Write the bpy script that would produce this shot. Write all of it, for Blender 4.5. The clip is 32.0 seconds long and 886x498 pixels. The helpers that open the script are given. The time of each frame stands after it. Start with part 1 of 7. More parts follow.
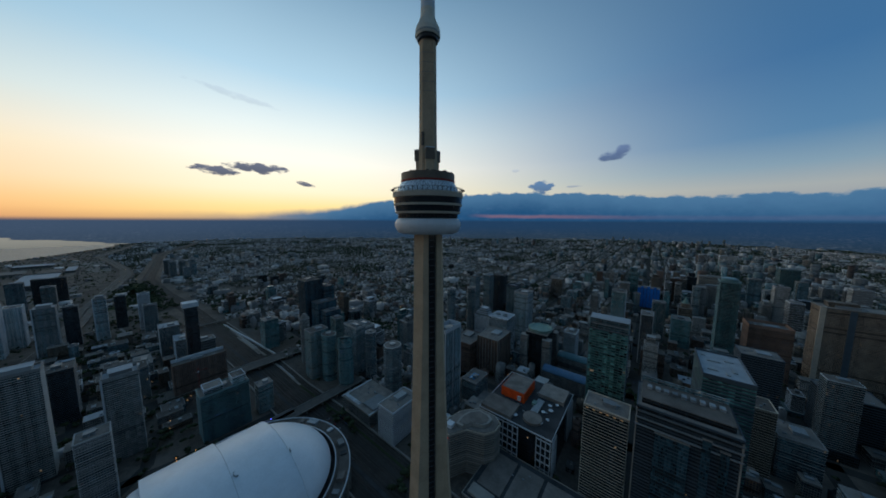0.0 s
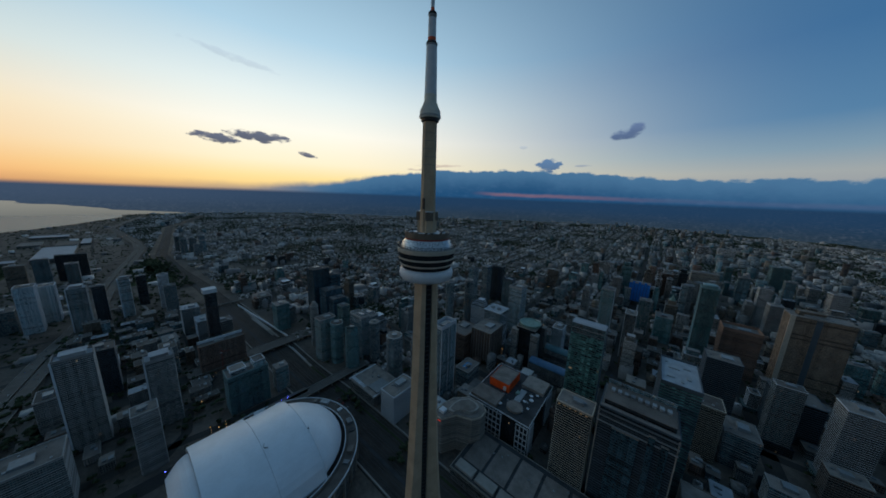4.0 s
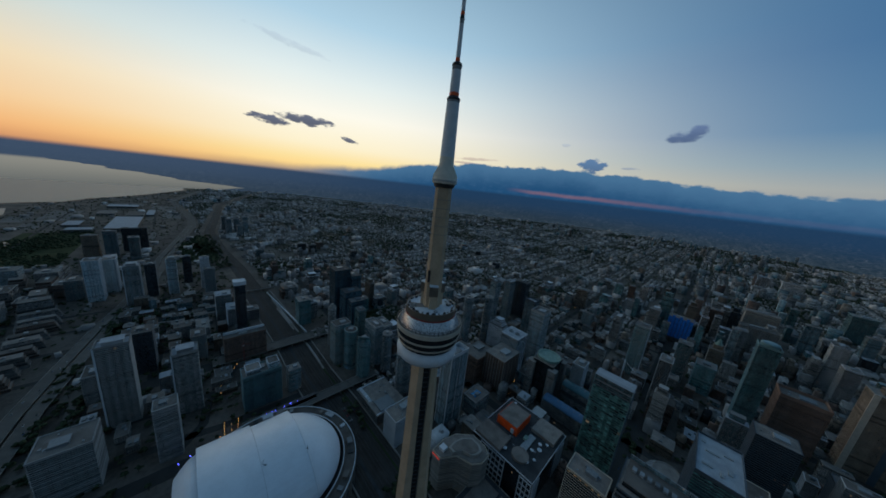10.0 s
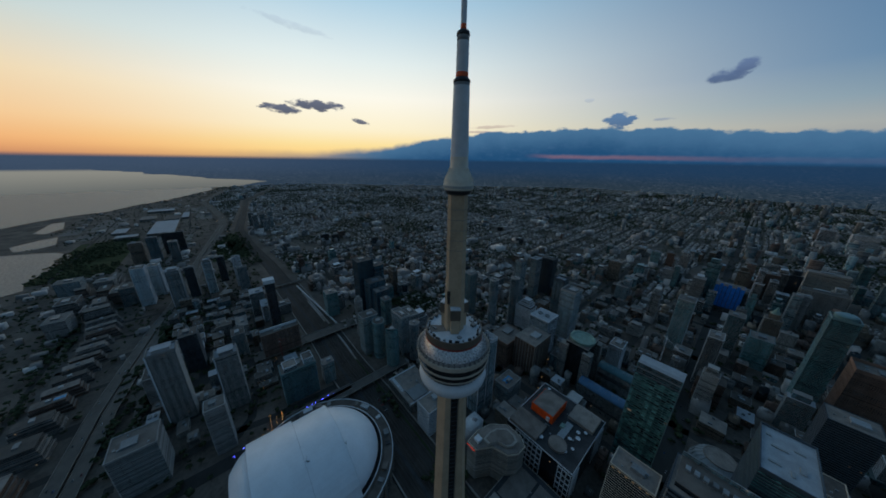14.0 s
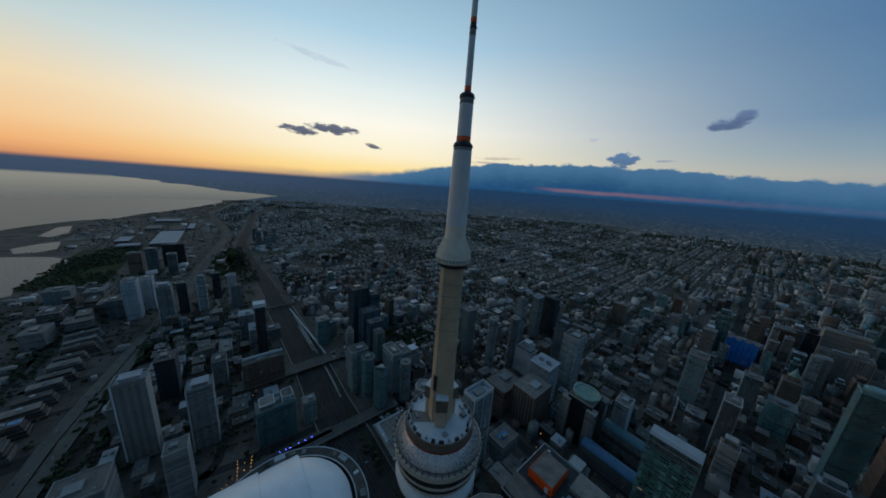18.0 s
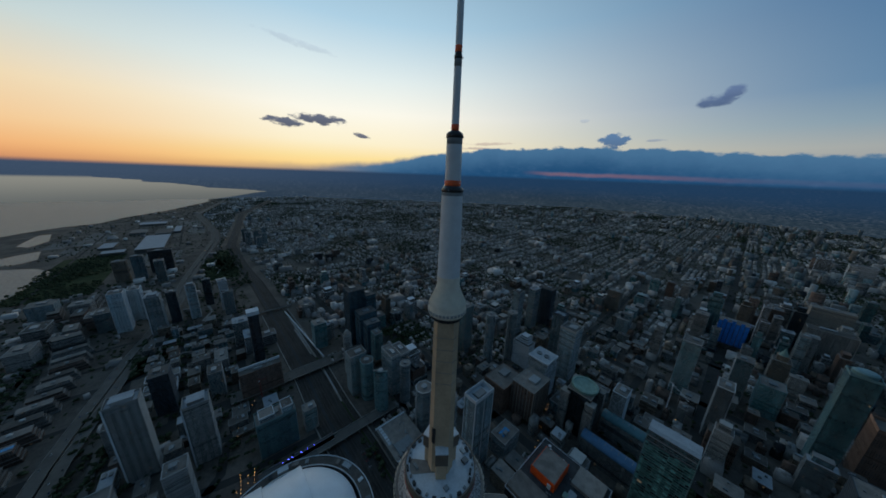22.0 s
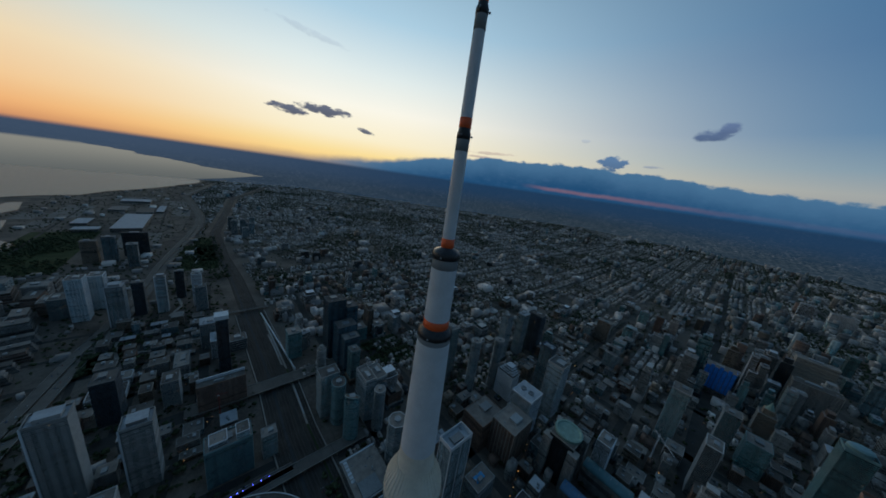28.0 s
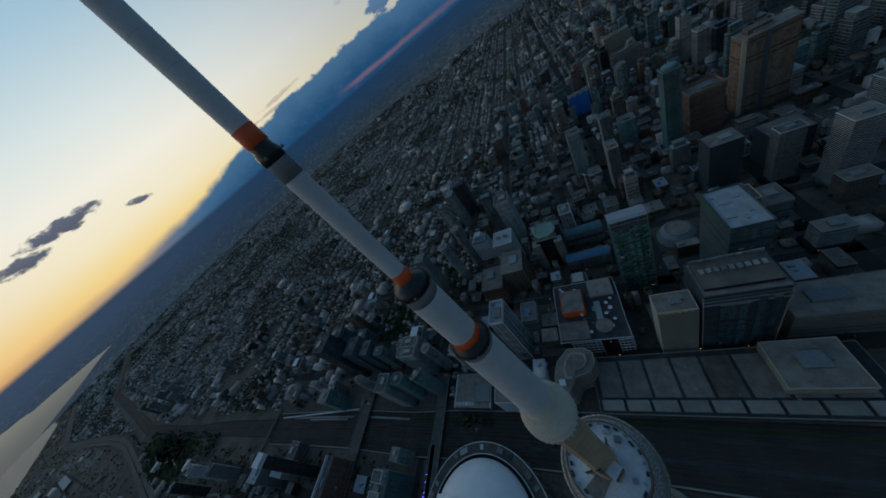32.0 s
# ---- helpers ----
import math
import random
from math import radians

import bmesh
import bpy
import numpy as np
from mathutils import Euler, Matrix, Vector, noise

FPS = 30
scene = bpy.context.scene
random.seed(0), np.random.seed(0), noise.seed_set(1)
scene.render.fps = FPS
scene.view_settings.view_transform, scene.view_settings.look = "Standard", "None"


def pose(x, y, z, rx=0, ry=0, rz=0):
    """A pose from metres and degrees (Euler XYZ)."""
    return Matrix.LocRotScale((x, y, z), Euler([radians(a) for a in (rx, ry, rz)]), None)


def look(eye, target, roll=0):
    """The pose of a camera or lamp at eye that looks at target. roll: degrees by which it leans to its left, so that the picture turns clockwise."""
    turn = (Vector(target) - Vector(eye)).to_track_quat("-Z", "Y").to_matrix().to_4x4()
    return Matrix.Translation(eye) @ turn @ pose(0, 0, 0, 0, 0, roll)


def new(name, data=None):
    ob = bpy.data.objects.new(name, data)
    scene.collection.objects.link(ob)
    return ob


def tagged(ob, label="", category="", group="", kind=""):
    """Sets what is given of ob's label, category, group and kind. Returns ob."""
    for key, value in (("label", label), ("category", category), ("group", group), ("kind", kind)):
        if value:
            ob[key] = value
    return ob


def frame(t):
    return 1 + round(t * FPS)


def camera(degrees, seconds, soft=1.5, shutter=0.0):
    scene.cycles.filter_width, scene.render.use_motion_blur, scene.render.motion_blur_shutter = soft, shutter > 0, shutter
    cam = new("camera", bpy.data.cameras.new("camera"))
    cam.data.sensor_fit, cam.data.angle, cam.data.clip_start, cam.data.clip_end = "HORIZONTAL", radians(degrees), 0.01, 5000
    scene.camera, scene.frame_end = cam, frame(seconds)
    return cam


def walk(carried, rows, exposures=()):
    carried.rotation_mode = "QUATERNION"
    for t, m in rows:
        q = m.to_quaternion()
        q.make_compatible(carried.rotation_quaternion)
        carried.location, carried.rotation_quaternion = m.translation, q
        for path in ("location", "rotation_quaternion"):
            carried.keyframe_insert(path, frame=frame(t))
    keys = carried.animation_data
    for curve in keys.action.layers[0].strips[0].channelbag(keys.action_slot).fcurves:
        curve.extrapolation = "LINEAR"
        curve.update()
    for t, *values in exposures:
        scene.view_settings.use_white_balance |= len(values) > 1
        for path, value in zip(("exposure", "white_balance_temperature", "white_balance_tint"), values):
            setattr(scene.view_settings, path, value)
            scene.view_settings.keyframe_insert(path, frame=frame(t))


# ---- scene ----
cam = camera(118.6, 32.0, soft=1.7)
PATH = [
    (0, (113.68, -127.50, 336.18), (51.80, -49.58, 325.63), 0.28),
    (0.5, (115.89, -129.99, 344.26), (53.92, -52.44, 331.72), 0.70),
    (1, (118.62, -132.62, 353.42), (56.71, -55.27, 339.44), 1.35),
    (1.5, (121.81, -135.86, 361.00), (60.03, -58.65, 345.88), 1.81),
    (2, (125.87, -140.03, 367.90), (64.18, -62.89, 352.27), 1.91),
    (2.5, (130.02, -143.83, 373.13), (68.35, -66.78, 356.96), 1.85),
    (3, (133.80, -147.06, 378.89), (72.23, -70.06, 362.17), 1.77),
    (3.5, (135.82, -148.57, 384.97), (74.34, -71.78, 366.99), 1.73),
    (5.5, (132.52, -140.24, 408.16), (69.80, -65.43, 386.50), 4.02),
    (6, (131.58, -136.78, 413.67), (68.01, -62.55, 392.48), 4.34),
    (6.5, (129.85, -133.84, 418.61), (65.58, -60.23, 397.34), 4.31),
    (7, (128.58, -131.58, 422.92), (63.88, -58.53, 401.09), 4.19),
    (7.5, (127.01, -129.24, 426.75), (62.13, -56.61, 404.01), 4.12),
    (8, (125.86, -126.43, 430.48), (60.73, -54.29, 406.95), 4.22),
    (8.5, (124.80, -123.72, 433.55), (59.10, -52.23, 409.66), 4.60),
    (9, (123.95, -121.31, 436.69), (57.34, -50.53, 413.16), 5.35),
    (9.5, (122.17, -118.23, 439.68), (54.44, -48.34, 416.69), 6.12),
    (10, (119.75, -115.06, 442.53), (51.01, -46.01, 420.00), 6.49),
    (10.5, (117.83, -112.55, 445.41), (48.14, -44.19, 423.75), 6.35),
    (11, (115.47, -109.73, 447.65), (44.81, -42.05, 426.98), 5.93),
    (11.5, (112.85, -107.25, 449.53), (41.38, -40.30, 429.28), 5.32),
    (12, (109.95, -104.46, 451.14), (37.97, -38.26, 430.24), 4.49),
    (12.5, (106.26, -101.81, 453.54), (34.09, -36.48, 430.67), 3.49),
    (13, (103.24, -98.94, 455.98), (31.23, -34.68, 429.81), 2.27),
    (13.5, (100.08, -96.25, 457.28), (28.34, -33.30, 427.43), 1.31),
    (14, (97.48, -93.25, 458.47), (25.55, -31.47, 426.72), 0.88),
    (14.5, (94.94, -90.25, 460.16), (21.89, -29.21, 429.51), 1.12),
    (16.5, (85.29, -79.53, 468.07), (9.34, -18.62, 445.27), 2.11),
    (17, (84.61, -77.89, 470.28), (9.01, -16.48, 447.63), 2.80),
    (17.5, (82.96, -76.03, 473.16), (7.81, -14.07, 450.53), 3.73),
    (18, (81.23, -74.11, 475.81), (6.54, -11.65, 452.98), 4.36),
    (18.5, (80.49, -72.89, 478.44), (6.27, -9.95, 455.42), 4.64),
    (19, (79.47, -71.97, 480.50), (5.60, -8.78, 457.06), 4.63),
    (19.5, (77.93, -70.46, 483.79), (4.31, -7.20, 459.72), 4.32),
    (20, (76.15, -69.23, 486.59), (2.74, -6.13, 461.54), 3.89),
    (20.5, (75.03, -68.37, 489.07), (1.90, -5.34, 463.01), 3.29),
    (21, (73.57, -67.40, 491.20), (0.89, -4.28, 464.10), 2.71),
    (21.5, (71.39, -65.62, 494.30), (-0.95, -2.28, 466.80), 2.31),
    (22, (68.90, -63.69, 496.85), (-3.55, -0.22, 469.97), 2.16),
    (22.5, (67.10, -62.27, 499.68), (-5.79, 1.43, 474.57), 2.11),
    (23, (64.75, -60.64, 501.81), (-8.55, 3.27, 478.51), 2.02),
    (23.5, (62.10, -58.07, 504.96), (-11.28, 6.15, 482.78), 1.94),
    (24, (58.68, -55.34, 506.93), (-14.79, 8.81, 484.84), 1.83),
    (24.5, (55.72, -52.75, 509.52), (-17.75, 11.46, 487.58), 1.86),
    (25, (52.52, -49.54, 511.39), (-20.92, 14.73, 489.57), 2.09),
    (25.5, (49.41, -46.16, 513.51), (-23.91, 18.43, 492.23), 2.77),
    (27.5, (39.56, -37.13, 521.07), (-32.23, 28.67, 497.56), 7.38),
    (28, (37.02, -35.30, 523.99), (-34.25, 30.59, 498.65), 8.19),
    (28.5, (35.35, -33.82, 525.70), (-35.15, 32.62, 499.19), 8.68),
    (29, (32.81, -32.14, 527.69), (-36.86, 35.30, 501.12), 8.74),
    (29.5, (30.45, -30.82, 529.32), (-37.23, 38.20, 501.32), 8.00),
    (30, (27.27, -29.09, 531.16), (-37.71, 41.78, 501.20), 6.16),
    (30.5, (24.68, -27.05, 532.54), (-37.38, 45.02, 498.61), 2.18),
    (31, (24.85, -22.53, 533.67), (-40.08, 44.90, 494.67), -5.85),
    (31.5, (23.41, -21.52, 532.92), (-36.52, 46.45, 485.56), -19.43),
    (32, (23.65, -21.04, 531.56), (-26.61, 48.38, 473.96), -40.38),
]
walk(cam, [(t, look(eye, target, roll)) for t, eye, target, roll in PATH], [(0, 0.1), (3, 0.05), (6, 0.0), (22, -0.03), (30, -0.1), (32, -0.18)])

# World axes: the tower stands at the origin, x runs east along the street grid, y north.

# ---------------------------------------------------------------- sky
world = bpy.data.worlds.new("dusk_sky")
scene.world = world
world.use_nodes = True


class Nodes:
    """Short-hand for building node trees."""

    def __init__(self, tree):
        self.tree = tree
        tree.nodes.clear()

    def add(self, kind, **props):
        n = self.tree.nodes.new(kind)
        for key, value in props.items():
            setattr(n, key, value)
        return n

    def put(self, socket, value):
        if isinstance(value, bpy.types.NodeSocket):
            self.tree.links.new(value, socket)
        elif isinstance(value, (int, float)):
            socket.default_value = value
        else:
            socket.default_value = tuple(value) + ((1.0,) if len(value) == 3 and len(socket.default_value) == 4 else ())

    def m(self, op, a, b=0.0, c=0.0):
        n = self.add("ShaderNodeMath", operation=op)
        for s, v in zip(n.inputs, (a, b, c)):
            self.put(s, v)
        return n.outputs[0]

    def mix(self, f, a, b, blend="MIX"):
        n = self.add("ShaderNodeMix", data_type="RGBA", blend_type=blend)
        self.put(n.inputs[0], f)
        self.put(n.inputs[6], a)
        self.put(n.inputs[7], b)
        return n.outputs[2]

    def ramp(self, f, stops, mode="LINEAR"):
        n = self.add("ShaderNodeValToRGB")
        n.color_ramp.interpolation = mode
        e = n.color_ramp.elements
        while len(e) < len(stops):
            e.new(0.5)
        for el, (pos, col) in zip(e, stops):
            el.position = pos
            el.color = (*col, 1.0) if not isinstance(col, (int, float)) else (col, col, col, 1.0)
        self.put(n.inputs[0], f)
        return n.outputs[0]

    def step(self, f, a, b, lo=0.0, hi=1.0):
        n = self.add("ShaderNodeMapRange", interpolation_type="SMOOTHSTEP")
        for s, v in zip(n.inputs[:5], (f, a, b, lo, hi)):
            self.put(s, v)
        return n.outputs[0]

    def noise(self, vec, scale, detail=3.0, rough=0.55, out=0):
        n = self.add("ShaderNodeTexNoise")
        if vec is not None:
            self.put(n.inputs["Vector"], vec)
        n.inputs["Scale"].default_value, n.inputs["Detail"].default_value, n.inputs["Roughness"].default_value = scale, detail, rough
        return n.outputs[out]

    def xyz(self, x, y, z):
        n = self.add("ShaderNodeCombineXYZ")
        for s, v in zip(n.inputs, (x, y, z)):
            self.put(s, v)
        return n.outputs[0]


def srgb(r, g, b):
    return tuple((c / 255 / 12.92) if c < 10 else ((c / 255 + 0.055) / 1.055) ** 2.4 for c in (r, g, b))


def build_sky():
    n = Nodes(world.node_tree)
    tc = n.add("ShaderNodeTexCoord").outputs["Generated"]
    sep = n.add("ShaderNodeSeparateXYZ")
    n.put(sep.inputs[0], tc)
    dx, dy, dz = sep.outputs
    a = radians(134)
    ahead = n.m("ADD", n.m("MULTIPLY", dx, math.cos(a)), n.m("MULTIPLY", dy, math.sin(a)))
    right = n.m("ADD", n.m("MULTIPLY", dx, math.sin(a)), n.m("MULTIPLY", dy, -math.cos(a)))
    rel = n.m("MULTIPLY", n.m("ARCTAN2", right, ahead), 180 / math.pi)  # degrees to the right of 134
    el = n.m("MULTIPLY", n.m("ARCSINE", dz), 180 / math.pi)
    up = n.m("DIVIDE", el, 90.0)
    # clear sky: colours by height in three directions
    left_c = n.ramp(up, [(0.0, srgb(214, 140, 96)), (0.022, srgb(243, 180, 122)), (0.05, srgb(246, 202, 150)), (0.1, srgb(240, 217, 178)), (0.17, srgb(194, 211, 212)), (0.25, srgb(142, 182, 206)), (0.45, srgb(88, 124, 156)), (1.0, srgb(65, 99, 132))])
    sun_c = n.ramp(up, [(0.0, srgb(255, 205, 120)), (0.03, srgb(255, 228, 160)), (0.06, srgb(255, 243, 208)), (0.12, srgb(255, 252, 238)), (0.18, srgb(230, 241, 240)), (0.27, srgb(176, 210, 230)), (0.45, srgb(106, 144, 174)), (1.0, srgb(65, 99, 132))])
    right_c = n.ramp(up, [(0.0, srgb(142, 142, 152)), (0.055, srgb(160, 167, 168)), (0.085, srgb(127, 154, 172)), (0.13, srgb(85, 128, 165)), (0.23, srgb(62, 108, 152)), (0.45, srgb(60, 98, 134)), (1.0, srgb(65, 99, 132))])
    back_c = n.ramp(up, [(0.0, srgb(78, 94, 110)), (0.2, srgb(66, 92, 113)), (1.0, srgb(65, 99, 132))])
    col = n.mix(n.step(rel, -70.0, -28.0), left_c, sun_c)
    col = n.mix(n.step(rel, -20.0, 62.0), col, right_c)
    far = n.m("MAXIMUM", n.step(rel, 60.0, 120.0), n.step(rel, -75.0, -130.0))
    col = n.mix(far, col, back_c)
    # clouds
    sky_pos = n.xyz(rel, n.m("MULTIPLY", el, 2.2), 0.0)
    fine = n.noise(sky_pos, 0.55, 5.0, 0.6)
    puff = n.noise(n.xyz(rel, n.m("MULTIPLY", el, 1.2), 7.0), 0.21, 4.0, 0.62)

    def cloud(r0, e0, w, h, slant, amount, colour, soft=0.5, rag=1.5):
        nonlocal col
        x = n.m("SUBTRACT", rel, r0)
        y = n.m("SUBTRACT", n.m("SUBTRACT", el, e0), n.m("MULTIPLY", x, slant))
        d = n.m("ADD", n.m("POWER", n.m("DIVIDE", n.m("ABSOLUTE", x), w), 2.0), n.m("POWER", n.m("DIVIDE", n.m("ABSOLUTE", y), h), 2.0))
        d = n.m("ADD", d, n.m("MULTIPLY", n.m("SUBTRACT", fine, 0.5), rag * 2.6))
        shade = n.mix(n.step(y, -h, h), colour, [c * 1.3 for c in colour])
        col = n.mix(n.m("MULTIPLY", n.step(d, 1.0 + soft * 0.5, 1.0 - soft, 0.0, 1.0), amount), col, shade)

    grey = srgb(82, 90, 110)
    cloud(-34.6, 8.0, 3.0, 0.65, -0.05, 0.97, grey, 0.5, 1.3)
    cloud(-28.6, 9.0, 4.4, 0.8, -0.02, 0.97, grey, 0.5, 1.4)
    cloud(-21.6, 6.8, 1.6, 0.45, -0.2, 0.95, grey, 0.5, 1.3)
    cloud(-31.0, 19.6, 5.0, 0.5, -0.12, 0.3, srgb(150, 165, 185), 0.9)
    cloud(37.2, 11.6, 1.9, 0.85, 0.05, 0.95, srgb(80, 100, 134), 0.7, 1.2)
    cloud(38.9, 12.4, 1.2, 0.9, 0.1, 0.95, srgb(86, 106, 140), 0.7)
    cloud(25.7, 6.8, 2.2, 1.2, 0.0, 0.95, srgb(74, 108, 146), 0.4)
    cloud(4.0, 6.4, 4.5, 0.28, 0.03, 0.55, srgb(170, 150, 145), 0.9)
    cloud(1.0, 5.5, 4.0, 0.25, 0.0, 0.6, srgb(160, 140, 140), 0.9)
    cloud(31.5, 6.7, 1.3, 0.22, 0.0, 0.6, srgb(120, 135, 160), 0.8)
    cloud(20.5, 10.2, 0.7, 0.3, 0.0, 0.4, srgb(150, 165, 185), 0.8)
    # the long bank over the western horizon
    top = n.ramp(n.m("DIVIDE", n.m("ADD", rel, 90.0), 180.0), [(0.0, 0.10), (0.2, 0.16), (0.33, 0.18), (0.40, 0.28), (0.46, 0.44), (0.53, 0.58), (0.62, 0.62), (0.70, 0.52), (0.78, 0.42), (1.0, 0.36)])
    top = n.m("MULTIPLY", top, 10.0)
    bumps = n.m("MULTIPLY", n.m("SUBTRACT", puff, 0.5), n.step(rel, -40.0, 5.0, 0.5, 2.4))
    bumps = n.m("ADD", bumps, n.m("MULTIPLY", n.m("SUBTRACT", fine, 0.5), n.step(rel, -10.0, 25.0, 0.2, 1.1)))
    over = n.m("SUBTRACT", n.m("ADD", top, bumps), el)
    bank = n.mix(n.step(over, 0.0, 5.0), srgb(72, 114, 150), srgb(32, 76, 116))
    bank = n.mix(n.step(over, 0.0, 0.6), srgb(104, 136, 162), bank)
    bank = n.mix(n.m("MULTIPLY", n.step(fine, 0.45, 0.75), 0.25), bank, srgb(76, 112, 150))
    haze = n.mix(n.step(rel, -50.0, -20.0), srgb(140, 122, 118), bank)
    amount = n.m("MULTIPLY", n.step(over, 0.0, n.step(rel, -30.0, 0.0, 1.8, 0.5)), n.step(rel, -60.0, -15.0, 0.25, 1.0))
    col = n.mix(amount, col, haze)
    # pink streak under the bank
    line = n.m("ABSOLUTE", n.m("SUBTRACT", n.m("ADD", el, n.m("MULTIPLY", n.m("SUBTRACT", puff, 0.5), 0.6)), n.m("SUBTRACT", 1.3, n.m("MULTIPLY", rel, 0.012))))
    pink = n.m("MULTIPLY", n.step(line, 0.55, 0.05), n.m("MULTIPLY", n.step(rel, 10.0, 17.0), n.step(rel, 48.0, 22.0, 0.15, 1.0)))
    col = n.mix(n.m("MULTIPLY", pink, 0.42), col, srgb(160, 112, 116))
    # distant land and lake below the horizon, seen from about 450 m up
    drop = n.m("MAXIMUM", n.m("MULTIPLY", n.m("SUBTRACT", dz, -0.006), -1.0), 0.0015)
    gx = n.m("MULTIPLY", n.m("DIVIDE", dx, drop), 0.45)  # kilometres east
    gy = n.m("MULTIPLY", n.m("DIVIDE", dy, drop), 0.45)
    g = n.xyz(gx, gy, 0.0)
    patch = n.noise(g, 9.0, 5.0, 0.75)
    broad = n.noise(g, 0.35, 3.0, 0.6)
    land = n.mix(n.step(patch, 0.42, 0.66), srgb(28, 42, 51), srgb(66, 78, 86))
    land = n.mix(n.m("MULTIPLY", n.step(broad, 0.45, 0.65), 0.5), land, srgb(26, 42, 54))
    # far roofs and woods, flattened by the low view
    speck = n.noise(n.xyz(rel, n.m("MULTIPLY", el, 4.5), 3.0), 2.6, 4.0, 0.7)
    groups = n.noise(n.xyz(rel, n.m("MULTIPLY", el, 5.0), 11.0), 0.28, 3.0, 0.6)
    land = n.mix(n.m("MULTIPLY", n.step(speck, 0.52, 0.68), n.step(groups, 0.4, 0.6, 0.2, 1.0)), land, srgb(96, 104, 110))
    land = n.mix(n.m("MULTIPLY", n.step(speck, 0.48, 0.36), 0.7), land, srgb(20, 34, 40))
    # aerial haze painted into the land colour, thicker towards the horizon
    painted_haze = n.mix(n.step(rel, -60.0, 5.0), srgb(62, 80, 104), srgb(30, 60, 92))
    land = n.mix(n.step(el, -4.6, -0.4, n.step(rel, -20.0, 20.0, 0.34, 0.15), 0.9), land, painted_haze)
    # shore: water lies south of the near shore and of the far shore
    near = n.m("SUBTRACT", n.ramp(n.m("DIVIDE", n.m("ADD", gx, 8.0), 5.0), [(0.0, 0.5 + 0.16), (0.18, 0.5 + 0.082), (0.42, 0.5 + 0.027), (0.58, 0.5 - 0.019), (0.82, 0.5 - 0.065), (1.0, 0.5 - 0.08)]), 0.5)
    near = n.m("MULTIPLY", near, 10.0)
    farther = n.m("ADD", n.m("MULTIPLY", n.m("ADD", gx, 7.15), 0.42), 0.95)
    farther = n.m("ADD", farther, n.m("MULTIPLY", n.m("SUBTRACT", n.noise(g, 0.6, 2.0), 0.5), 1.3))
    wet = n.m("MULTIPLY", n.step(n.m("SUBTRACT", near, gy), 0.0, 0.06), n.step(n.m("SUBTRACT", farther, gy), 0.05, -0.05, 1.0, 1.0))
    wet = n.m("MULTIPLY", wet, n.m("MAXIMUM", n.step(n.m("SUBTRACT", gx, -7.2), -0.02, 0.02), n.m("MULTIPLY", n.step(n.m("SUBTRACT", farther, gy), 0.0, 0.05), n.step(gx, -20.0, -15.0))))
    # reflected sky painted into the lake's self-lit colour, paler towards the horizon
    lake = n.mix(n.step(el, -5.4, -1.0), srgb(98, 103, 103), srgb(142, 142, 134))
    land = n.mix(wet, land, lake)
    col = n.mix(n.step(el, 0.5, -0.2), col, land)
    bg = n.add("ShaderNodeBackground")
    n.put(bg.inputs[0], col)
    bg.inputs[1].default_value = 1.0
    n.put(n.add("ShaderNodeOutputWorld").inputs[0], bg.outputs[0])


build_sky()

# last glow of the sun, already at the horizon in the west-north-west
sun = new("sun", bpy.data.lights.new("sun", "SUN"))
sun.data.energy, sun.data.angle, sun.data.color = 0.12, radians(12), (1.0, 0.78, 0.55)
sun.matrix_world = look((0, 0, 900), (0 + math.cos(radians(151)) * -900, math.sin(radians(151)) * -900, 900 - 70))

scene.view_settings.exposure = 0.0

# ---------------------------------------------------------------- materials
def material(name, colour, rough=0.7, metal=0.0, spread=0.25, scale=0.2, fine=6.0, bump=0.0, island=0.0, spec=None, objects=0.0):
    """A surface with broad stains and fine grain; island and objects: how much each piece differs."""
    mat = bpy.data.materials.new(name)
    mat.use_nodes = True
    n = Nodes(mat.node_tree)
    tc = n.add("ShaderNodeTexCoord").outputs["Object"]
    big = n.noise(tc, scale, 3.0, 0.6)
    small = n.noise(tc, scale * fine, 2.0, 0.6)
    f = n.m("ADD", n.m("MULTIPLY", big, 0.65), n.m("MULTIPLY", small, 0.35))
    value = n.step(f, 0.3, 0.7, 1 - spread, 1 + spread)
    if island:
        r = n.add("ShaderNodeNewGeometry").outputs["Random Per Island"]
        value = n.m("MULTIPLY", value, n.m("ADD", n.m("MULTIPLY", n.m("POWER", r, 1.5), 2 * island), 1 - island))
    if objects:
        r = n.add("ShaderNodeObjectInfo").outputs["Random"]
        value = n.m("MULTIPLY", value, n.m("ADD", n.m("MULTIPLY", r, 2 * objects), 1 - objects))
    col = n.mix(1.0, colour, n.xyz(value, value, value), "MULTIPLY")
    p = n.add("ShaderNodeBsdfPrincipled")
    n.put(p.inputs["Base Color"], col)
    n.put(p.inputs["Roughness"], n.step(small, 0.2, 0.8, max(rough - 0.12, 0.02), min(rough + 0.12, 1)))
    p.inputs["Metallic"].default_value = metal
    p.inputs["Specular IOR Level"].default_value = spec if spec is not None else (0.5 if rough < 0.6 else 0.15)
    if bump:
        b = n.add("ShaderNodeBump")
        b.inputs["Strength"].default_value, b.inputs["Distance"].default_value = 0.6, bump
        n.put(b.inputs["Height"], small)
        n.put(p.inputs["Normal"], b.outputs[0])
    n.put(n.add("ShaderNodeOutputMaterial").inputs[0], p.outputs[0])
    return mat


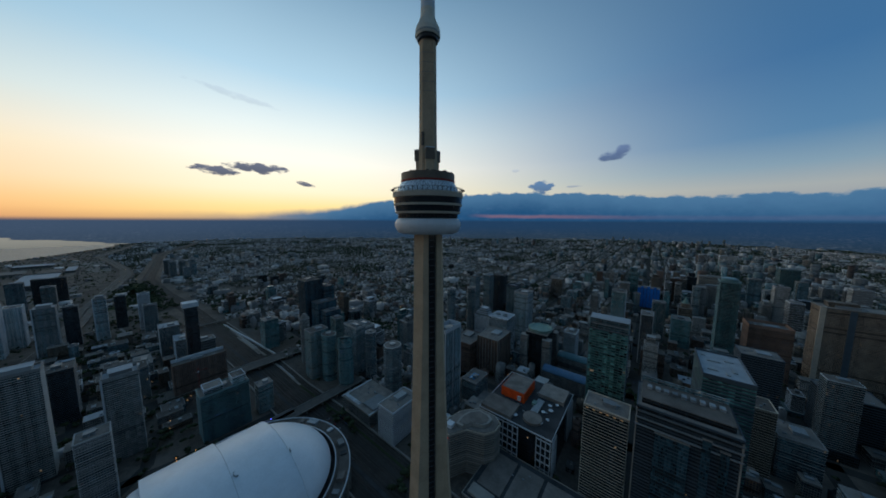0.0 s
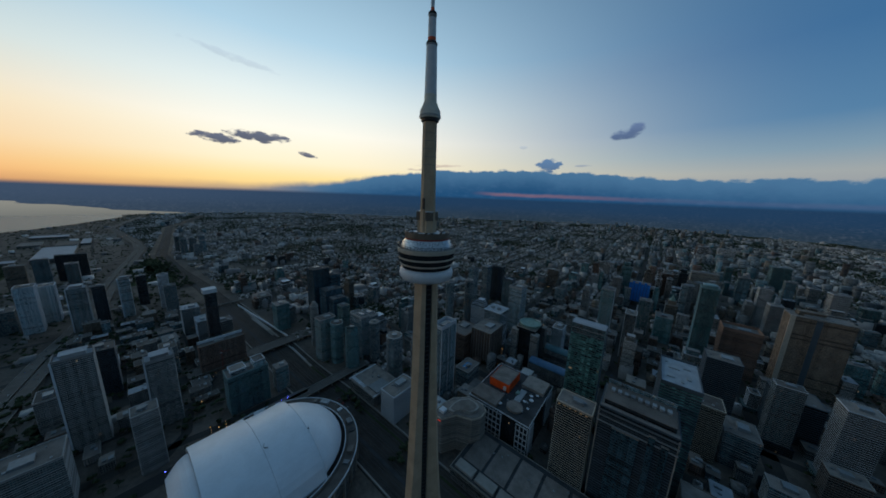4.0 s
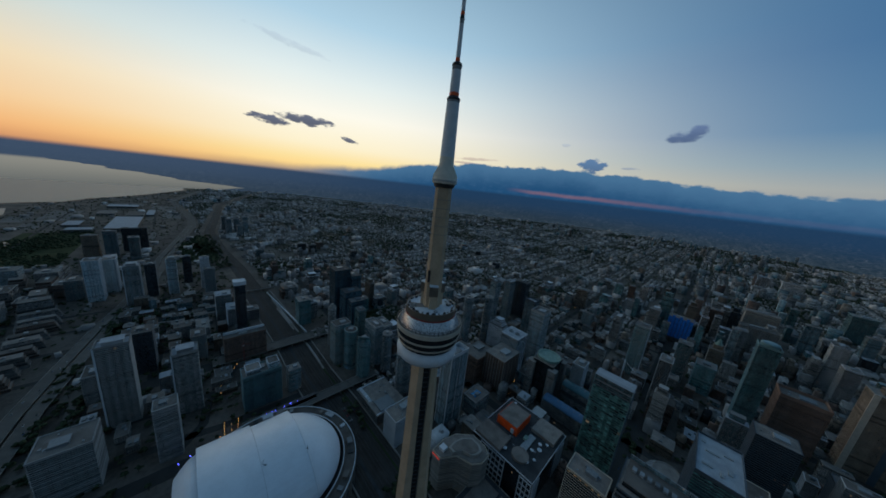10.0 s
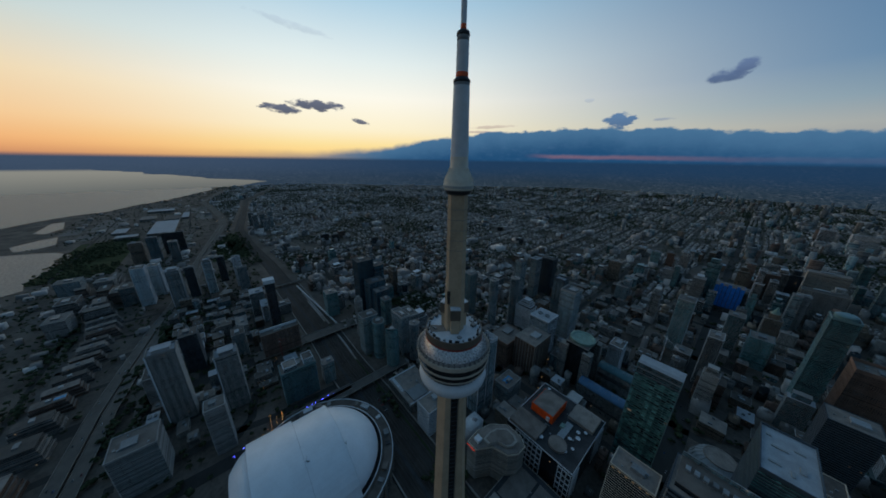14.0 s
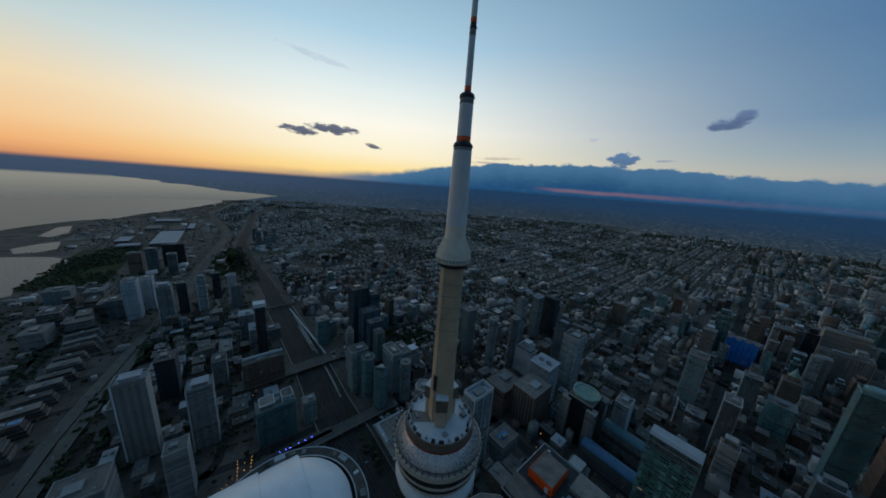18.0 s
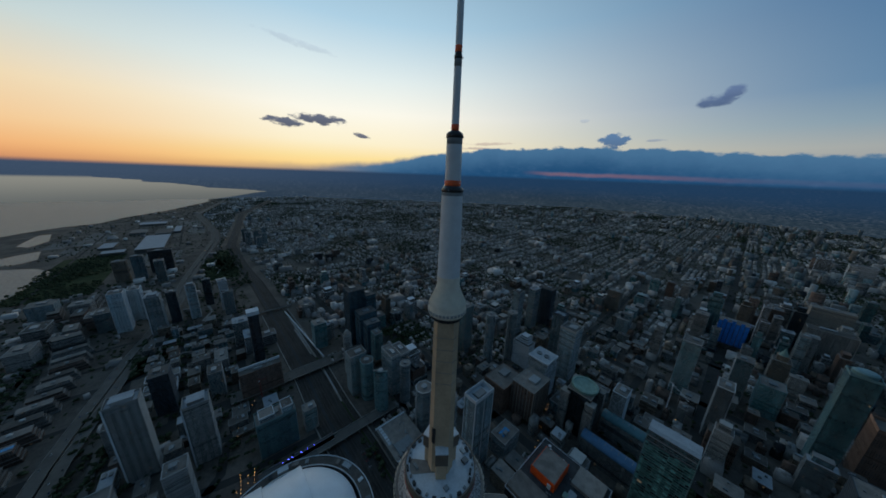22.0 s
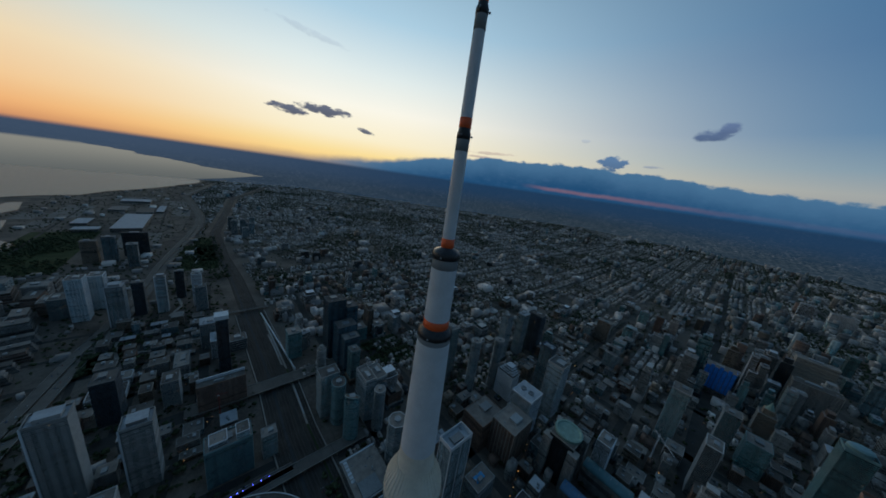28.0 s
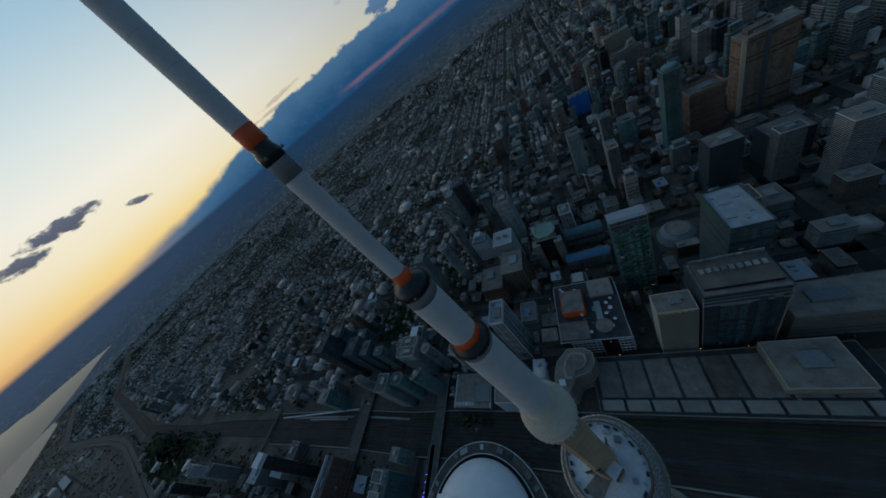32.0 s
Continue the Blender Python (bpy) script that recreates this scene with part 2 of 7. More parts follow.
def facade(name, glass, frame_col, bay=1.6, storey=3.3, sill=0.25, mull=0.12, lit=0.005, gloss=0.12, spread=0.65):
    """A wall of panes: frames at bays and storeys, panes that differ, a few with light behind."""
    mat = bpy.data.materials.new(name)
    mat.use_nodes = True
    n = Nodes(mat.node_tree)
    tc = n.add("ShaderNodeTexCoord").outputs["Object"]
    s = n.add("ShaderNodeSeparateXYZ")
    n.put(s.inputs[0], tc)
    nr = n.add("ShaderNodeSeparateXYZ")
    n.put(nr.inputs[0], n.add("ShaderNodeNewGeometry").outputs["Normal"])
    rnd = n.m("FRACT", n.m("ADD", n.add("ShaderNodeObjectInfo").outputs["Random"], n.add("ShaderNodeNewGeometry").outputs["Random Per Island"]))
    flip = n.m("GREATER_THAN", n.m("ABSOLUTE", nr.outputs[0]), 0.7)
    u = n.m("ADD", n.m("MULTIPLY", flip, s.outputs[1]), n.m("MULTIPLY", n.m("SUBTRACT", 1.0, flip), s.outputs[0]))
    u = n.m("DIVIDE", u, bay)
    v = n.m("DIVIDE", s.outputs[2], storey)
    fu, fv = n.m("FRACT", n.m("ADD", u, 500.0)), n.m("FRACT", v)
    pane = n.m("MULTIPLY", n.m("GREATER_THAN", fu, mull), n.m("GREATER_THAN", fv, sill))
    cell = n.xyz(n.m("FLOOR", n.m("ADD", u, 500.0)), n.m("FLOOR", v), n.m("ADD", n.m("MULTIPLY", flip, 31.0), n.m("MULTIPLY", rnd, 97.0)))
    w = n.add("ShaderNodeTexWhiteNoise")
    n.put(w.inputs["Vector"], cell)
    r = w.outputs["Value"]
    vary = n.m("ADD", n.m("MULTIPLY", r, 2 * spread), 1 - spread)
    # wider bays, groups of storeys, plant floors and whole walls differ too
    def grain(du, dv, z):
        w3 = n.add("ShaderNodeTexWhiteNoise")
        n.put(w3.inputs["Vector"], n.xyz(n.m("FLOOR", n.m("DIVIDE", n.m("ADD", u, 500.0), du)), n.m("FLOOR", n.m("DIVIDE", v, dv)), n.m("ADD", n.m("MULTIPLY", rnd, 53.0), n.m("MULTIPLY", flip, z))))
        return w3.outputs["Value"]
    strip = n.m("ADD", n.m("MULTIPLY", n.m("POWER", grain(4.5 / bay, 400.0, 7.0), 1.3), 0.9), 0.62)
    patch = n.m("ADD", n.m("MULTIPLY", grain(6.2 / bay, 2.0, 11.0), 0.7), 0.65)
    plant = n.m("ADD", n.m("MULTIPLY", n.m("GREATER_THAN", grain(900.0, 1.0, 0.0), 0.1), 0.55), 0.45)
    whole = n.m("ADD", n.m("MULTIPLY", n.m("POWER", rnd, 1.4), 1.1), 0.62)
    broad = n.m("MULTIPLY", n.m("MULTIPLY", strip, patch), n.m("MULTIPLY", plant, whole))
    vary = n.m("MULTIPLY", vary, broad)
    g = n.mix(1.0, glass, n.xyz(vary, vary, vary), "MULTIPLY")
    stain = n.m("MULTIPLY", n.step(n.noise(tc, 0.12, 3.0), 0.3, 0.7, 0.8, 1.15), n.m("MULTIPLY", n.m("ADD", n.m("MULTIPLY", strip, 0.3), 0.68), n.m("MULTIPLY", plant, whole)))
    fcol = n.mix(1.0, frame_col, n.xyz(stain, stain, stain), "MULTIPLY")
    wall = n.m("LESS_THAN", n.m("ABSOLUTE", nr.outputs[2]), 0.5)
    pane = n.m("MULTIPLY", pane, wall)
    p = n.add("ShaderNodeBsdfPrincipled")
    n.put(p.inputs["Base Color"], n.mix(pane, fcol, g))
    n.put(p.inputs["Roughness"], n.m("ADD", n.m("MULTIPLY", pane, gloss - 0.7), 0.7))
    n.put(p.inputs["Specular IOR Level"], n.m("ADD", n.m("MULTIPLY", pane, 0.55), 0.2))
    w2 = n.add("ShaderNodeTexWhiteNoise")
    n.put(w2.inputs["Vector"], n.xyz(n.m("FLOOR", n.m("ADD", u, 500.0)), n.m("FLOOR", v), n.m("ADD", rnd, 3.0)))
    on = n.m("MULTIPLY", n.m("GREATER_THAN", w2.outputs["Value"], 1 - lit), pane)
    n.put(p.inputs["Emission Color"], (1.0, 0.72, 0.42))
    n.put(p.inputs["Emission Strength"], n.m("MULTIPLY", on, n.m("MULTIPLY", r, 0.16)))
    n.put(n.add("ShaderNodeOutputMaterial").inputs[0], p.outputs[0])
    return mat


def glow(name, colour, strength):
    mat = bpy.data.materials.new(name)
    mat.use_nodes = True
    p = mat.node_tree.nodes["Principled BSDF"]
    p.inputs["Base Color"].default_value = (*colour, 1)
    p.inputs["Emission Color"].default_value = (*colour, 1)
    p.inputs["Emission Strength"].default_value = strength
    return mat


M_CONCRETE = material("tower_concrete", (0.50, 0.375, 0.255), 0.85, spread=0.16, scale=0.08, fine=12)
M_CONC_GREY = material("grey_concrete", (0.30, 0.275, 0.245), 0.85, spread=0.22, scale=0.05, fine=14)
M_DARKGLASS = material("dark_glass", (0.015, 0.018, 0.022), 0.15, spread=0.3, scale=0.5)
M_BLACK = material("black_metal", (0.02, 0.02, 0.022), 0.35, spread=0.3, scale=1.5)
M_WHITE = material("white_cladding", (0.66, 0.68, 0.70), 0.5, spread=0.07, scale=0.3, fine=8)
M_DOME = material("white_membrane", (0.74, 0.77, 0.80), 0.42, spread=0.06, scale=0.05, fine=10)
M_RING = material("ring_grey_paint", (0.30, 0.325, 0.335), 0.6, spread=0.1, scale=0.6)
M_ORANGE = material("orange_paint", (0.82, 0.11, 0.02), 0.5, spread=0.1, scale=0.6)
M_RED = material("dull_red_paint", (0.30, 0.05, 0.04), 0.6, spread=0.15, scale=0.3)
M_CREAM = material("cream_cladding", (0.52, 0.45, 0.36), 0.7, spread=0.12, scale=0.2)
M_PODTOP = material("translucent_pod_skirt", (0.52, 0.53, 0.54), 0.28, metal=0.55, spread=0.15, scale=0.2)
M_BULB = material("cream_bulb_cladding", (0.74, 0.68, 0.57), 0.5, spread=0.1, scale=0.4, fine=8)
M_BRONZE = material("bronze_parapet", (0.15, 0.115, 0.085), 0.5, spread=0.2, scale=0.3)
M_PODROOF = material("pod_roof_membrane", (0.56, 0.59, 0.62), 0.6, spread=0.14, scale=0.15, fine=8)
M_ROOFWHITE = material("white_roof_membrane", (0.36, 0.385, 0.41), 0.7, spread=0.18, scale=0.08, fine=9)
M_ROOFGREY = material("gravel_roof", (0.195, 0.17, 0.15), 0.9, spread=0.3, scale=0.07, fine=18, objects=0.45)
M_ROOFDARK = material("dark_roof", (0.06, 0.062, 0.065), 0.9, spread=0.3, scale=0.07, fine=18)
M_METAL = material("grey_plant_metal", (0.21, 0.23, 0.24), 0.5, spread=0.2, scale=0.4, objects=0.4)
M_ASPHALT = material("asphalt", (0.06, 0.055, 0.05), 0.9, spread=0.25, scale=0.02, fine=20)
M_GROUND = material("city_ground", (0.13, 0.108, 0.09), 0.95, spread=0.45, scale=0.012, fine=14)
M_LOT = material("worn_parking_asphalt", (0.18, 0.165, 0.15), 0.9, spread=0.3, scale=0.02, fine=12)
M_BALLAST = material("railway_ballast", (0.055, 0.047, 0.041), 0.95, spread=0.35, scale=0.03, fine=15)
M_GRASS = material("grass", (0.045, 0.06, 0.025), 0.95, spec=0.1, spread=0.35, scale=0.02, fine=15)
M_LEAF = material("foliage", (0.054, 0.068, 0.036), 0.95, spec=0.08, spread=0.35, scale=0.08, fine=9, island=0.45)
M_BARK = material("bark", (0.07, 0.055, 0.04), 0.9)
M_WATER = material("lake_water", (0.047, 0.07, 0.08), 0.42, spread=0.1, scale=0.004, fine=30, bump=0.0)
M_HOUSE = material("house_walls_and_roofs", (0.52, 0.45, 0.405), 0.85, spread=0.3, scale=0.03, fine=10, island=0.5)
M_BLOCKS = material("block_roofs", (0.46, 0.415, 0.385), 0.85, spread=0.25, scale=0.03, fine=10, island=0.5)
M_PALEBLOCKS = material("pale_block_roofs", (0.56, 0.53, 0.505), 0.8, spread=0.2, scale=0.03, fine=10, island=0.5)
M_STEEL = material("rail_steel", (0.11, 0.105, 0.10), 0.6, metal=0.4)
M_TRAIN = material("bright_train_roof", (0.72, 0.73, 0.72), 0.45, spread=0.1, scale=0.1)
M_BRIDGE = material("bridge_deck", (0.14, 0.125, 0.11), 0.85, spread=0.2, scale=0.05, fine=10)
M_BLUE = material("blue_netting", (0.03, 0.20, 0.62), 0.7, spread=0.3, scale=0.15)
M_POOL = material("pool_water", (0.03, 0.22, 0.45), 0.1, spread=0.1, scale=0.3)
M_BRICK = material("brown_brick", (0.20, 0.125, 0.095), 0.9, spread=0.2, scale=0.1, fine=12, objects=0.3)
M_PRECAST = material("pale_precast", (0.30, 0.28, 0.25), 0.85, spread=0.15, scale=0.1, fine=10, objects=0.25)
M_WHITEBAND = material("white_band", (0.58, 0.60, 0.62), 0.7, spread=0.1, scale=0.1, fine=10, objects=0.15)
M_SLAB = material("balcony_slab", (0.35, 0.34, 0.325), 0.8, spread=0.12, scale=0.1, fine=10, objects=0.35)
M_DARKBAND = material("dark_metal_band", (0.05, 0.07, 0.088), 0.5, spread=0.15, scale=0.1, objects=0.3)
M_GREENBAND = material("green_glass_band", (0.13, 0.23, 0.235), 0.4, spread=0.15, scale=0.1)
M_COPPER = material("green_copper", (0.20, 0.30, 0.26), 0.7, spread=0.2, scale=0.1)
M_ORANGEBOX = material("orange_red_panels", (0.85, 0.10, 0.02), 0.6, spread=0.15, scale=0.1)
M_BLUELAMP = glow("blue_lamp", (0.08, 0.10, 1.0), 9.0)
M_WARMLAMP = glow("warm_lamp", (1.0, 0.50, 0.16), 1.3)
M_REDLAMP = glow("red_lamp", (1.0, 0.06, 0.03), 0.45)
M_DIMLAMP = glow("dim_warm_lamp", (1.0, 0.55, 0.22), 0.06)

F_TEAL = facade("teal_glass_wall", (0.035, 0.11, 0.12), (0.18, 0.23, 0.23), 1.5, 3.0, 0.22)
F_BLUE = facade("blue_glass_wall", (0.04, 0.085, 0.10), (0.195, 0.218, 0.222), 1.5, 3.2, 0.22)
F_DARK = facade("black_glass_wall", (0.014, 0.02, 0.025), (0.035, 0.043, 0.05), 1.5, 3.7, 0.3, lit=0.003)
F_NAVY = facade("navy_glass_wall", (0.02, 0.05, 0.066), (0.05, 0.085, 0.105), 1.6, 3.8, 0.3)
F_PALEGLASS = facade("pale_glass_wall", (0.13, 0.22, 0.25), (0.42, 0.48, 0.50), 1.5, 3.2, 0.24, 0.14, spread=0.4)
F_GREEN = facade("green_glass_wall", (0.035, 0.105, 0.10), (0.10, 0.19, 0.18), 5.2, 3.9, 0.2, 0.06, spread=0.95)
F_PALE = facade("pale_concrete_windows", (0.03, 0.045, 0.052), (0.315, 0.295, 0.272), 2.4, 3.1, 0.4, 0.32)
F_CONDO = facade("condo_glass_wall", (0.04, 0.075, 0.08), (0.29, 0.292, 0.28), 2.0, 2.95, 0.25, 0.2, spread=0.75)
F_BRICK = facade("brick_windows", (0.028, 0.036, 0.042), (0.155, 0.102, 0.08), 2.6, 3.2, 0.5, 0.45)
F_GREY = facade("grey_panel_windows", (0.028, 0.042, 0.05), (0.215, 0.205, 0.192), 2.0, 3.3, 0.4, 0.3)
F_TAN = facade("tan_strip_windows", (0.026, 0.03, 0.032), (0.195, 0.148, 0.11), 1.9, 3.1, 0.45, 0.35)


# ---------------------------------------------------------------- mesh helpers
class Shape:
    """Collects boxes, prisms and lathes into one mesh."""

    def __init__(self):
        self.v, self.f = [], []

    def box(self, x0, y0, z0, x1, y1, z1, bottom=True):
        k = len(self.v)
        self.v += [(x0, y0, z0), (x1, y0, z0), (x1, y1, z0), (x0, y1, z0), (x0, y0, z1), (x1, y0, z1), (x1, y1, z1), (x0, y1, z1)]
        self.f += [(k, k + 1, k + 5, k + 4), (k + 1, k + 2, k + 6, k + 5), (k + 2, k + 3, k + 7, k + 6), (k + 3, k, k + 4, k + 7), (k + 4, k + 5, k + 6, k + 7)]
        if bottom:
            self.f.append((k + 3, k + 2, k + 1, k))
        return self

    def prism(self, pts, z0, z1, top=True):
        k, m = len(self.v), len(pts)
        self.v += [(x, y, z0) for x, y in pts] + [(x, y, z1) for x, y in pts]
        self.f += [(k + i, k + (i + 1) % m, k + m + (i + 1) % m, k + m + i) for i in range(m)]
        if top:
            self.f += [tuple(range(k + m, k + 2 * m)), tuple(range(k + m - 1, k - 1, -1))]
        return self

    def lathe(self, prof, seg=48, cx=0.0, cy=0.0, a0=0.0, a1=2 * math.pi):
        """prof: (radius, height) pairs from below."""
        full = a1 - a0 > 6.28
        cols = seg if full else seg + 1
        k = len(self.v)
        for i in range(cols):
            a = a0 + (a1 - a0) * i / seg
            self.v += [(cx + r * math.cos(a), cy + r * math.sin(a), z) for r, z in prof]
        m = len(prof)
        for i in range(seg):
            j = (i + 1) % cols
            for p in range(m - 1):
                self.f.append((k + i * m + p, k + j * m + p, k + j * m + p + 1, k + i * m + p + 1))
        return self

    def tube(self, pts, width, z0, z1):
        """A strip of constant width along plan points, z0 to z1 high."""
        n = len(pts)
        left, right = [], []
        for i in range(n):
            ax, ay = pts[max(i - 1, 0)]
            bx, by = pts[min(i + 1, n - 1)]
            d = math.hypot(bx - ax, by - ay)
            nx, ny = -(by - ay) / d, (bx - ax) / d
            x, y = pts[i]
            left.append((x + nx * width / 2, y + ny * width / 2))
            right.append((x - nx * width / 2, y - ny * width / 2))
        for i in range(n - 1):
            quad = [right[i], right[i + 1], left[i + 1], left[i]]
            k = len(self.v)
            self.v += [(x, y, z0) for x, y in quad] + [(x, y, z1) for x, y in quad]
            self.f += [(k, k + 1, k + 5, k + 4), (k + 2, k + 3, k + 7, k + 6), (k + 4, k + 5, k + 6, k + 7)]
            if i == 0:
                self.f.append((k + 3, k, k + 4, k + 7))
            if i == n - 2:
                self.f.append((k + 1, k + 2, k + 6, k + 5))
        return self

    def mesh(self, name, mat, smooth=False):
        me = bpy.data.meshes.new(name)
        me.from_pydata(self.v, [], self.f)
        me.materials.append(mat)
        if smooth:
            me.polygons.foreach_set("use_smooth", [True] * len(me.polygons))
        me.update()
        return me


def thing(name, x, y, z, label, category, group="", rz=0.0):
    ob = new(name)
    ob.empty_display_size = 2.0
    ob.matrix_basis = pose(x, y, z, 0, 0, rz)
    return tagged(ob, label, category, group)


def part(name, shape, mat, parent=None, label="", smooth=False, kind=""):
    ob = new(name, shape.mesh(name, mat, smooth))
    if parent is not None:
        ob.parent = parent
    return tagged(ob, label, kind=kind)


def single(name, shape, mat, label, category, kind="", group="", smooth=False):
    ob = new(name, shape.mesh(name, mat, smooth))
    return tagged(ob, label, category, group, kind)


def bulk(name, verts, faces, mat, label, category):
    """One mesh from arrays of points and quads, for what nobody could count."""
    me = bpy.data.meshes.new(name)
    nv, nf = len(verts), len(faces)
    me.vertices.add(nv)
    me.vertices.foreach_set("co", np.asarray(verts, np.float32).ravel())
    k = faces.shape[1]
    me.loops.add(nf * k)
    me.loops.foreach_set("vertex_index", np.asarray(faces, np.int32).ravel())
    me.polygons.add(nf)
    me.polygons.foreach_set("loop_start", np.arange(0, nf * k, k, dtype=np.int32))
    me.materials.append(mat)
    me.update(calc_edges=True)
    return tagged(new(name, me), label, category, kind="stuff")

# ---------------------------------------------------------------- ground, lake, roads, railway
def shore_y(x):
    """The lake's near shore north of the water, by easting."""
    xs = [-5200, -5000, -4194, -3812, -3450, -3390, -3160, -2990, -2600, -2300, -2000, -1600, -900, 0, 3000]
    ys = [-120, -190, -500, -730, -840, -1010, -1140, -1200, -1230, -1140, -1010, -900, -740, -640, -560]
    return float(np.interp(x, xs, ys))


def build_ground():
    sh = Shape()
    ring = [(5600 * math.cos(2 * math.pi * i / 96), 5600 * math.sin(2 * math.pi * i / 96)) for i in range(96)]
    sh.v = [(x, y, 0.0) for x, y in ring]
    sh.f = [tuple(range(96))]
    single("ground", sh, M_GROUND, "dark built-up city ground between the streets", "ground", "structure")
    xs = [-5600 + 100 * i for i in range(87)]
    w = Shape()
    for i in range(86):
        k = len(w.v)
        a, b = shore_y(xs[i]), shore_y(xs[i + 1])
        w.v += [(xs[i], -5600, 0.12), (xs[i + 1], -5600, 0.12), (xs[i + 1], b, 0.12), (xs[i], a, 0.12)]
        w.f.append((k, k + 1, k + 2, k + 3))
    single("water", w, M_WATER, "calm grey lake reflecting the evening sky", "lake", "structure")
    for pts in ([(-2330, -960), (-2440, -905), (-2491, -847), (-2272, -800), (-2205, -850), (-2205, -910)],
                [(-2150, -940), (-2108, -826), (-2073, -752), (-1971, -678), (-1832, -678), (-1685, -690), (-1593, -705), (-1500, -680), (-1420, -760), (-1600, -880), (-1900, -960)],
                [(-3050, -1010), (-3080, -960), (-2800, -900), (-2640, -930), (-2700, -990)]):
        single("water", Shape().prism(pts, 0.1, 0.2), M_WATER, "pale harbour basin beside the lake", "water", "structure")
    for x0, y0, x1, y1 in ((-3000, -760, -2560, -640), (-2150, -400, -1800, -250), (-2950, -250, -2650, -150), (-3350, -330, -3020, -180), (-3500, -620, -3340, -380), (-2700, -860, -2520, -780), (-2480, -760, -2300, -690)):
        single("parking_lot", Shape().box(x0, y0, 0.03, x1, y1, 0.12), M_LOT, "wide grey empty parking lot near the lake", "parking lot", "structure")


build_ground()

HWY = [(600, -300), (0, -330), (-330, -350), (-586, -332), (-712, -314), (-866, -290), (-1000, -262), (-1150, -236), (-1319, -218), (-1500, -205), (-1893, -150), (-2300, -95), (-2600, -95), (-3042, -135), (-3727, -213), (-5200, 60)]
RAIL = [(500, 60), (0, 70), (-300, 68), (-420, 62), (-600, 62), (-760, 55), (-960, 45), (-1280, 30), (-1600, 0), (-2100, -20), (-2600, 40), (-3600, 150), (-5200, 700)]


def along(pts, off):
    out = []
    for i, (x, y) in enumerate(pts):
        ax, ay = pts[max(i - 1, 0)]
        bx, by = pts[min(i + 1, len(pts) - 1)]
        d = math.hypot(bx - ax, by - ay)
        out.append((x - (by - ay) / d * off, y + (bx - ax) / d * off))
    return out


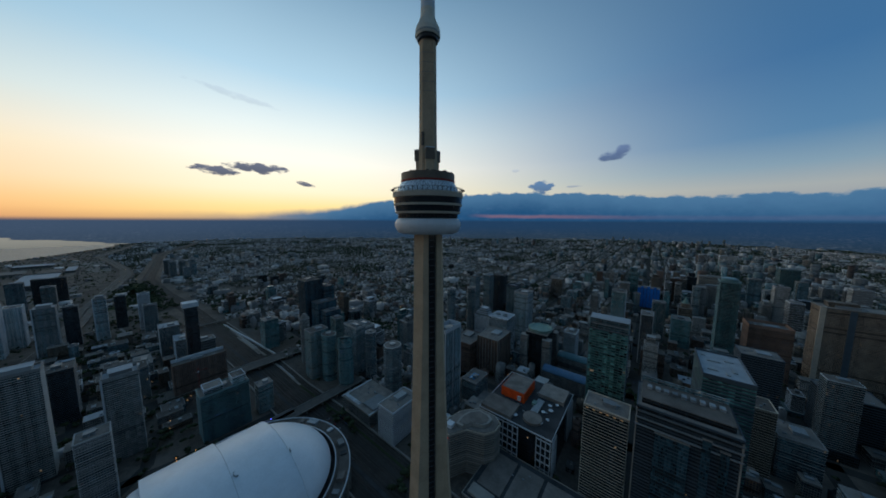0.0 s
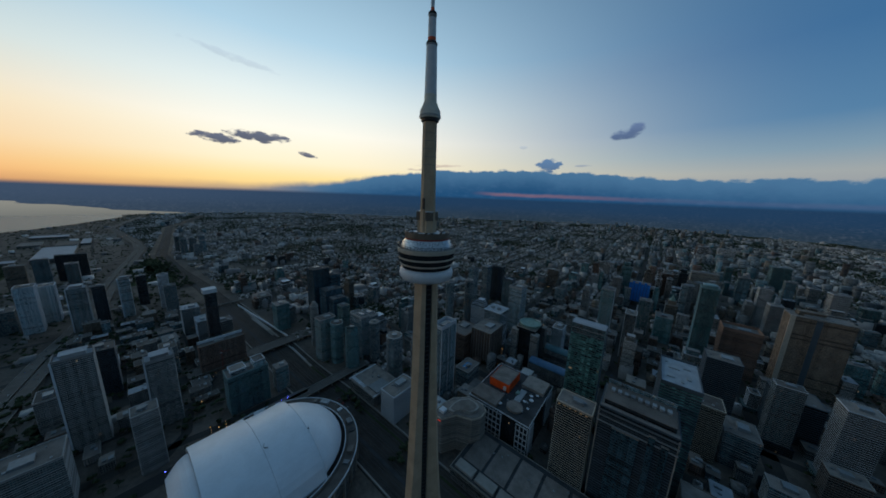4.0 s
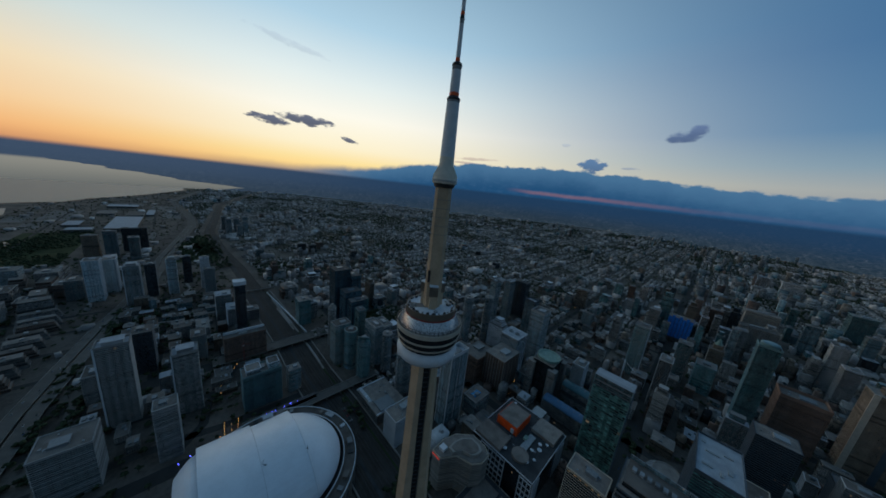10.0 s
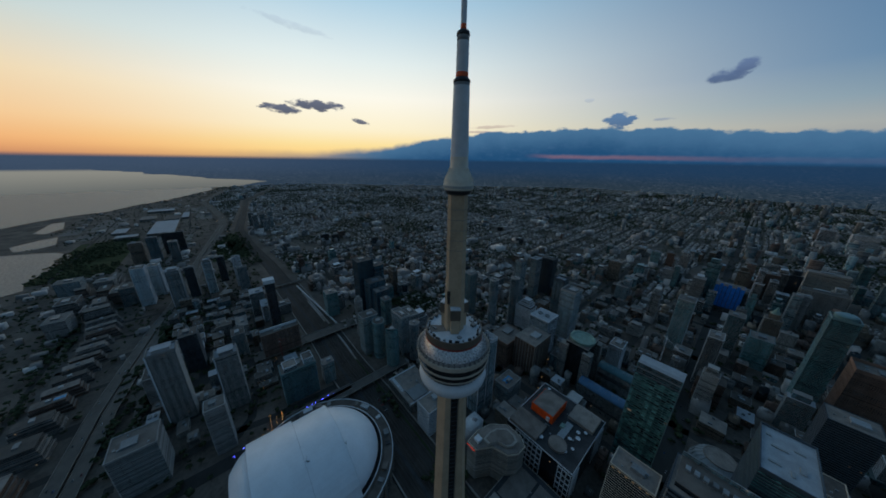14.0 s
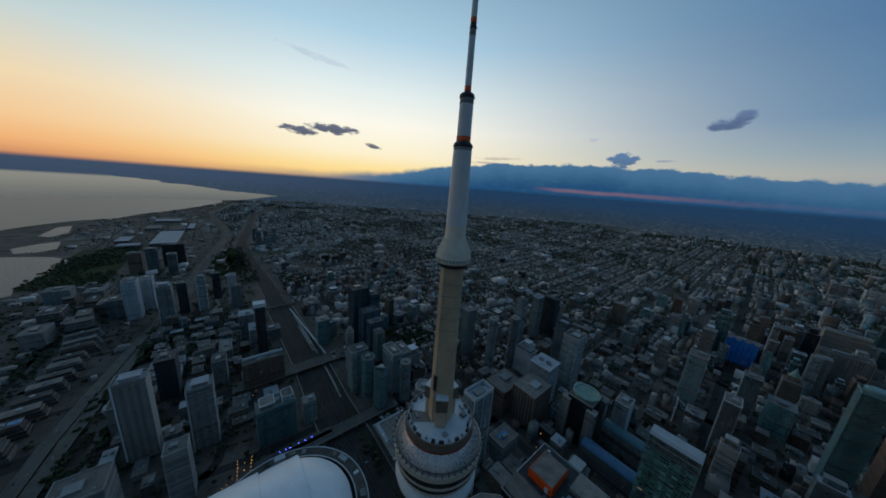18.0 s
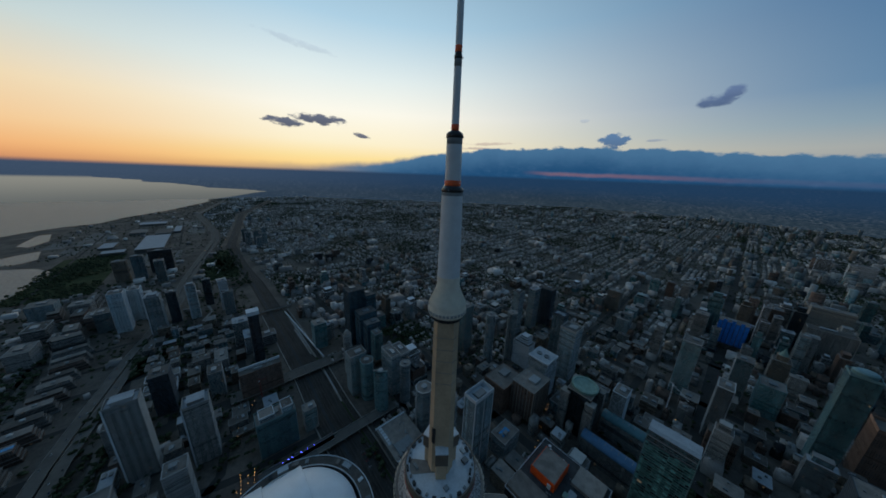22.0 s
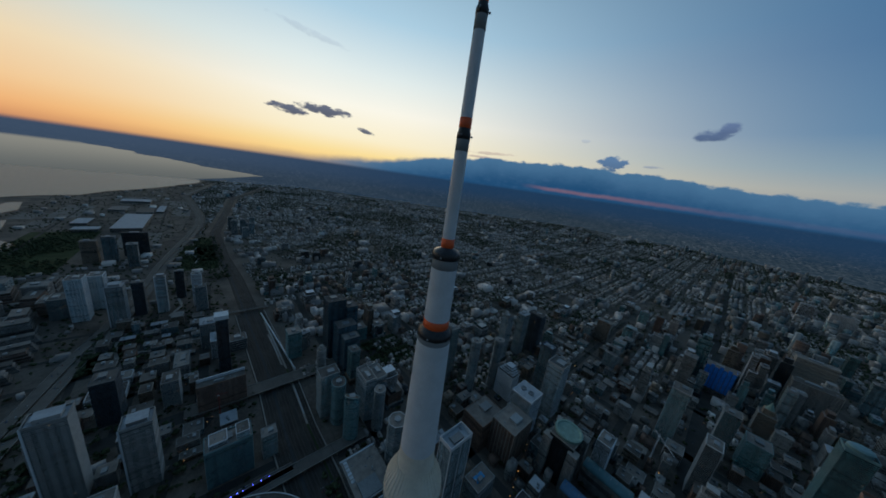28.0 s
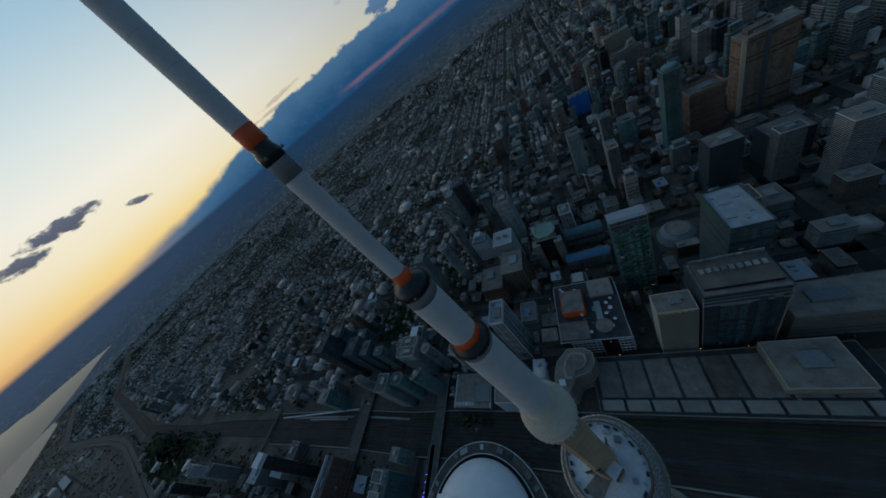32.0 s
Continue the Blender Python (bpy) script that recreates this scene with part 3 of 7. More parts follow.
def build_roads():
    for off in (-11, 11):
        single("road", Shape().tube(along(HWY, off), 17, 5.5, 7.0), M_BRIDGE, "raised concrete expressway with several lanes", "expressway", "structure")
    for off in (-20.2, -2.2, 2.2, 20.2):
        single("barrier", Shape().tube(along(HWY, off), 0.5, 7.0, 8.0), M_CONC_GREY, "low concrete barrier of the expressway", "barrier", "structure")
    single("railway_bed", Shape().tube([p for p in RAIL if p[0] < -950], 50, 0.05, 0.29), M_BALLAST, "narrower western bed of the railway corridor", "railway bed", "structure")
    single("railway_bed", Shape().tube([p for p in RAIL if p[0] > -970], 84, 0.05, 0.3), M_BALLAST, "wide brown ballast bed of the railway corridor", "railway bed", "structure")
    for k, off in enumerate((-34, -29, -22, -17, -8, -3, 4, 9, 18, 23, 30, 35)):
        sh = Shape()
        for side in (-0.75, 0.75):
            sh.tube([p for p in along(RAIL, off + side) if abs(off) < 20 or p[0] > -970], 0.3, 0.3, 0.6)
        single("rail_track", sh, M_STEEL, "pair of steel rails on the ballast", "track", "structure")
    for off, w, mat, what in ((-13, 5.5, M_ASPHALT, "dark service road between the tracks"), (13.5, 5.0, M_ROOFDARK, "dark drainage strip between the tracks"), (-26, 3.0, M_GRASS, "weedy green strip between the tracks"), (-39.5, 2.2, M_CONC_GREY, "pale retaining wall beside the railway"), (39.5, 2.2, M_CONC_GREY, "pale retaining wall beside the railway")):
        single("track_strip", Shape().tube([p for p in along(RAIL, off) if abs(off) < 20 or p[0] > -970], w, 0.3, 0.5 if w > 2.5 else 2.6), mat, what, "track strip", "structure")
    for x0, x1, off in ((-880, -620, -26), (-800, -640, -20.5), (-560, -430, -26)):
        pts = [p for p in along(RAIL, off)]
        yy = lambda x: float(np.interp(x, [p[0] for p in pts][::-1], [p[1] for p in pts][::-1]))
        pf = thing("station_platform", (x0 + x1) / 2, yy((x0 + x1) / 2), 0, "long pale narrow platform beside the tracks", "platform")
        cx, cy = (x0 + x1) / 2, yy((x0 + x1) / 2)
        line = [(x - cx, yy(x) - cy) for x in np.linspace(x0, x1, 6)]
        part("platform_slab", Shape().tube(line, 4.0, 0.5, 1.4), M_CONC_GREY, pf)
        part("canopy", Shape().tube(line[1:-1], 2.6, 4.4, 4.7), M_METAL, pf)
        for k in range(5):
            x, y = line[1 + (k * 3) // 4]
            part("canopy_post", Shape().box(x - 0.15, y - 0.15, 1.4, x + 0.15, y + 0.15, 4.4), M_METAL, pf)
    for pts, w, z in (([(300, -270), (-300, -280), (-498, -283), (-625, -284), (-760, -303)], 11, 5.0), ([(-1230, -640), (-1194, -583), (-1120, -530), (-1035, -491), (-881, -445), (-771, -436), (-500, -452), (0, -455)], 22, 0.2)):
        single("road", Shape().tube(pts, w, z - 0.2 if z < 1 else z - 1.4, z), M_BRIDGE, "curving grey road beside the expressway", "road", "structure")
    for pts in ([(-1180, -140), (-1100, -125), (-1040, -150), (-1000, -120), (-930, -150), (-860, -130), (-800, -160), (-700, -150), (-610, -160)], [(-990, -222), (-940, -240), (-880, -235), (-800, -215)], [(-960, -120), (-940, -160), (-960, -200), (-930, -250)], [(-860, -60), (-870, -110), (-845, -150), (-860, -190), (-830, -230)], [(-1840, -90), (-1700, -120), (-1600, -90), (-1480, -110)], [(-374, -152), (-406, -123), (-459, -113), (-547, -62)], [(-400, -300), (-393, -150), (-383, -100), (-382, -40), (-380, 60)]):
        single("path", Shape().tube(pts, 7 if pts[0][0] < -420 else 14, 0.25, 0.32), M_CONC_GREY if pts[0][0] < -420 else M_ASPHALT, "pale curving road through the park", "road", "structure")
    roads = [
        # x0, y0, x1, y1, width
        (-1400, -540, -1400, -260, 12), (-1250, -600, -1250, -260, 12), (-1000, -480, -1000, -80, 12), (-900, -440, -900, -100, 10), (-800, -440, -800, -80, 12), (-690, -440, -690, -90, 12), (-480, -440, -480, -60, 14), (-1500, -480, -420, -455, 9), (-1000, -290, -420, -262, 10), (-3300, -700, -1500, -640, 10), (-3300, -300, -2300, -270, 10),
        (-575, -480, -575, -100, 30), (-575, 130, -575, 3600, 32), (-1290, 150, -1290, 3600, 20), (-340, -420, -335, -40, 24),
        (-335, 115, -335, 1500, 16), (-190, 150, -190, 1400, 14), (-20, 340, -20, 2400, 16), (110, 140, 110, 3800, 34), (330, 100, 330, 4000, 22),
        (-1285, 195, 900, 195, 20), (-3400, 330, 900, 330, 18), (-3400, 470, 900, 470, 16), (-3400, 740, 1200, 740, 20), (-3400, 1290, 1400, 1290, 20),
        (-3600, 2020, 1600, 2020, 18), (-1250, -60, -600, -75, 20), (-1250, -180, -590, -190, 18), (-2000, 150, -2000, 3400, 16), (-2850, 150, -2850, 3000, 16),
        (-960, 340, -960, 3400, 13), (-3400, 950, 1200, 950, 14), (-3400, 1640, 1400, 1640, 14), (520, 300, 520, 3600, 20)]
    for x0, y0, x1, y1, w in roads:
        single("road", Shape().tube([(x0, y0), (x1, y1)], w, 0.05, 0.2), M_ASPHALT, "grey asphalt city street between blocks", "street", "structure")
    # road bridges over the railway
    for x, y0, y1, w, z in ((-575, -100, 230, 34, 8.0), (-345, -40, 175, 22, 8.0), (-974, -40, 100, 8, 6.5)):
        br = thing("road_bridge", x, 0, 0, "long concrete road bridge crossing the railway tracks", "bridge")
        part("deck", Shape().box(-w / 2, y0, z - 1.6, w / 2, y1, z), M_BRIDGE, br)
        for sx in (-1, 1):
            part("parapet", Shape().box(sx * w / 2 - 0.4, y0, z, sx * w / 2 + 0.4, y1, z + 1.1), M_CONC_GREY, br)
        y = y0 + 15
        while y < y1 - 5:
            part("pier", Shape().box(-w / 2 + 2, y, 0.3, w / 2 - 2, y + 1.8, z - 1.6), M_CONC_GREY, br)
            y += 28
        for i in range(int((y1 - y0) / 20)):
            if w > 20:
                part("expansion_joint", Shape().box(-w / 2 + 0.5, y0 + 10 + 20 * i, z, w / 2 - 0.5, y0 + 10.5 + 20 * i, z + 0.03), M_ROOFDARK, br)


build_roads()


def build_train():
    """A long bright commuter train west of the bridge."""
    tr = thing("commuter_train", 0, 0, 0, "long bright commuter train standing on the tracks", "train")
    a, b = (-940, 73), (-605, 104)
    count = 13
    for i in range(count):
        t0, t1 = i / count, (i + 0.94) / count
        p = [(a[0] + (b[0] - a[0]) * t, a[1] + (b[1] - a[1]) * t) for t in (t0, t1)]
        part("coach", Shape().tube(p, 3.0, 0.9, 4.4), M_TRAIN, tr)
        part("coach_roof", Shape().tube(p, 2.2, 4.4, 4.9), M_WHITE, tr)


build_train()


# ---------------------------------------------------------------- the tower
def build_tower():
    t = thing("communications_tower", 0, 0, 0, "very tall concrete tower with round pod and white antenna mast", "tower")
    # three-legged shaft: hexagonal core with three tapering fins
    core = Shape()
    heights = [0, 60, 120, 150, 181, 222, 262, 316, 330]

    def leg(z):
        return float(np.interp(z, [0, 60, 120, 150, 181, 222, 262, 319, 345], [33, 23.5, 17.5, 15.2, 13.4, 11.6, 10.2, 9.0, 8.4]))

    def ring(z):
        """Outline of the shaft: three blunt legs, a lipped channel between each pair."""
        r, pts = leg(z), []
        for i in range(3):
            for turn, row in ((60, ((r, -3.9), (r, 3.9))), (120, ((8.6, -2.7), (6.0, -2.7), (6.0, 2.7), (8.6, 2.7)))):
                a = radians(-29 + turn + 120 * i)
                c, s = math.cos(a), math.sin(a)
                pts += [(u * c - v * s, u * s + v * c) for u, v in row]
        return pts
    m = 18
    for z in heights:
        core.v += [(x, y, z) for x, y in ring(z)]
    for h in range(len(heights) - 1):
        for i in range(m):
            core.f.append((h * m + i, h * m + (i + 1) % m, (h + 1) * m + (i + 1) % m, (h + 1) * m + i))
    core.f.append(tuple(range((len(heights) - 1) * m, len(heights) * m)))
    part("shaft", core, M_CONCRETE, t)
    # dark glazed lift shaft in each hollow
    for i in range(3):
        a = radians(-29 + 120 * i)
        c, s = math.cos(a), math.sin(a)
        sh = Shape()
        sh.prism([(u * c - v * s, u * s + v * c) for u, v in ((3.5, -2.3), (6.7, -2.3), (6.7, 2.3), (3.5, 2.3))], 0, 332)
        lift = part("lift_shaft", sh, M_DARKGLASS, t, "dark glazed lift shaft")
        rails = Shape()
        for v in (-2.45, 2.45):
            rails.prism([(u * c - w * s, u * s + w * c) for u, w in ((6.6, v - 0.15), (7.4, v - 0.15), (7.4, v + 0.15), (6.6, v + 0.15))], 0, 331)
        part("lift_guide", rails, M_CONC_GREY, lift)
        bars = Shape()
        for k in range(82):
            z = 4 + 4 * k
            bars.prism([(u * c - w * s, u * s + w * c) for u, w in ((6.7, -2.1), (6.85, -2.1), (6.85, 2.1), (6.7, 2.1))], z, z + 0.5)
        part("lift_crossbar", bars, M_DARKBAND, lift, kind="stuff")
    # main pod, from the white ring upwards
    part("radome", Shape().lathe([(8.0, 327.8), (16.5, 328.2), (19.0, 329.2), (20.4, 331.2), (21.0, 333.6), (20.6, 335.8), (19.4, 337.4), (17.5, 338)], 96), M_WHITE, t, "white inflated ring of the pod", smooth=True)
    part("window_band", Shape().lathe([(18.4, 337.9), (18.9, 340.7)], 96), M_DARKGLASS, t)
    for i in range(48):
        a = 2 * math.pi * i / 48
        part_m = Shape().prism([(18.95 * math.cos(a + d), 18.95 * math.sin(a + d)) for d in (-0.008, 0.008)] + [(18.3 * math.cos(a + d), 18.3 * math.sin(a + d)) for d in (0.008, -0.008)], 338, 341)
        part("mullion", part_m, M_BLACK, t)
    part("pod_band", Shape().lathe([(18.9, 340.6), (20.4, 340.7), (20.7, 341.8), (20.5, 342)], 96), M_CREAM, t)
    part("window_band", Shape().lathe([(20.5, 341.9), (21.1, 345.5)], 96), M_DARKGLASS, t)
    part("pod_band", Shape().lathe([(21.1, 345.4), (21.6, 345.5), (21.65, 346.7), (21.4, 346.8)], 96), M_CREAM, t)
    part("window_band", Shape().lathe([(21.4, 346.7), (21.8, 350.5)], 96), M_DARKGLASS, t)
    part("pod_band", Shape().lathe([(21.8, 350.4), (22.1, 350.5), (22.2, 353.2), (21.4, 353.5)], 96), M_CREAM, t)
    part("terrace", Shape().lathe([(21.4, 353.5), (20.6, 353.3), (19.8, 353.8)], 96), M_ROOFGREY, t)
    # sloping translucent skirt with ribs up to the red line
    part("skirt", Shape().lathe([(20.0, 353.8), (18.8, 356.6), (17.2, 359.2), (16.4, 360.3)], 96), M_PODTOP, t, "grey sloping skirt of the pod", smooth=True)
    for i in range(48):
        a = 2 * math.pi * (i + 0.5) / 48
        c, s = math.cos(a), math.sin(a)
        post = Shape()
        for r0, r1, z0, z1 in ((21.6, 21.9, 353.6, 356),):
            post.prism([(r * c - v * s, r * s + v * c) for r, v in ((r0, -0.16), (r1, -0.16), (r1, 0.16), (r0, 0.16))], z0, z1)
        part("railing_post", post, M_BLACK, t)
        arm = Shape().prism([(r * c - v * s, r * s + v * c) for r, v in ((21.8, -0.12), (23.4, -0.12), (23.4, 0.12), (21.8, 0.12))], 355, 355.3)
        part("catch_arm", arm, M_BLACK, t)
    part("railing", Shape().lathe([(21.7, 355.9), (21.95, 355.9), (21.95, 356.1), (21.7, 356.1), (21.7, 355.9)], 96), M_BLACK, t)
    part("red_band", Shape().lathe([(16.5, 359.9), (16.95, 360), (16.95, 360.9), (16.5, 361)], 96), M_RED, t, "dull red line round the pod")
    part("pod_top_wall", Shape().lathe([(16.4, 360.9), (16.8, 361), (16.8, 365.2), (16.2, 365.2), (16.2, 364.4)], 96), M_BRONZE, t)
    part("pod_roof", Shape().lathe([(16.3, 364.4), (0.1, 364.6)], 96), M_PODROOF, t, "white round roof with plant")
    for i in range(26):
        a = 2 * math.pi * i / 26 + 0.1
        c, s = math.cos(a), math.sin(a)
        r0 = 15.0 + 0.5 * math.sin(i * 2.3)
        w = 0.5 + 0.35 * ((i * 7) % 3)
        box = Shape().prism([(r * c - v * s, r * s + v * c) for r, v in ((r0 - 0.5, -w), (r0 + 0.5, -w), (r0 + 0.5, w), (r0 - 0.5, w))], 364.4, 365.4 + 0.3 * ((i * 5) % 3))
        part("roof_unit", box, M_BLACK if i % 3 else M_METAL, t)
    for x, y, w, d, h in ((-9, 7, 3.5, 2.2, 1.4), (-10.5, 2, 2.2, 2.8, 1.2), (7, 9.5, 2.6, 2.6, 1.6), (10, -5, 2.0, 2.0, 1.0), (-6, -10, 3.0, 1.2, 0.9), (3, 12, 3.0, 1.6, 1.2)):
        part("roof_unit", Shape().box(x - w / 2, y - d / 2, 364.4, x + w / 2, y + d / 2, 364.4 + h), M_METAL, t)
    part("dark_roof_patch", Shape().prism([(-14.5 * math.cos(a), -14.5 * math.sin(a)) for a in (0.75, 1.0, 1.25)] + [(1.5, -5), (-4.5, -4)], 364.5, 364.6), M_ROOFGREY, t)
    # neck with three buttresses, each carrying a box
    neck = Shape()
    for i in range(3):
        a = radians(-46 + 120 * i + 8)
        c, s = math.cos(a), math.sin(a)
        neck.prism([(u * c - v * s, u * s + v * c) for u, v in ((2, -2.6), (7.3, -2.3), (7.3, 2.3), (2, 2.6))], 364.4, 374)
        bx = Shape().prism([(u * c - v * s, u * s + v * c) for u, v in ((4.2, -2.8), (8.0, -2.8), (8.0, 2.8), (4.2, 2.8))], 373.6, 380)
        cab = part("equipment_box", bx, M_BRONZE, t, "dark bronze equipment box on the neck")
        part("box_lid", Shape().prism([(u * c - v * s, u * s + v * c) for u, v in ((4.3, -2.85), (8.05, -2.85), (8.05, 2.85), (4.3, 2.85))], 380, 380.6), M_PODROOF, cab)
    part("neck", neck, M_CONCRETE, t)
    # upper concrete column, hexagonal
    def hexa(r, k=0.62):
        pts = []
        for i in range(3):
            a = radians(-46 + 60 + 120 * i)
            for d in (-0.36, 0.36):
                pts.append((r * math.cos(a + d), r * math.sin(a + d)))
        return pts
    col = Shape()
    zs = [364.4, 381, 392, 420, 443.5]
    rs = [5.9, 5.7, 5.5, 5.25, 5.1]
    for z, r in zip(zs, rs):
        col.v += [(x, y, z) for x, y in hexa(r)]
    for h in range(4):
        col.f += [(h * 6 + i, h * 6 + (i + 1) % 6, (h + 1) * 6 + (i + 1) % 6, (h + 1) * 6 + i) for i in range(6)]
    part("upper_column", col, M_CONCRETE, t)
    for k in range(9):
        z = 392 + 5.4 * k
        part("lift_joint", Shape().prism(hexa(5.46 - (z - 392) * 0.007), z, z + 0.3), M_CONC_GREY, t)
    a = radians(-46 - 38)
    door = Shape().prism([(u * math.cos(a) - v * math.sin(a), u * math.sin(a) + v * math.cos(a)) for u, v in ((3.8, -0.8), (5.7, -0.8), (5.7, 0.8), (3.8, 0.8))], 382, 390)
    part("vent_slot", door, M_BLACK, t)
    # upper pod: ribbed white bulb
    part("upper_pod_base", Shape().lathe([(5.0, 442.6), (6.2, 443.2), (6.4, 444.4), (6.9, 445.0)], 60), M_BLACK, t)
    part("upper_pod", Shape().lathe([(6.9, 444.9), (7.3, 445.4), (7.4, 447.6), (7.1, 448.4), (7.2, 449.0), (6.8, 450.2), (6.0, 451.9), (5.2, 453.5), (4.6, 455.2), (4.36, 457.2), (4.3, 460.5)], 72), M_BULB, t, "white ribbed bulb of the upper pod", smooth=True)
    part("upper_window_band", Shape().lathe([(7.42, 446.0), (7.46, 446.1), (7.46, 447.0), (7.42, 447.1)], 72), M_RING, t)
    for i in range(40):
        a = 2 * math.pi * i / 40
        c, s = math.cos(a), math.sin(a)
        rib = Shape()
        prof = [(7.2, 449.0), (6.8, 450.2), (6.0, 451.9), (5.2, 453.5), (4.6, 455.2)]
        for r, z in prof:
            for v in (-0.13, 0.13):
                rib.v += [(r * c - v * s, r * s + v * c, z), ((r + 0.24) * c - v * s, (r + 0.24) * s + v * c, z)]
        for j in range(4):
            k = 4 * j
            rib.f += [(k, k + 1, k + 5, k + 4), (k + 2, k + 6, k + 7, k + 3), (k + 1, k + 3, k + 7, k + 5)]
        part("rib", rib, M_BULB, t)
    for i in range(32):
        a = 2 * math.pi * i / 32
        c, s = math.cos(a), math.sin(a)
        part("window_frame", Shape().prism([(r * c - v * s, r * s + v * c) for r, v in ((7.3, -0.16), (7.56, -0.16), (7.56, 0.16), (7.3, 0.16))], 445.7, 447.4), M_BULB, t)
    # antenna mast in steps
    def stage(r0, r1, z0, z1, grey_top, orange_bottom):
        ob = part("mast_section", Shape().lathe([(r0, z0), (r0 + (r1 - r0) * 0.5, (z0 + z1) / 2), (r1, z1)], 40), M_WHITE, t, "white cladding of the antenna mast", smooth=True)
        part("grey_band", Shape().lathe([(r1 + 0.015, z1 - grey_top), (r1 + 0.03, z1 - grey_top), (r1 + 0.02, z1)], 40), M_RING, ob, smooth=True)
        if orange_bottom:
            part("orange_band", Shape().lathe([(r0 + 0.02, z0), (r0 + 0.03, z0 + 0.01), (r0 + 0.03, z0 + orange_bottom), (r0, z0 + orange_bottom)], 40), M_ORANGE, ob, "orange painted band", smooth=True)
        z = z0 + 2.2
        while z < z1 - 1.5:
            f = (z - z0) / (z1 - z0)
            r = r0 + (r1 - r0) * f
            part("panel_seam", Shape().lathe([(r + 0.005, z), (r + 0.018, z + 0.02), (r + 0.005, z + 0.05)], 40), M_WHITE, ob)
            z += 2.4
        return ob

    def collar(r_low, r_top, z0, z1):
        lip = 0.2 if r_low > 2 else 0.07
        prof = [(r_low - 0.1, z0), (r_low + lip, z0 + 0.1), (r_low + lip, z0 + (z1 - z0) * 0.5), (r_low * 0.92, z0 + (z1 - z0) * 0.72), (r_top, z1)]
        ob = part("mast_collar", Shape().lathe(prof, 48), M_BLACK, t, "black collar between mast sections", smooth=True)
        for i in range(16 if r_low > 2 else 0):
            a = 2 * math.pi * i / 16
            c, s = math.cos(a), math.sin(a)
            r = r_low + lip
            part("bolt_plate", Shape().prism([(q * c - v * s, q * s + v * c) for q, v in ((r - 0.1, -0.12), (r + 0.06, -0.12), (r + 0.06, 0.12), (r - 0.1, 0.12))], z0 + 0.2, z0 + 0.5), M_BLACK, ob)
        lamp = Shape().lathe([(0.16, 0.0), (0.2, 0.12), (0.12, 0.3), (0.02, 0.34)], 10)
        for i in range(3):
            a = radians(-62 + 120 * i)
            q = Shape()
            q.v = [(x + (r_low + 0.3) * math.cos(a), y + (r_low + 0.3) * math.sin(a), z + z0 + 0.5) for x, y, z in lamp.v]
            q.f = lamp.f
            part("warning_lamp", q, M_METAL, ob)

    stage(4.3, 3.62, 460.4, 491.4, 2.2, 0)
    collar(3.62, 2.75, 491.4, 493.6)
    stage(2.75, 2.62, 493.5, 508.8, 1.9, 1.9)
    collar(2.62, 1.25, 508.8, 511.2)
    stage(1.25, 1.18, 511.1, 531.4, 2.0, 1.9)
    collar(1.18, 1.08, 531.4, 533.4)
    stage(1.08, 1.0, 533.3, 550.4, 2.2, 1.7)
    collar(1.0, 0.8, 550.4, 552.2)
    stage(0.78, 0.6, 552.1, 560.0, 1.0, 1.4)
    part("mast_tip", Shape().lathe([(0.6, 560.0), (0.25, 560.6), (0.05, 561.3)], 20), M_BLACK, t)
    # podium at the foot
    part("entrance_hall", Shape().lathe([(40, 0), (40, 9), (38, 10), (0.1, 11)], 24, 6, -10), M_CONC_GREY, t)


build_tower()


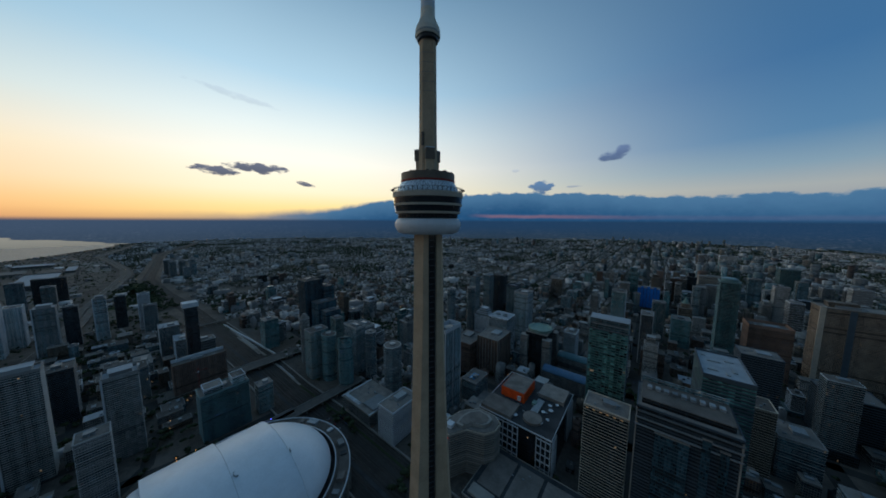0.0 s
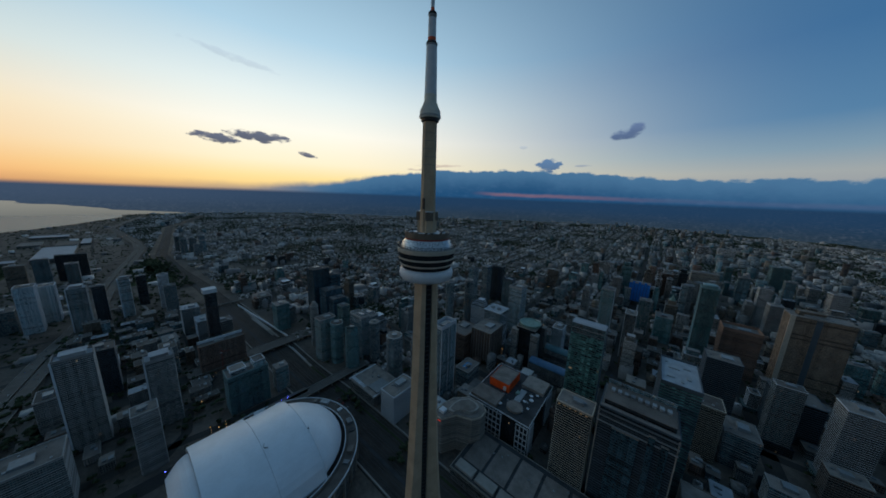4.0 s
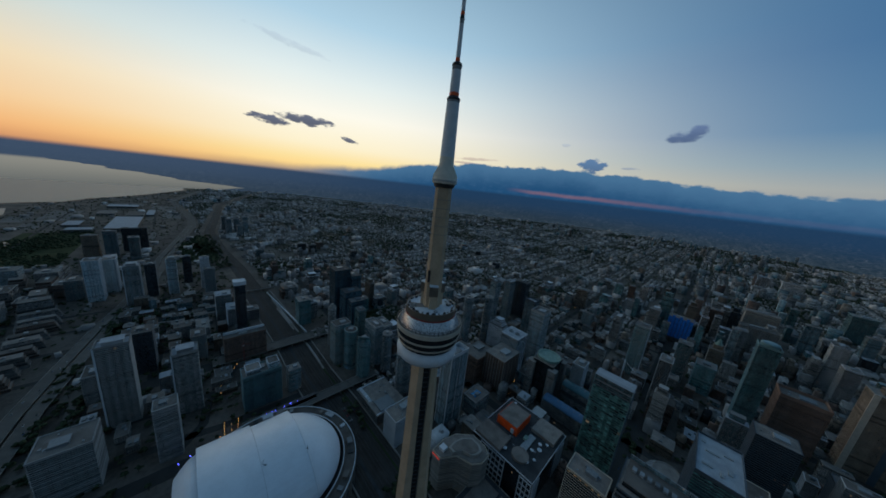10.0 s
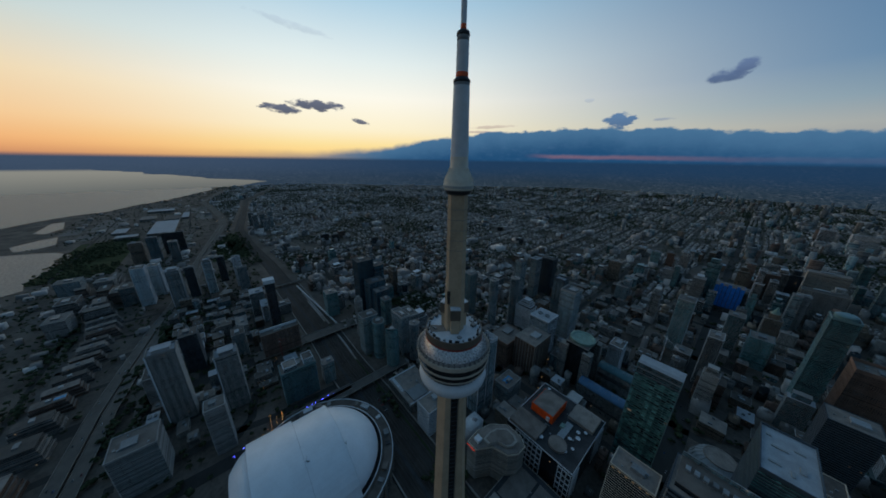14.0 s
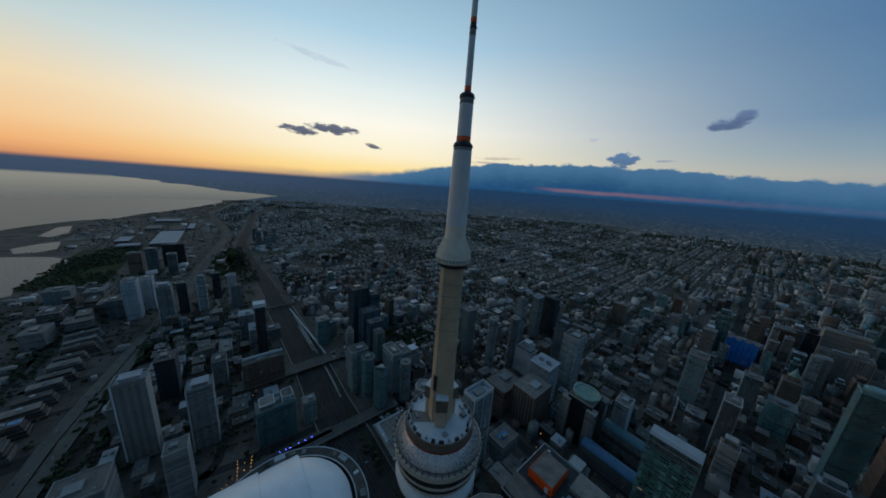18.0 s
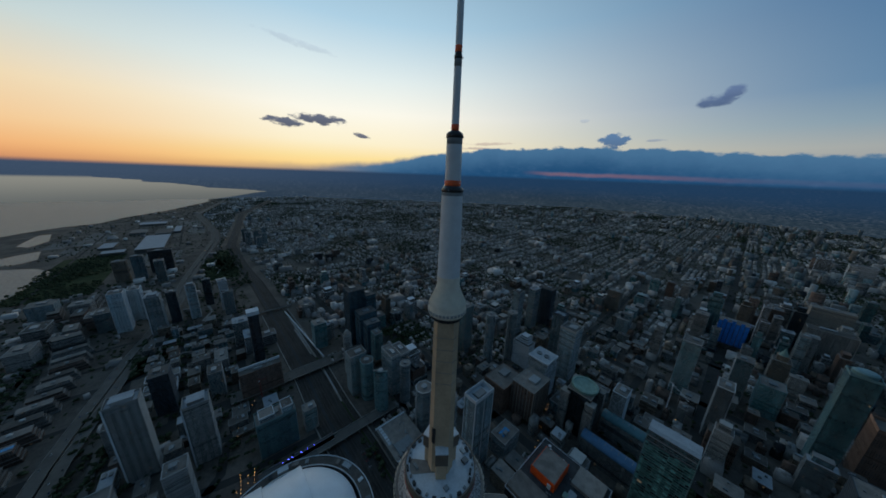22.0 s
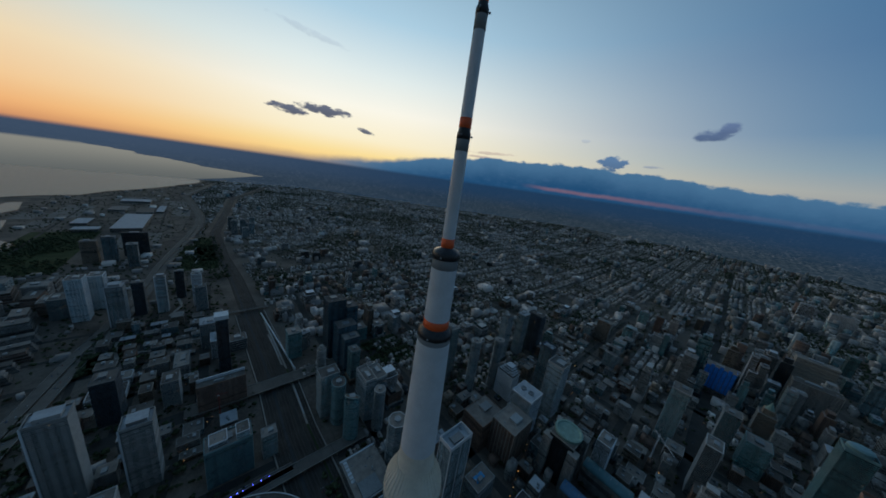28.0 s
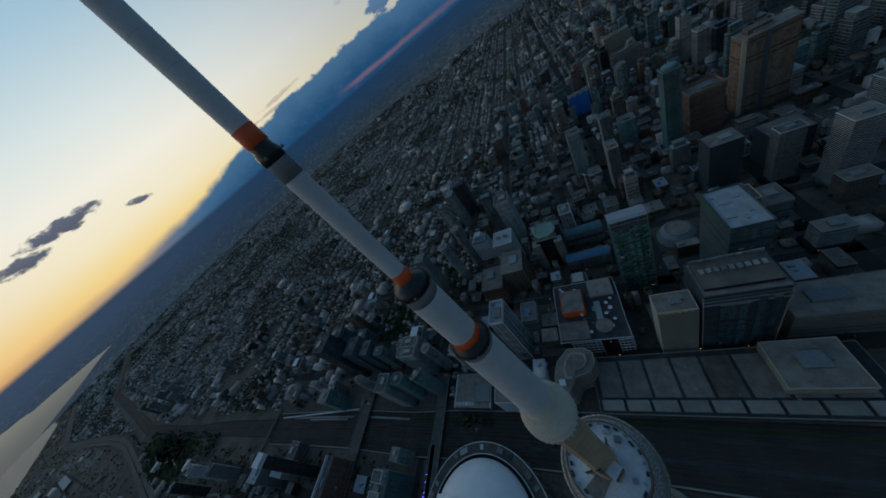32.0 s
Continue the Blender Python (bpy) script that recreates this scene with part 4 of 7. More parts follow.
# ---------------------------------------------------------------- the stadium
def build_stadium():
    cx, cy = -222.0, -52.0
    st = thing("domed_stadium", cx, cy, 0, "round stadium with closed white arched roof panels", "stadium")
    # outer ring wall with its roof terrace
    part("outer_wall", Shape().lathe([(104, 0), (104, 30), (105.5, 30.5), (105.5, 34)], 72), F_GREY, st)
    part("terrace_roof", Shape().lathe([(105.5, 34), (104.5, 35.2), (92, 35.4), (91.5, 37.5), (88, 37.5)], 72), M_ROOFGREY, st)
    part("terrace_rim", Shape().lathe([(105.6, 33.6), (106.0, 33.6), (106.0, 36.3), (104.9, 36.3), (104.9, 35.0)], 72), M_WHITEBAND, st)
    part("inner_gutter", Shape().lathe([(88, 37.5), (87.5, 26.0), (70, 25.0)], 72), M_ROOFDARK, st)
    part("track_beam", Shape().lathe([(89.5, 37.5), (89.5, 38.6), (88.4, 38.6), (88.4, 37.5)], 72), M_WHITEBAND, st)
    for i in range(36):
        a = 2 * math.pi * (i + 0.5) / 36
        c, s = math.cos(a), math.sin(a)
        h = 2.2 + 1.2 * ((i * 5) % 3)
        w = 2.6 + 2.4 * ((i * 7) % 3)
        u = Shape().prism([(r * c - v * s, r * s + v * c) for r, v in ((94.5, -w), (102.0, -w), (102.0, w), (94.5, w))], 35.2, 35.2 + h)
        if i % 3 == 0 or i in (4, 7, 11, 16, 17, 29):
            part("terrace_plant", u, (M_ROOFGREY, M_METAL, M_ROOFDARK, M_WHITEBAND)[(i * 3) % 4], st)
        rib = Shape().prism([(r * c - v * s, r * s + v * c) for r, v in ((103.5, -0.7), (106.4, -0.7), (106.4, 0.7), (103.5, 0.7))], 0, 34.4)
        part("buttress", rib, M_PRECAST, st)

    def vault(y0, y1, half, z_eave, z_crown, name, steps=28, rows=8, squash=None):
        """Arched panel across x from -half to half; squash(t) narrows it towards its end."""
        sh = Shape()
        for j in range(rows + 1):
            y = y0 + (y1 - y0) * j / rows
            k = squash(j / rows) if squash else 1.0
            for i in range(steps + 1):
                u = -1 + 2 * i / steps
                z = z_eave + (z_crown - z_eave) * k * (1 - u * u) ** 0.62
                sh.v.append((u * half * (0.02 + 0.98 * k) if squash else u * half, y, z))
        m = steps + 1
        sh.f = [(j * m + i, j * m + i + 1, (j + 1) * m + i + 1, (j + 1) * m + i) for j in range(rows) for i in range(steps)]
        # front and back faces down to the track
        for j in (0, rows):
            b = len(sh.v)
            sh.v += [(sh.v[j * m + i][0], sh.v[j * m + i][1], sh.v[j * m + i][2] - 4.0) for i in range(m)]
            sh.f += [(j * m + i, j * m + i + 1, b + i + 1, b + i) for i in range(steps)]
        return part(name, sh, M_DOME, st, "white membrane roof panel", smooth=False)

    # two arches along the long axis, the northern one a step lower and narrower
    p1 = vault(-79.0, -20.5, 84.5, 41.0, 84.6, "roof_panel")
    p4 = vault(-20.5, 29.5, 82.6, 38.0, 81.8, "roof_panel")
    # southern arch, lower again
    p2 = vault(-101.0, -79.0, 78.0, 38.0, 79.0, "roof_panel", rows=4, squash=lambda t: 0.72 + 0.28 * math.sin(t * math.pi / 2))
    # northern quarter dome
    q = Shape().lathe([(80.5 * math.cos(a), 37.0 + 41.5 * math.sin(a) ** 1.15) for a in [math.pi / 2 * k / 14 for k in range(15)]], 44, 0, 3, radians(-12), radians(192))
    p3 = part("roof_panel", q, M_DOME, st, "white quarter dome panel", smooth=True)
    for sx in (-1, 1):
        part("side_wall", Shape().box(sx * 83.8 - 1.0, -79, 34, sx * 83.8 + 1.0, -20.5, 41.1), M_WHITEBAND, st)
        part("side_wall", Shape().box(sx * 82 - 1.0, -20.5, 34, sx * 82 + 1.0, 29.5, 38.1), M_WHITEBAND, st)
    # raised grey edge trims where one panel slides over the next
    for half, eave, crown, y, parent in ((84.5, 41.0, 84.6, -20.9, p1), (82.6, 38.0, 81.8, 29.1, p4), (84.5, 41.0, 84.6, -79.0, p1)):
        trim = Shape()
        for i in range(29):
            u = -1 + 2 * i / 28
            z = eave + (crown - eave) * (1 - u * u) ** 0.62
            trim.v += [(u * half, y, z - 0.1), (u * half, y, z + 0.3), (u * half, y + 0.4, z + 0.3), (u * half, y + 0.4, z - 0.1)]
        trim.f = [(4 * i + k, 4 * i + 4 + k, 4 * i + 5 + k, 4 * i + 1 + k) for i in range(28) for k in range(3)]
        part("edge_trim", trim, M_WHITEBAND, parent, "pale raised panel edge")
    part("safety_rail", Shape().tube([(17.5, -16.5), (19.5, -18.2), (22.5, -18.6), (25.0, -17.4), (25.6, -15.4)], 0.3, 78.6, 80.9), M_METAL, p4, "grey hooked rail on the panel seam")
    part("safety_rail", Shape().tube([(27.0, 32.2), (29.0, 31.0), (31.5, 31.6)], 0.3, 73.6, 77.0), M_METAL, p3, "grey hooked rail on the panel seam")
    # blue lamps along the edges of the roof and the bridge beside it
    for x, y, z, tall in ((-338.6, -139.5, 0, 10.0), (-333, -152, 0, 10.0), (-353, -40, 8, 4.5), (-353, -31.5, 8, 4.5), (-353, -25, 8, 4.5), (-353, -11.5, 8, 4.5), (-353, -0.5, 8, 4.5), (-353, 10, 8, 4.5)):
        lamp = thing("blue_lamp", x, y, z, "small bright blue lamp on a slim post", "lamp", "blue lamps round the stadium")
        part("post", Shape().box(-0.15, -0.15, 0, 0.15, 0.15, tall), M_METAL, lamp)
        part("bulb", Shape().lathe([(0.1, tall), (0.5, tall + 0.3), (0.5, tall + 0.9), (0.05, tall + 1.2)], 10), M_BLUELAMP, lamp)
    # walkway deck on the west side, carrying the lamps
    deck = thing("walkway_deck", -353, -15, 0, "raised dark concrete walkway west of the stadium", "walkway")
    part("deck", Shape().box(-8, -60, 6.5, 8, 60, 8), M_BRIDGE, deck)
    for sx in (-8, 7.4):
        part("parapet", Shape().box(sx, -60, 8, sx + 0.6, 60, 9.2), M_CONC_GREY, deck)
    for k in range(5):
        part("pier", Shape().box(-6, -50 + 24 * k, 0.1, 6, -48 + 24 * k, 6.5), M_CONC_GREY, deck)


build_stadium()

# ---------------------------------------------------------------- buildings
TAKEN = []  # plan rectangles of the buildings placed by hand


def repeat(name, me, parent, places):
    """Alike pieces: objects of their own on one mesh."""
    for p in places:
        ob = new(name, me)
        ob.location = p
        ob.parent = parent


def stack(name, me, parent, places, near):
    """Alike pieces, each by itself where the camera comes near, else joined into one."""
    if near:
        return repeat(name, me, parent, places)
    sh = Shape()
    base = [tuple(v.co) for v in me.vertices]
    for dx, dy, dz in places:
        k = len(sh.v)
        sh.v += [(x + dx, y + dy, z + dz) for x, y, z in base]
        sh.f += [tuple(k + i for i in f.vertices) for f in me.polygons]
    if places:
        part(name, sh, me.materials[0], parent, kind="stuff")


def tower_block(x0, y0, x1, y1, h, wall, band, label, storey=3.2, bands="slab", piers=0.0, crown=0.0, roof=None, pent=0.35, z0=0.0, category="building", proud=0.5, units=4, parent=None, name="office_building", pier_mat=None):
    """A tall block on the plan rectangle x0..x1, y0..y1, from z0 to z0 + h.
    bands: slab (every storey), wide (every storey, thick), none. piers: spacing of upright fins, 0 for none."""
    if parent is None:
        TAKEN.append((x0, y0, x1, y1))
    w, d = x1 - x0, y1 - y0
    cx, cy = (x0 + x1) / 2, (y0 + y1) / 2
    b = parent or thing(name, cx, cy, 0, label, category)
    ox, oy = (cx - b.matrix_basis.translation.x, cy - b.matrix_basis.translation.y)
    X0, X1, Y0, Y1 = ox - w / 2, ox + w / 2, oy - d / 2, oy + d / 2
    part("body", Shape().box(X0, Y0, z0, X1, Y1, z0 + h, False), wall, b)
    if bands != "none":
        thick = {"slab": 0.4, "wide": storey * 0.45}[bands]
        me = Shape().box(X0 - proud, Y0 - proud, -thick, X1 + proud, Y1 + proud, 0).mesh("floor_band", band)
        stack("floor_band", me, b, [(0, 0, z0 + storey * (k + 1)) for k in range(int((h - storey * 0.3) / storey))], math.hypot(cx - 80, cy + 80) < 560)
    if piers:
        pm = pier_mat or band
        out = proud + 0.15
        nx, ny = max(1, round(w / piers)), max(1, round(d / piers))
        me = Shape().box(-0.4, 0, z0, 0.4, out, z0 + h).mesh("facade_pier", pm)
        repeat("facade_pier", me, b, [(X0 + w * i / nx, y, 0) for i in range(nx + 1) for y in (Y0 - out, Y1)])
        me = Shape().box(0, -0.4, z0, out, 0.4, z0 + h).mesh("facade_pier", pm)
        repeat("facade_pier", me, b, [(x, Y0 + d * j / ny, 0) for j in range(ny + 1) for x in (X0 - out, X1)])
    top = z0 + h
    part("roof", Shape().box(X0 + 0.3, Y0 + 0.3, top, X1 - 0.3, Y1 - 0.3, top + 0.25), roof or M_ROOFGREY, b)
    rim = Shape()
    p, ph = proud + 0.05, 1.2 + crown
    rim.box(X0 - p, Y0 - p, top - 0.6, X1 + p, Y0 + 0.35, top + ph).box(X0 - p, Y1 - 0.35, top - 0.6, X1 + p, Y1 + p, top + ph)
    rim.box(X0 - p, Y0 + 0.35, top - 0.6, X0 + 0.35, Y1 - 0.35, top + ph).box(X1 - 0.35, Y0 + 0.35, top - 0.6, X1 + p, Y1 - 0.35, top + ph)
    part("parapet", rim, band, b)
    rng = random.Random(int(abs(x0 * 13 + y0 * 7 + h)))
    if pent:
        pw, pd = w * pent, d * pent
        px, py = ox + rng.uniform(-0.12, 0.12) * w, oy + rng.uniform(-0.12, 0.12) * d
        part("penthouse", Shape().box(px - pw / 2, py - pd / 2, top + 0.2, px + pw / 2, py + pd / 2, top + rng.uniform(3.0, 5.0)), M_METAL, b)
    for _ in range(units):
        ux, uy = X0 + w * rng.uniform(0.12, 0.88), Y0 + d * rng.uniform(0.12, 0.88)
        s = rng.uniform(0.8, 1.9)
        part("roof_unit", Shape().box(ux - s, uy - s * 0.7, top + 0.2, ux + s, uy + s * 0.7, top + rng.uniform(1.2, 2.4)), M_METAL, b)
    return b


def round_tower(cx, cy, r, h, wall, band, label, storey=3.0, slant=0.0, seg=28, squash=1.0):
    """A condominium of round or oval plan; slant: how much higher its roof is on one side."""
    TAKEN.append((cx - r, cy - r, cx + r, cy + r))
    b = thing("apartment_tower", cx, cy, 0, label, "building")
    ring = [(r * math.cos(2 * math.pi * i / seg), r * squash * math.sin(2 * math.pi * i / seg)) for i in range(seg)]
    sh = Shape()
    tops = [h + slant * (x - y) / (2 * r) for x, y in ring]
    sh.v = [(x, y, 0.0) for x, y in ring] + [(x, y, z) for (x, y), z in zip(ring, tops)]
    sh.f = [(i, (i + 1) % seg, seg + (i + 1) % seg, seg + i) for i in range(seg)]
    part("body", sh, wall, b)
    rf = Shape()
    rf.v = [(x * 0.97, y * 0.97, z + 0.1) for (x, y), z in zip(ring, tops)]
    rf.f = [tuple(range(seg))]
    part("roof", rf, M_ROOFGREY, b)
    rim = Shape()
    for k, e, u in ((1.03, -0.8, 0), (1.03, 0.8, 0), (0.95, 0.8, 0), (0.95, 0.0, 0)):
        rim.v += [(x * k, y * k, z + e) for (x, y), z in zip(ring, tops)]
    rim.f = [(a * seg + i, a * seg + (i + 1) % seg, (a + 1) * seg + (i + 1) % seg, (a + 1) * seg + i) for a in range(3) for i in range(seg)]
    part("parapet", rim, band, b)
    me = Shape().prism([(x * (1 + 0.5 / r), y * (1 + 0.5 / r)) for x, y in ring], -0.4, 0).mesh("floor_band", band)
    repeat("floor_band", me, b, [(0, 0, storey * (k + 1)) for k in range(int((h - abs(slant) / 2 - 1) / storey))])
    part("penthouse", Shape().lathe([(r * 0.35, h - abs(slant) * 0.1), (r * 0.35, h + 3.2), (0.1, h + 3.4)], 18), M_METAL, b)
    return b


# ---- west of the stadium, between expressway and railway
def condo(x0, y0, x1, y1, h, wall=F_CONDO, band=M_SLAB, label="pale concrete apartment tower with stacked balconies", **kw):
    b = tower_block(x0, y0, x1, y1, h, wall, band, label, storey=2.95, proud=0.9, name="apartment_tower", **kw)
    w, d = x1 - x0, y1 - y0
    # projecting balconies on the south and east sides
    floors = range(1, int(h / 2.95))
    me = Shape().box(-2.2, -1.9, -0.25, 2.2, -0.3, 0).box(-2.2, -1.9, 0, 2.2, -1.8, 1.0).mesh("balcony", band)
    n = max(1, round(w / 10))
    spots = [(-w / 2 + w * (i + 0.5) / n, -d / 2, 2.95 * k) for i in range(n) for k in floors]
    me2 = Shape().box(0.3, -2.2, -0.25, 1.9, 2.2, 0).box(1.8, -2.2, 0, 1.9, 2.2, 1.0).mesh("balcony", band)
    n2 = max(1, round(d / 10))
    spots2 = [(w / 2, -d / 2 + d * (i + 0.5) / n2, 2.95 * k) for i in range(n2) for k in floors]
    near = math.hypot((x0 + x1) / 2 - 80, (y0 + y1) / 2 + 80) < 560
    stack("balcony", me, b, spots, near)
    stack("balcony", me2, b, spots2, near)
    # a pale upright fin at the corner and a stepped crown
    part("corner_fin", Shape().box(w / 2 - 1.4, -d / 2 - 1.6, 0, w / 2 + 1.6, -d / 2 + 0.2, h + 2), M_WHITEBAND, b)
    part("crown", Shape().box(-w * 0.3, -d * 0.3, h + 0.2, w * 0.32, d * 0.34, h + 6.5), band, b)
    part("crown_roof", Shape().box(-w * 0.34, -d * 0.34, h + 6.5, w * 0.36, d * 0.38, h + 7.3), M_ROOFWHITE, b)
    return b


WHITE_SLAB = "pale concrete apartment tower with rows of balconies"
# ---- south-west: apartment towers between expressway and railway
condo(-504, -233, -478, -198, 147, crown=2.0, roof=M_ROOFWHITE, units=8)
condo(-476, -152, -448, -120, 120, crown=2.0, roof=M_ROOFWHITE, units=8)
tower_block(-385, -172, -360, -147, 92, F_GREY, M_SLAB, "older grey concrete apartment tower with chamfered top", 2.95, name="apartment_tower", proud=0.7)
tower_block(-410, -274, -366, -226, 75, F_CONDO, M_SLAB, "broad pale apartment block beside the expressway", 2.95, name="apartment_tower", proud=0.8, units=8)
teal = tower_block(-424, -66, -392, -6, 72, F_TEAL, M_GREENBAND, "teal glass apartment block with stepped roof", 3.0, name="apartment_tower", crown=1.5, units=8)
tower_block(-420, -60, -398, -38, 8, F_TEAL, M_WHITEBAND, "", 3.0, z0=72, parent=teal, units=2, pent=0)
tower_block(-418, -26, -396, -9, 12, F_TEAL, M_WHITEBAND, "", 3.0, z0=72, parent=teal, units=2, pent=0)
tower_block(-418, 8, -398, 30, 50, F_TEAL, M_SLAB, "lower teal glass apartment wing", 3.0, name="apartment_tower")
brick = tower_block(-580, -78, -560, 0, 66, F_BRICK, M_BRICK, "long red-brown apartment slab with white roof line", 3.1, name="apartment_tower", pent=0.2)
part("roof_screen", Shape().box(-10.5, -39, 66, -8.5, 39, 72), M_WHITEBAND, brick)
dk = tower_block(-702, -42, -682, -20, 142, F_DARK, M_DARKBAND, "slim dark glass apartment tower with pale cap", 3.1, name="apartment_tower", pent=0)
part("pale_cap", Shape().box(-12, -13, 142, 12, 13, 152), M_WHITEBAND, dk)
condo(-1040, -259, -1006, -228, 124, wall=F_PALEGLASS, roof=M_ROOFWHITE, label="broad white concrete apartment slab")
tower_block(-1098, -224, -1074, -200, 106, F_DARK, M_DARKBAND, "dark glass apartment tower", 3.0, name="apartment_tower")
condo(-1090, -175, -1070, -153, 118, wall=F_PALEGLASS, label="slim white concrete apartment tower")
tower_block(-1130, -342, -1090, -312, 126, F_PALEGLASS, M_WHITEBAND, "blue-grey apartment slab with white fins", 3.0, name="apartment_tower", piers=6)
tower_block(-1198, -318, -1158, -290, 108, F_PALEGLASS, M_WHITEBAND, "blue-grey apartment slab with white fins", 3.0, name="apartment_tower", piers=6)
tower_block(-1182, -140, -1162, -117, 100, F_DARK, M_DARKBAND, "dark glass apartment tower", 3.0, name="apartment_tower")
tower_block(-1104, -95, -1082, -71, 112, F_PALE, M_WHITEBAND, "white gridded apartment tower", 3.0, name="apartment_tower", bands="wide")
tower_block(-1060, -88, -1036, -60, 84, F_BLUE, M_SLAB, "grey glass apartment tower", 3.0, name="apartment_tower")
tower_block(-840, -75, -800, -40, 74, F_BLUE, M_SLAB, "blue-grey glass apartment tower with white roof", 3.0, name="apartment_tower", roof=M_ROOFWHITE)
tower_block(-790, -55, -745, -25, 52, F_GREY, M_WHITEBAND, "stepped white-roofed apartment block", 3.0, name="apartment_tower", roof=M_ROOFWHITE)
tower_block(-760, -120, -700, -95, 34, F_GREY, M_SLAB, "low grey apartment block", 3.0, name="apartment_building")
tower_block(-650, -130, -612, -105, 62, F_BLUE, M_SLAB, "grey glass apartment tower", 3.0, name="apartment_tower")
tower_block(-660, -215, -620, -185, 92, F_DARK, M_DARKBAND, "dark glass apartment tower beside the park", 3.0, name="apartment_tower")
tower_block(-600, -268, -560, -240, 58, F_GREY, M_SLAB, "grey apartment block beside the park", 3.0, name="apartment_tower")
court = tower_block(-763, -245, -735, -188, 16, F_PALE, M_WHITEBAND, "white low courtyard housing block", 3.0, name="apartment_building", units=6)
tower_block(-725, -243, -690, -228, 14, F_PALE, M_WHITEBAND, "white low terrace housing", 3.0, name="apartment_building")
tower_block(-725, -205, -680, -190, 14, F_PALE, M_WHITEBAND, "white low terrace housing", 3.0, name="apartment_building")
tower_block(-1670, -434, -1640, -392, 90, F_TAN, M_PRECAST, "tan concrete apartment slab near the lake", 3.0, name="apartment_tower")
tower_block(-1660, -376, -1630, -340, 108, F_BLUE, M_DARKBAND, "dark apartment slab near the lake", 3.0, name="apartment_tower")
tower_block(-1740, -334, -1712, -255, 105, F_DARK, M_DARKBAND, "dark apartment slab near the lake", 3.0, name="apartment_tower")
tower_block(-1580, -300, -1550, -270, 96, F_BLUE, M_SLAB, "grey apartment tower near the expressway", 3.0, name="apartment_tower")
# terraces south of the expressway
for i, (x, y, w, d, h, turn) in enumerate(((-690, -398, 24, 56, 26, 8), (-730, -397, 22, 54, 24, 10), (-768, -394, 22, 52, 26, 8), (-808, -394, 20, 56, 22, 9), (-846, -392, 24, 54, 25, 10), (-886, -396, 20, 56, 22, 12), (-925, -392, 20, 62, 26, 12), (-963, -398, 20, 66, 24, 14), (-1002, -404, 20, 70, 26, 15), (-650, -402, 24, 50, 28, 6), (-1060, -420, 34, 60, 40, 10), (-1130, -430, 60, 34, 36, 8), (-1250, -440, 80, 34, 36, 0), (-1380, -440, 70, 30, 34, 0), (-1180, -500, 80, 30, 32, 20), (-1330, -510, 90, 30, 30, 10), (-600, -405, 30, 54, 30, 4), (-540, -402, 40, 50, 32, 0), (-460, -405, 60, 40, 32, 0))):
    TAKEN.append((x - w / 2, y - d / 2 - 6, x + w / 2, y + d / 2 + 6))
    b = thing("terraced_apartments", x, y, 0, "stepped pale apartment terrace by the waterfront", "building", "waterfront terraces", turn)
    for k in range(4):
        z0, z1, s = h * k / 4, h * (k + 1) / 4, 1 - 0.07 * k
        part("storey_block", Shape().box(-w / 2 * s, -d / 2 * s, z0, w / 2 * s, d / 2 * s, z1, False), F_BRICK if i % 3 == 0 else F_GREY, b)
        part("terrace_slab", Shape().box(-w / 2 * s - 0.6, -d / 2 * s - 0.6, z1 - 0.5, w / 2 * s + 0.6, d / 2 * s + 0.6, z1 + 0.2), M_ROOFGREY, b)
    part("roof_plant", Shape().box(-w * 0.2, -3, h, w * 0.1, 3, h + 2.5), M_METAL, b)
    if x == -650:
        part("pool", Shape().box(-4, 6, h + 0.2, 4, 20, h + 0.6), M_POOL, b, "pale blue rooftop pool")

# ---- north side of the railway, west of the tower
thin = round_tower(-514, 139, 9.5, 108, F_PALE, M_SLAB, "slim round pale apartment tower with stepped crown", 3.0)
part("crown", Shape().lathe([(6.5, 108), (6.5, 114), (4.2, 114.2), (4.2, 118.5), (0.1, 119)], 20), M_PRECAST, thin)
tower_block(-457, 113, -428, 150, 103, F_TEAL, M_SLAB, "teal glass apartment slab with curved pale roof", 3.0, name="apartment_tower")
round_tower(-408, 141, 16, 98, F_TEAL, M_GREENBAND, "oval glass apartment tower with flat round roof", 3.0, 0, squash=0.85)
round_tower(-356, 148, 16, 100, F_TEAL, M_GREENBAND, "oval glass apartment tower with slanted roof", 3.0, 16, squash=0.85)
tower_block(-418, 183, -370, 205, 104, F_BLUE, M_SLAB, "grey glass apartment tower with roof frame", 3.0, name="apartment_tower", crown=2)
tower_block(-418, 207, -372, 232, 98, F_BLUE, M_SLAB, "grey glass apartment tower with roof frame", 3.0, name="apartment_tower", crown=2)
cap = round_tower(-345, 201, 11, 100, F_BLUE, M_SLAB, "round grey glass apartment tower with ring roof", 3.0)
round_tower(-268, 196, 17, 96, F_BLUE, M_SLAB, "octagonal grey glass apartment tower", 3.0, seg=8)
round_tower(-215, 215, 15, 104, F_BLUE, M_SLAB, "octagonal grey glass apartment tower", 3.0, seg=8)
for x0, y0, x1, y1, h in ((-650, 184, -607, 231, 172), (-640, 232, -600, 262, 150), (-600, 195, -560, 245, 118), (-560, 200, -530, 240, 100)):
    tower_block(x0, y0, x1, y1, h, F_NAVY, M_DARKBAND, "dark stepped glass office tower", 3.8, proud=0.3)
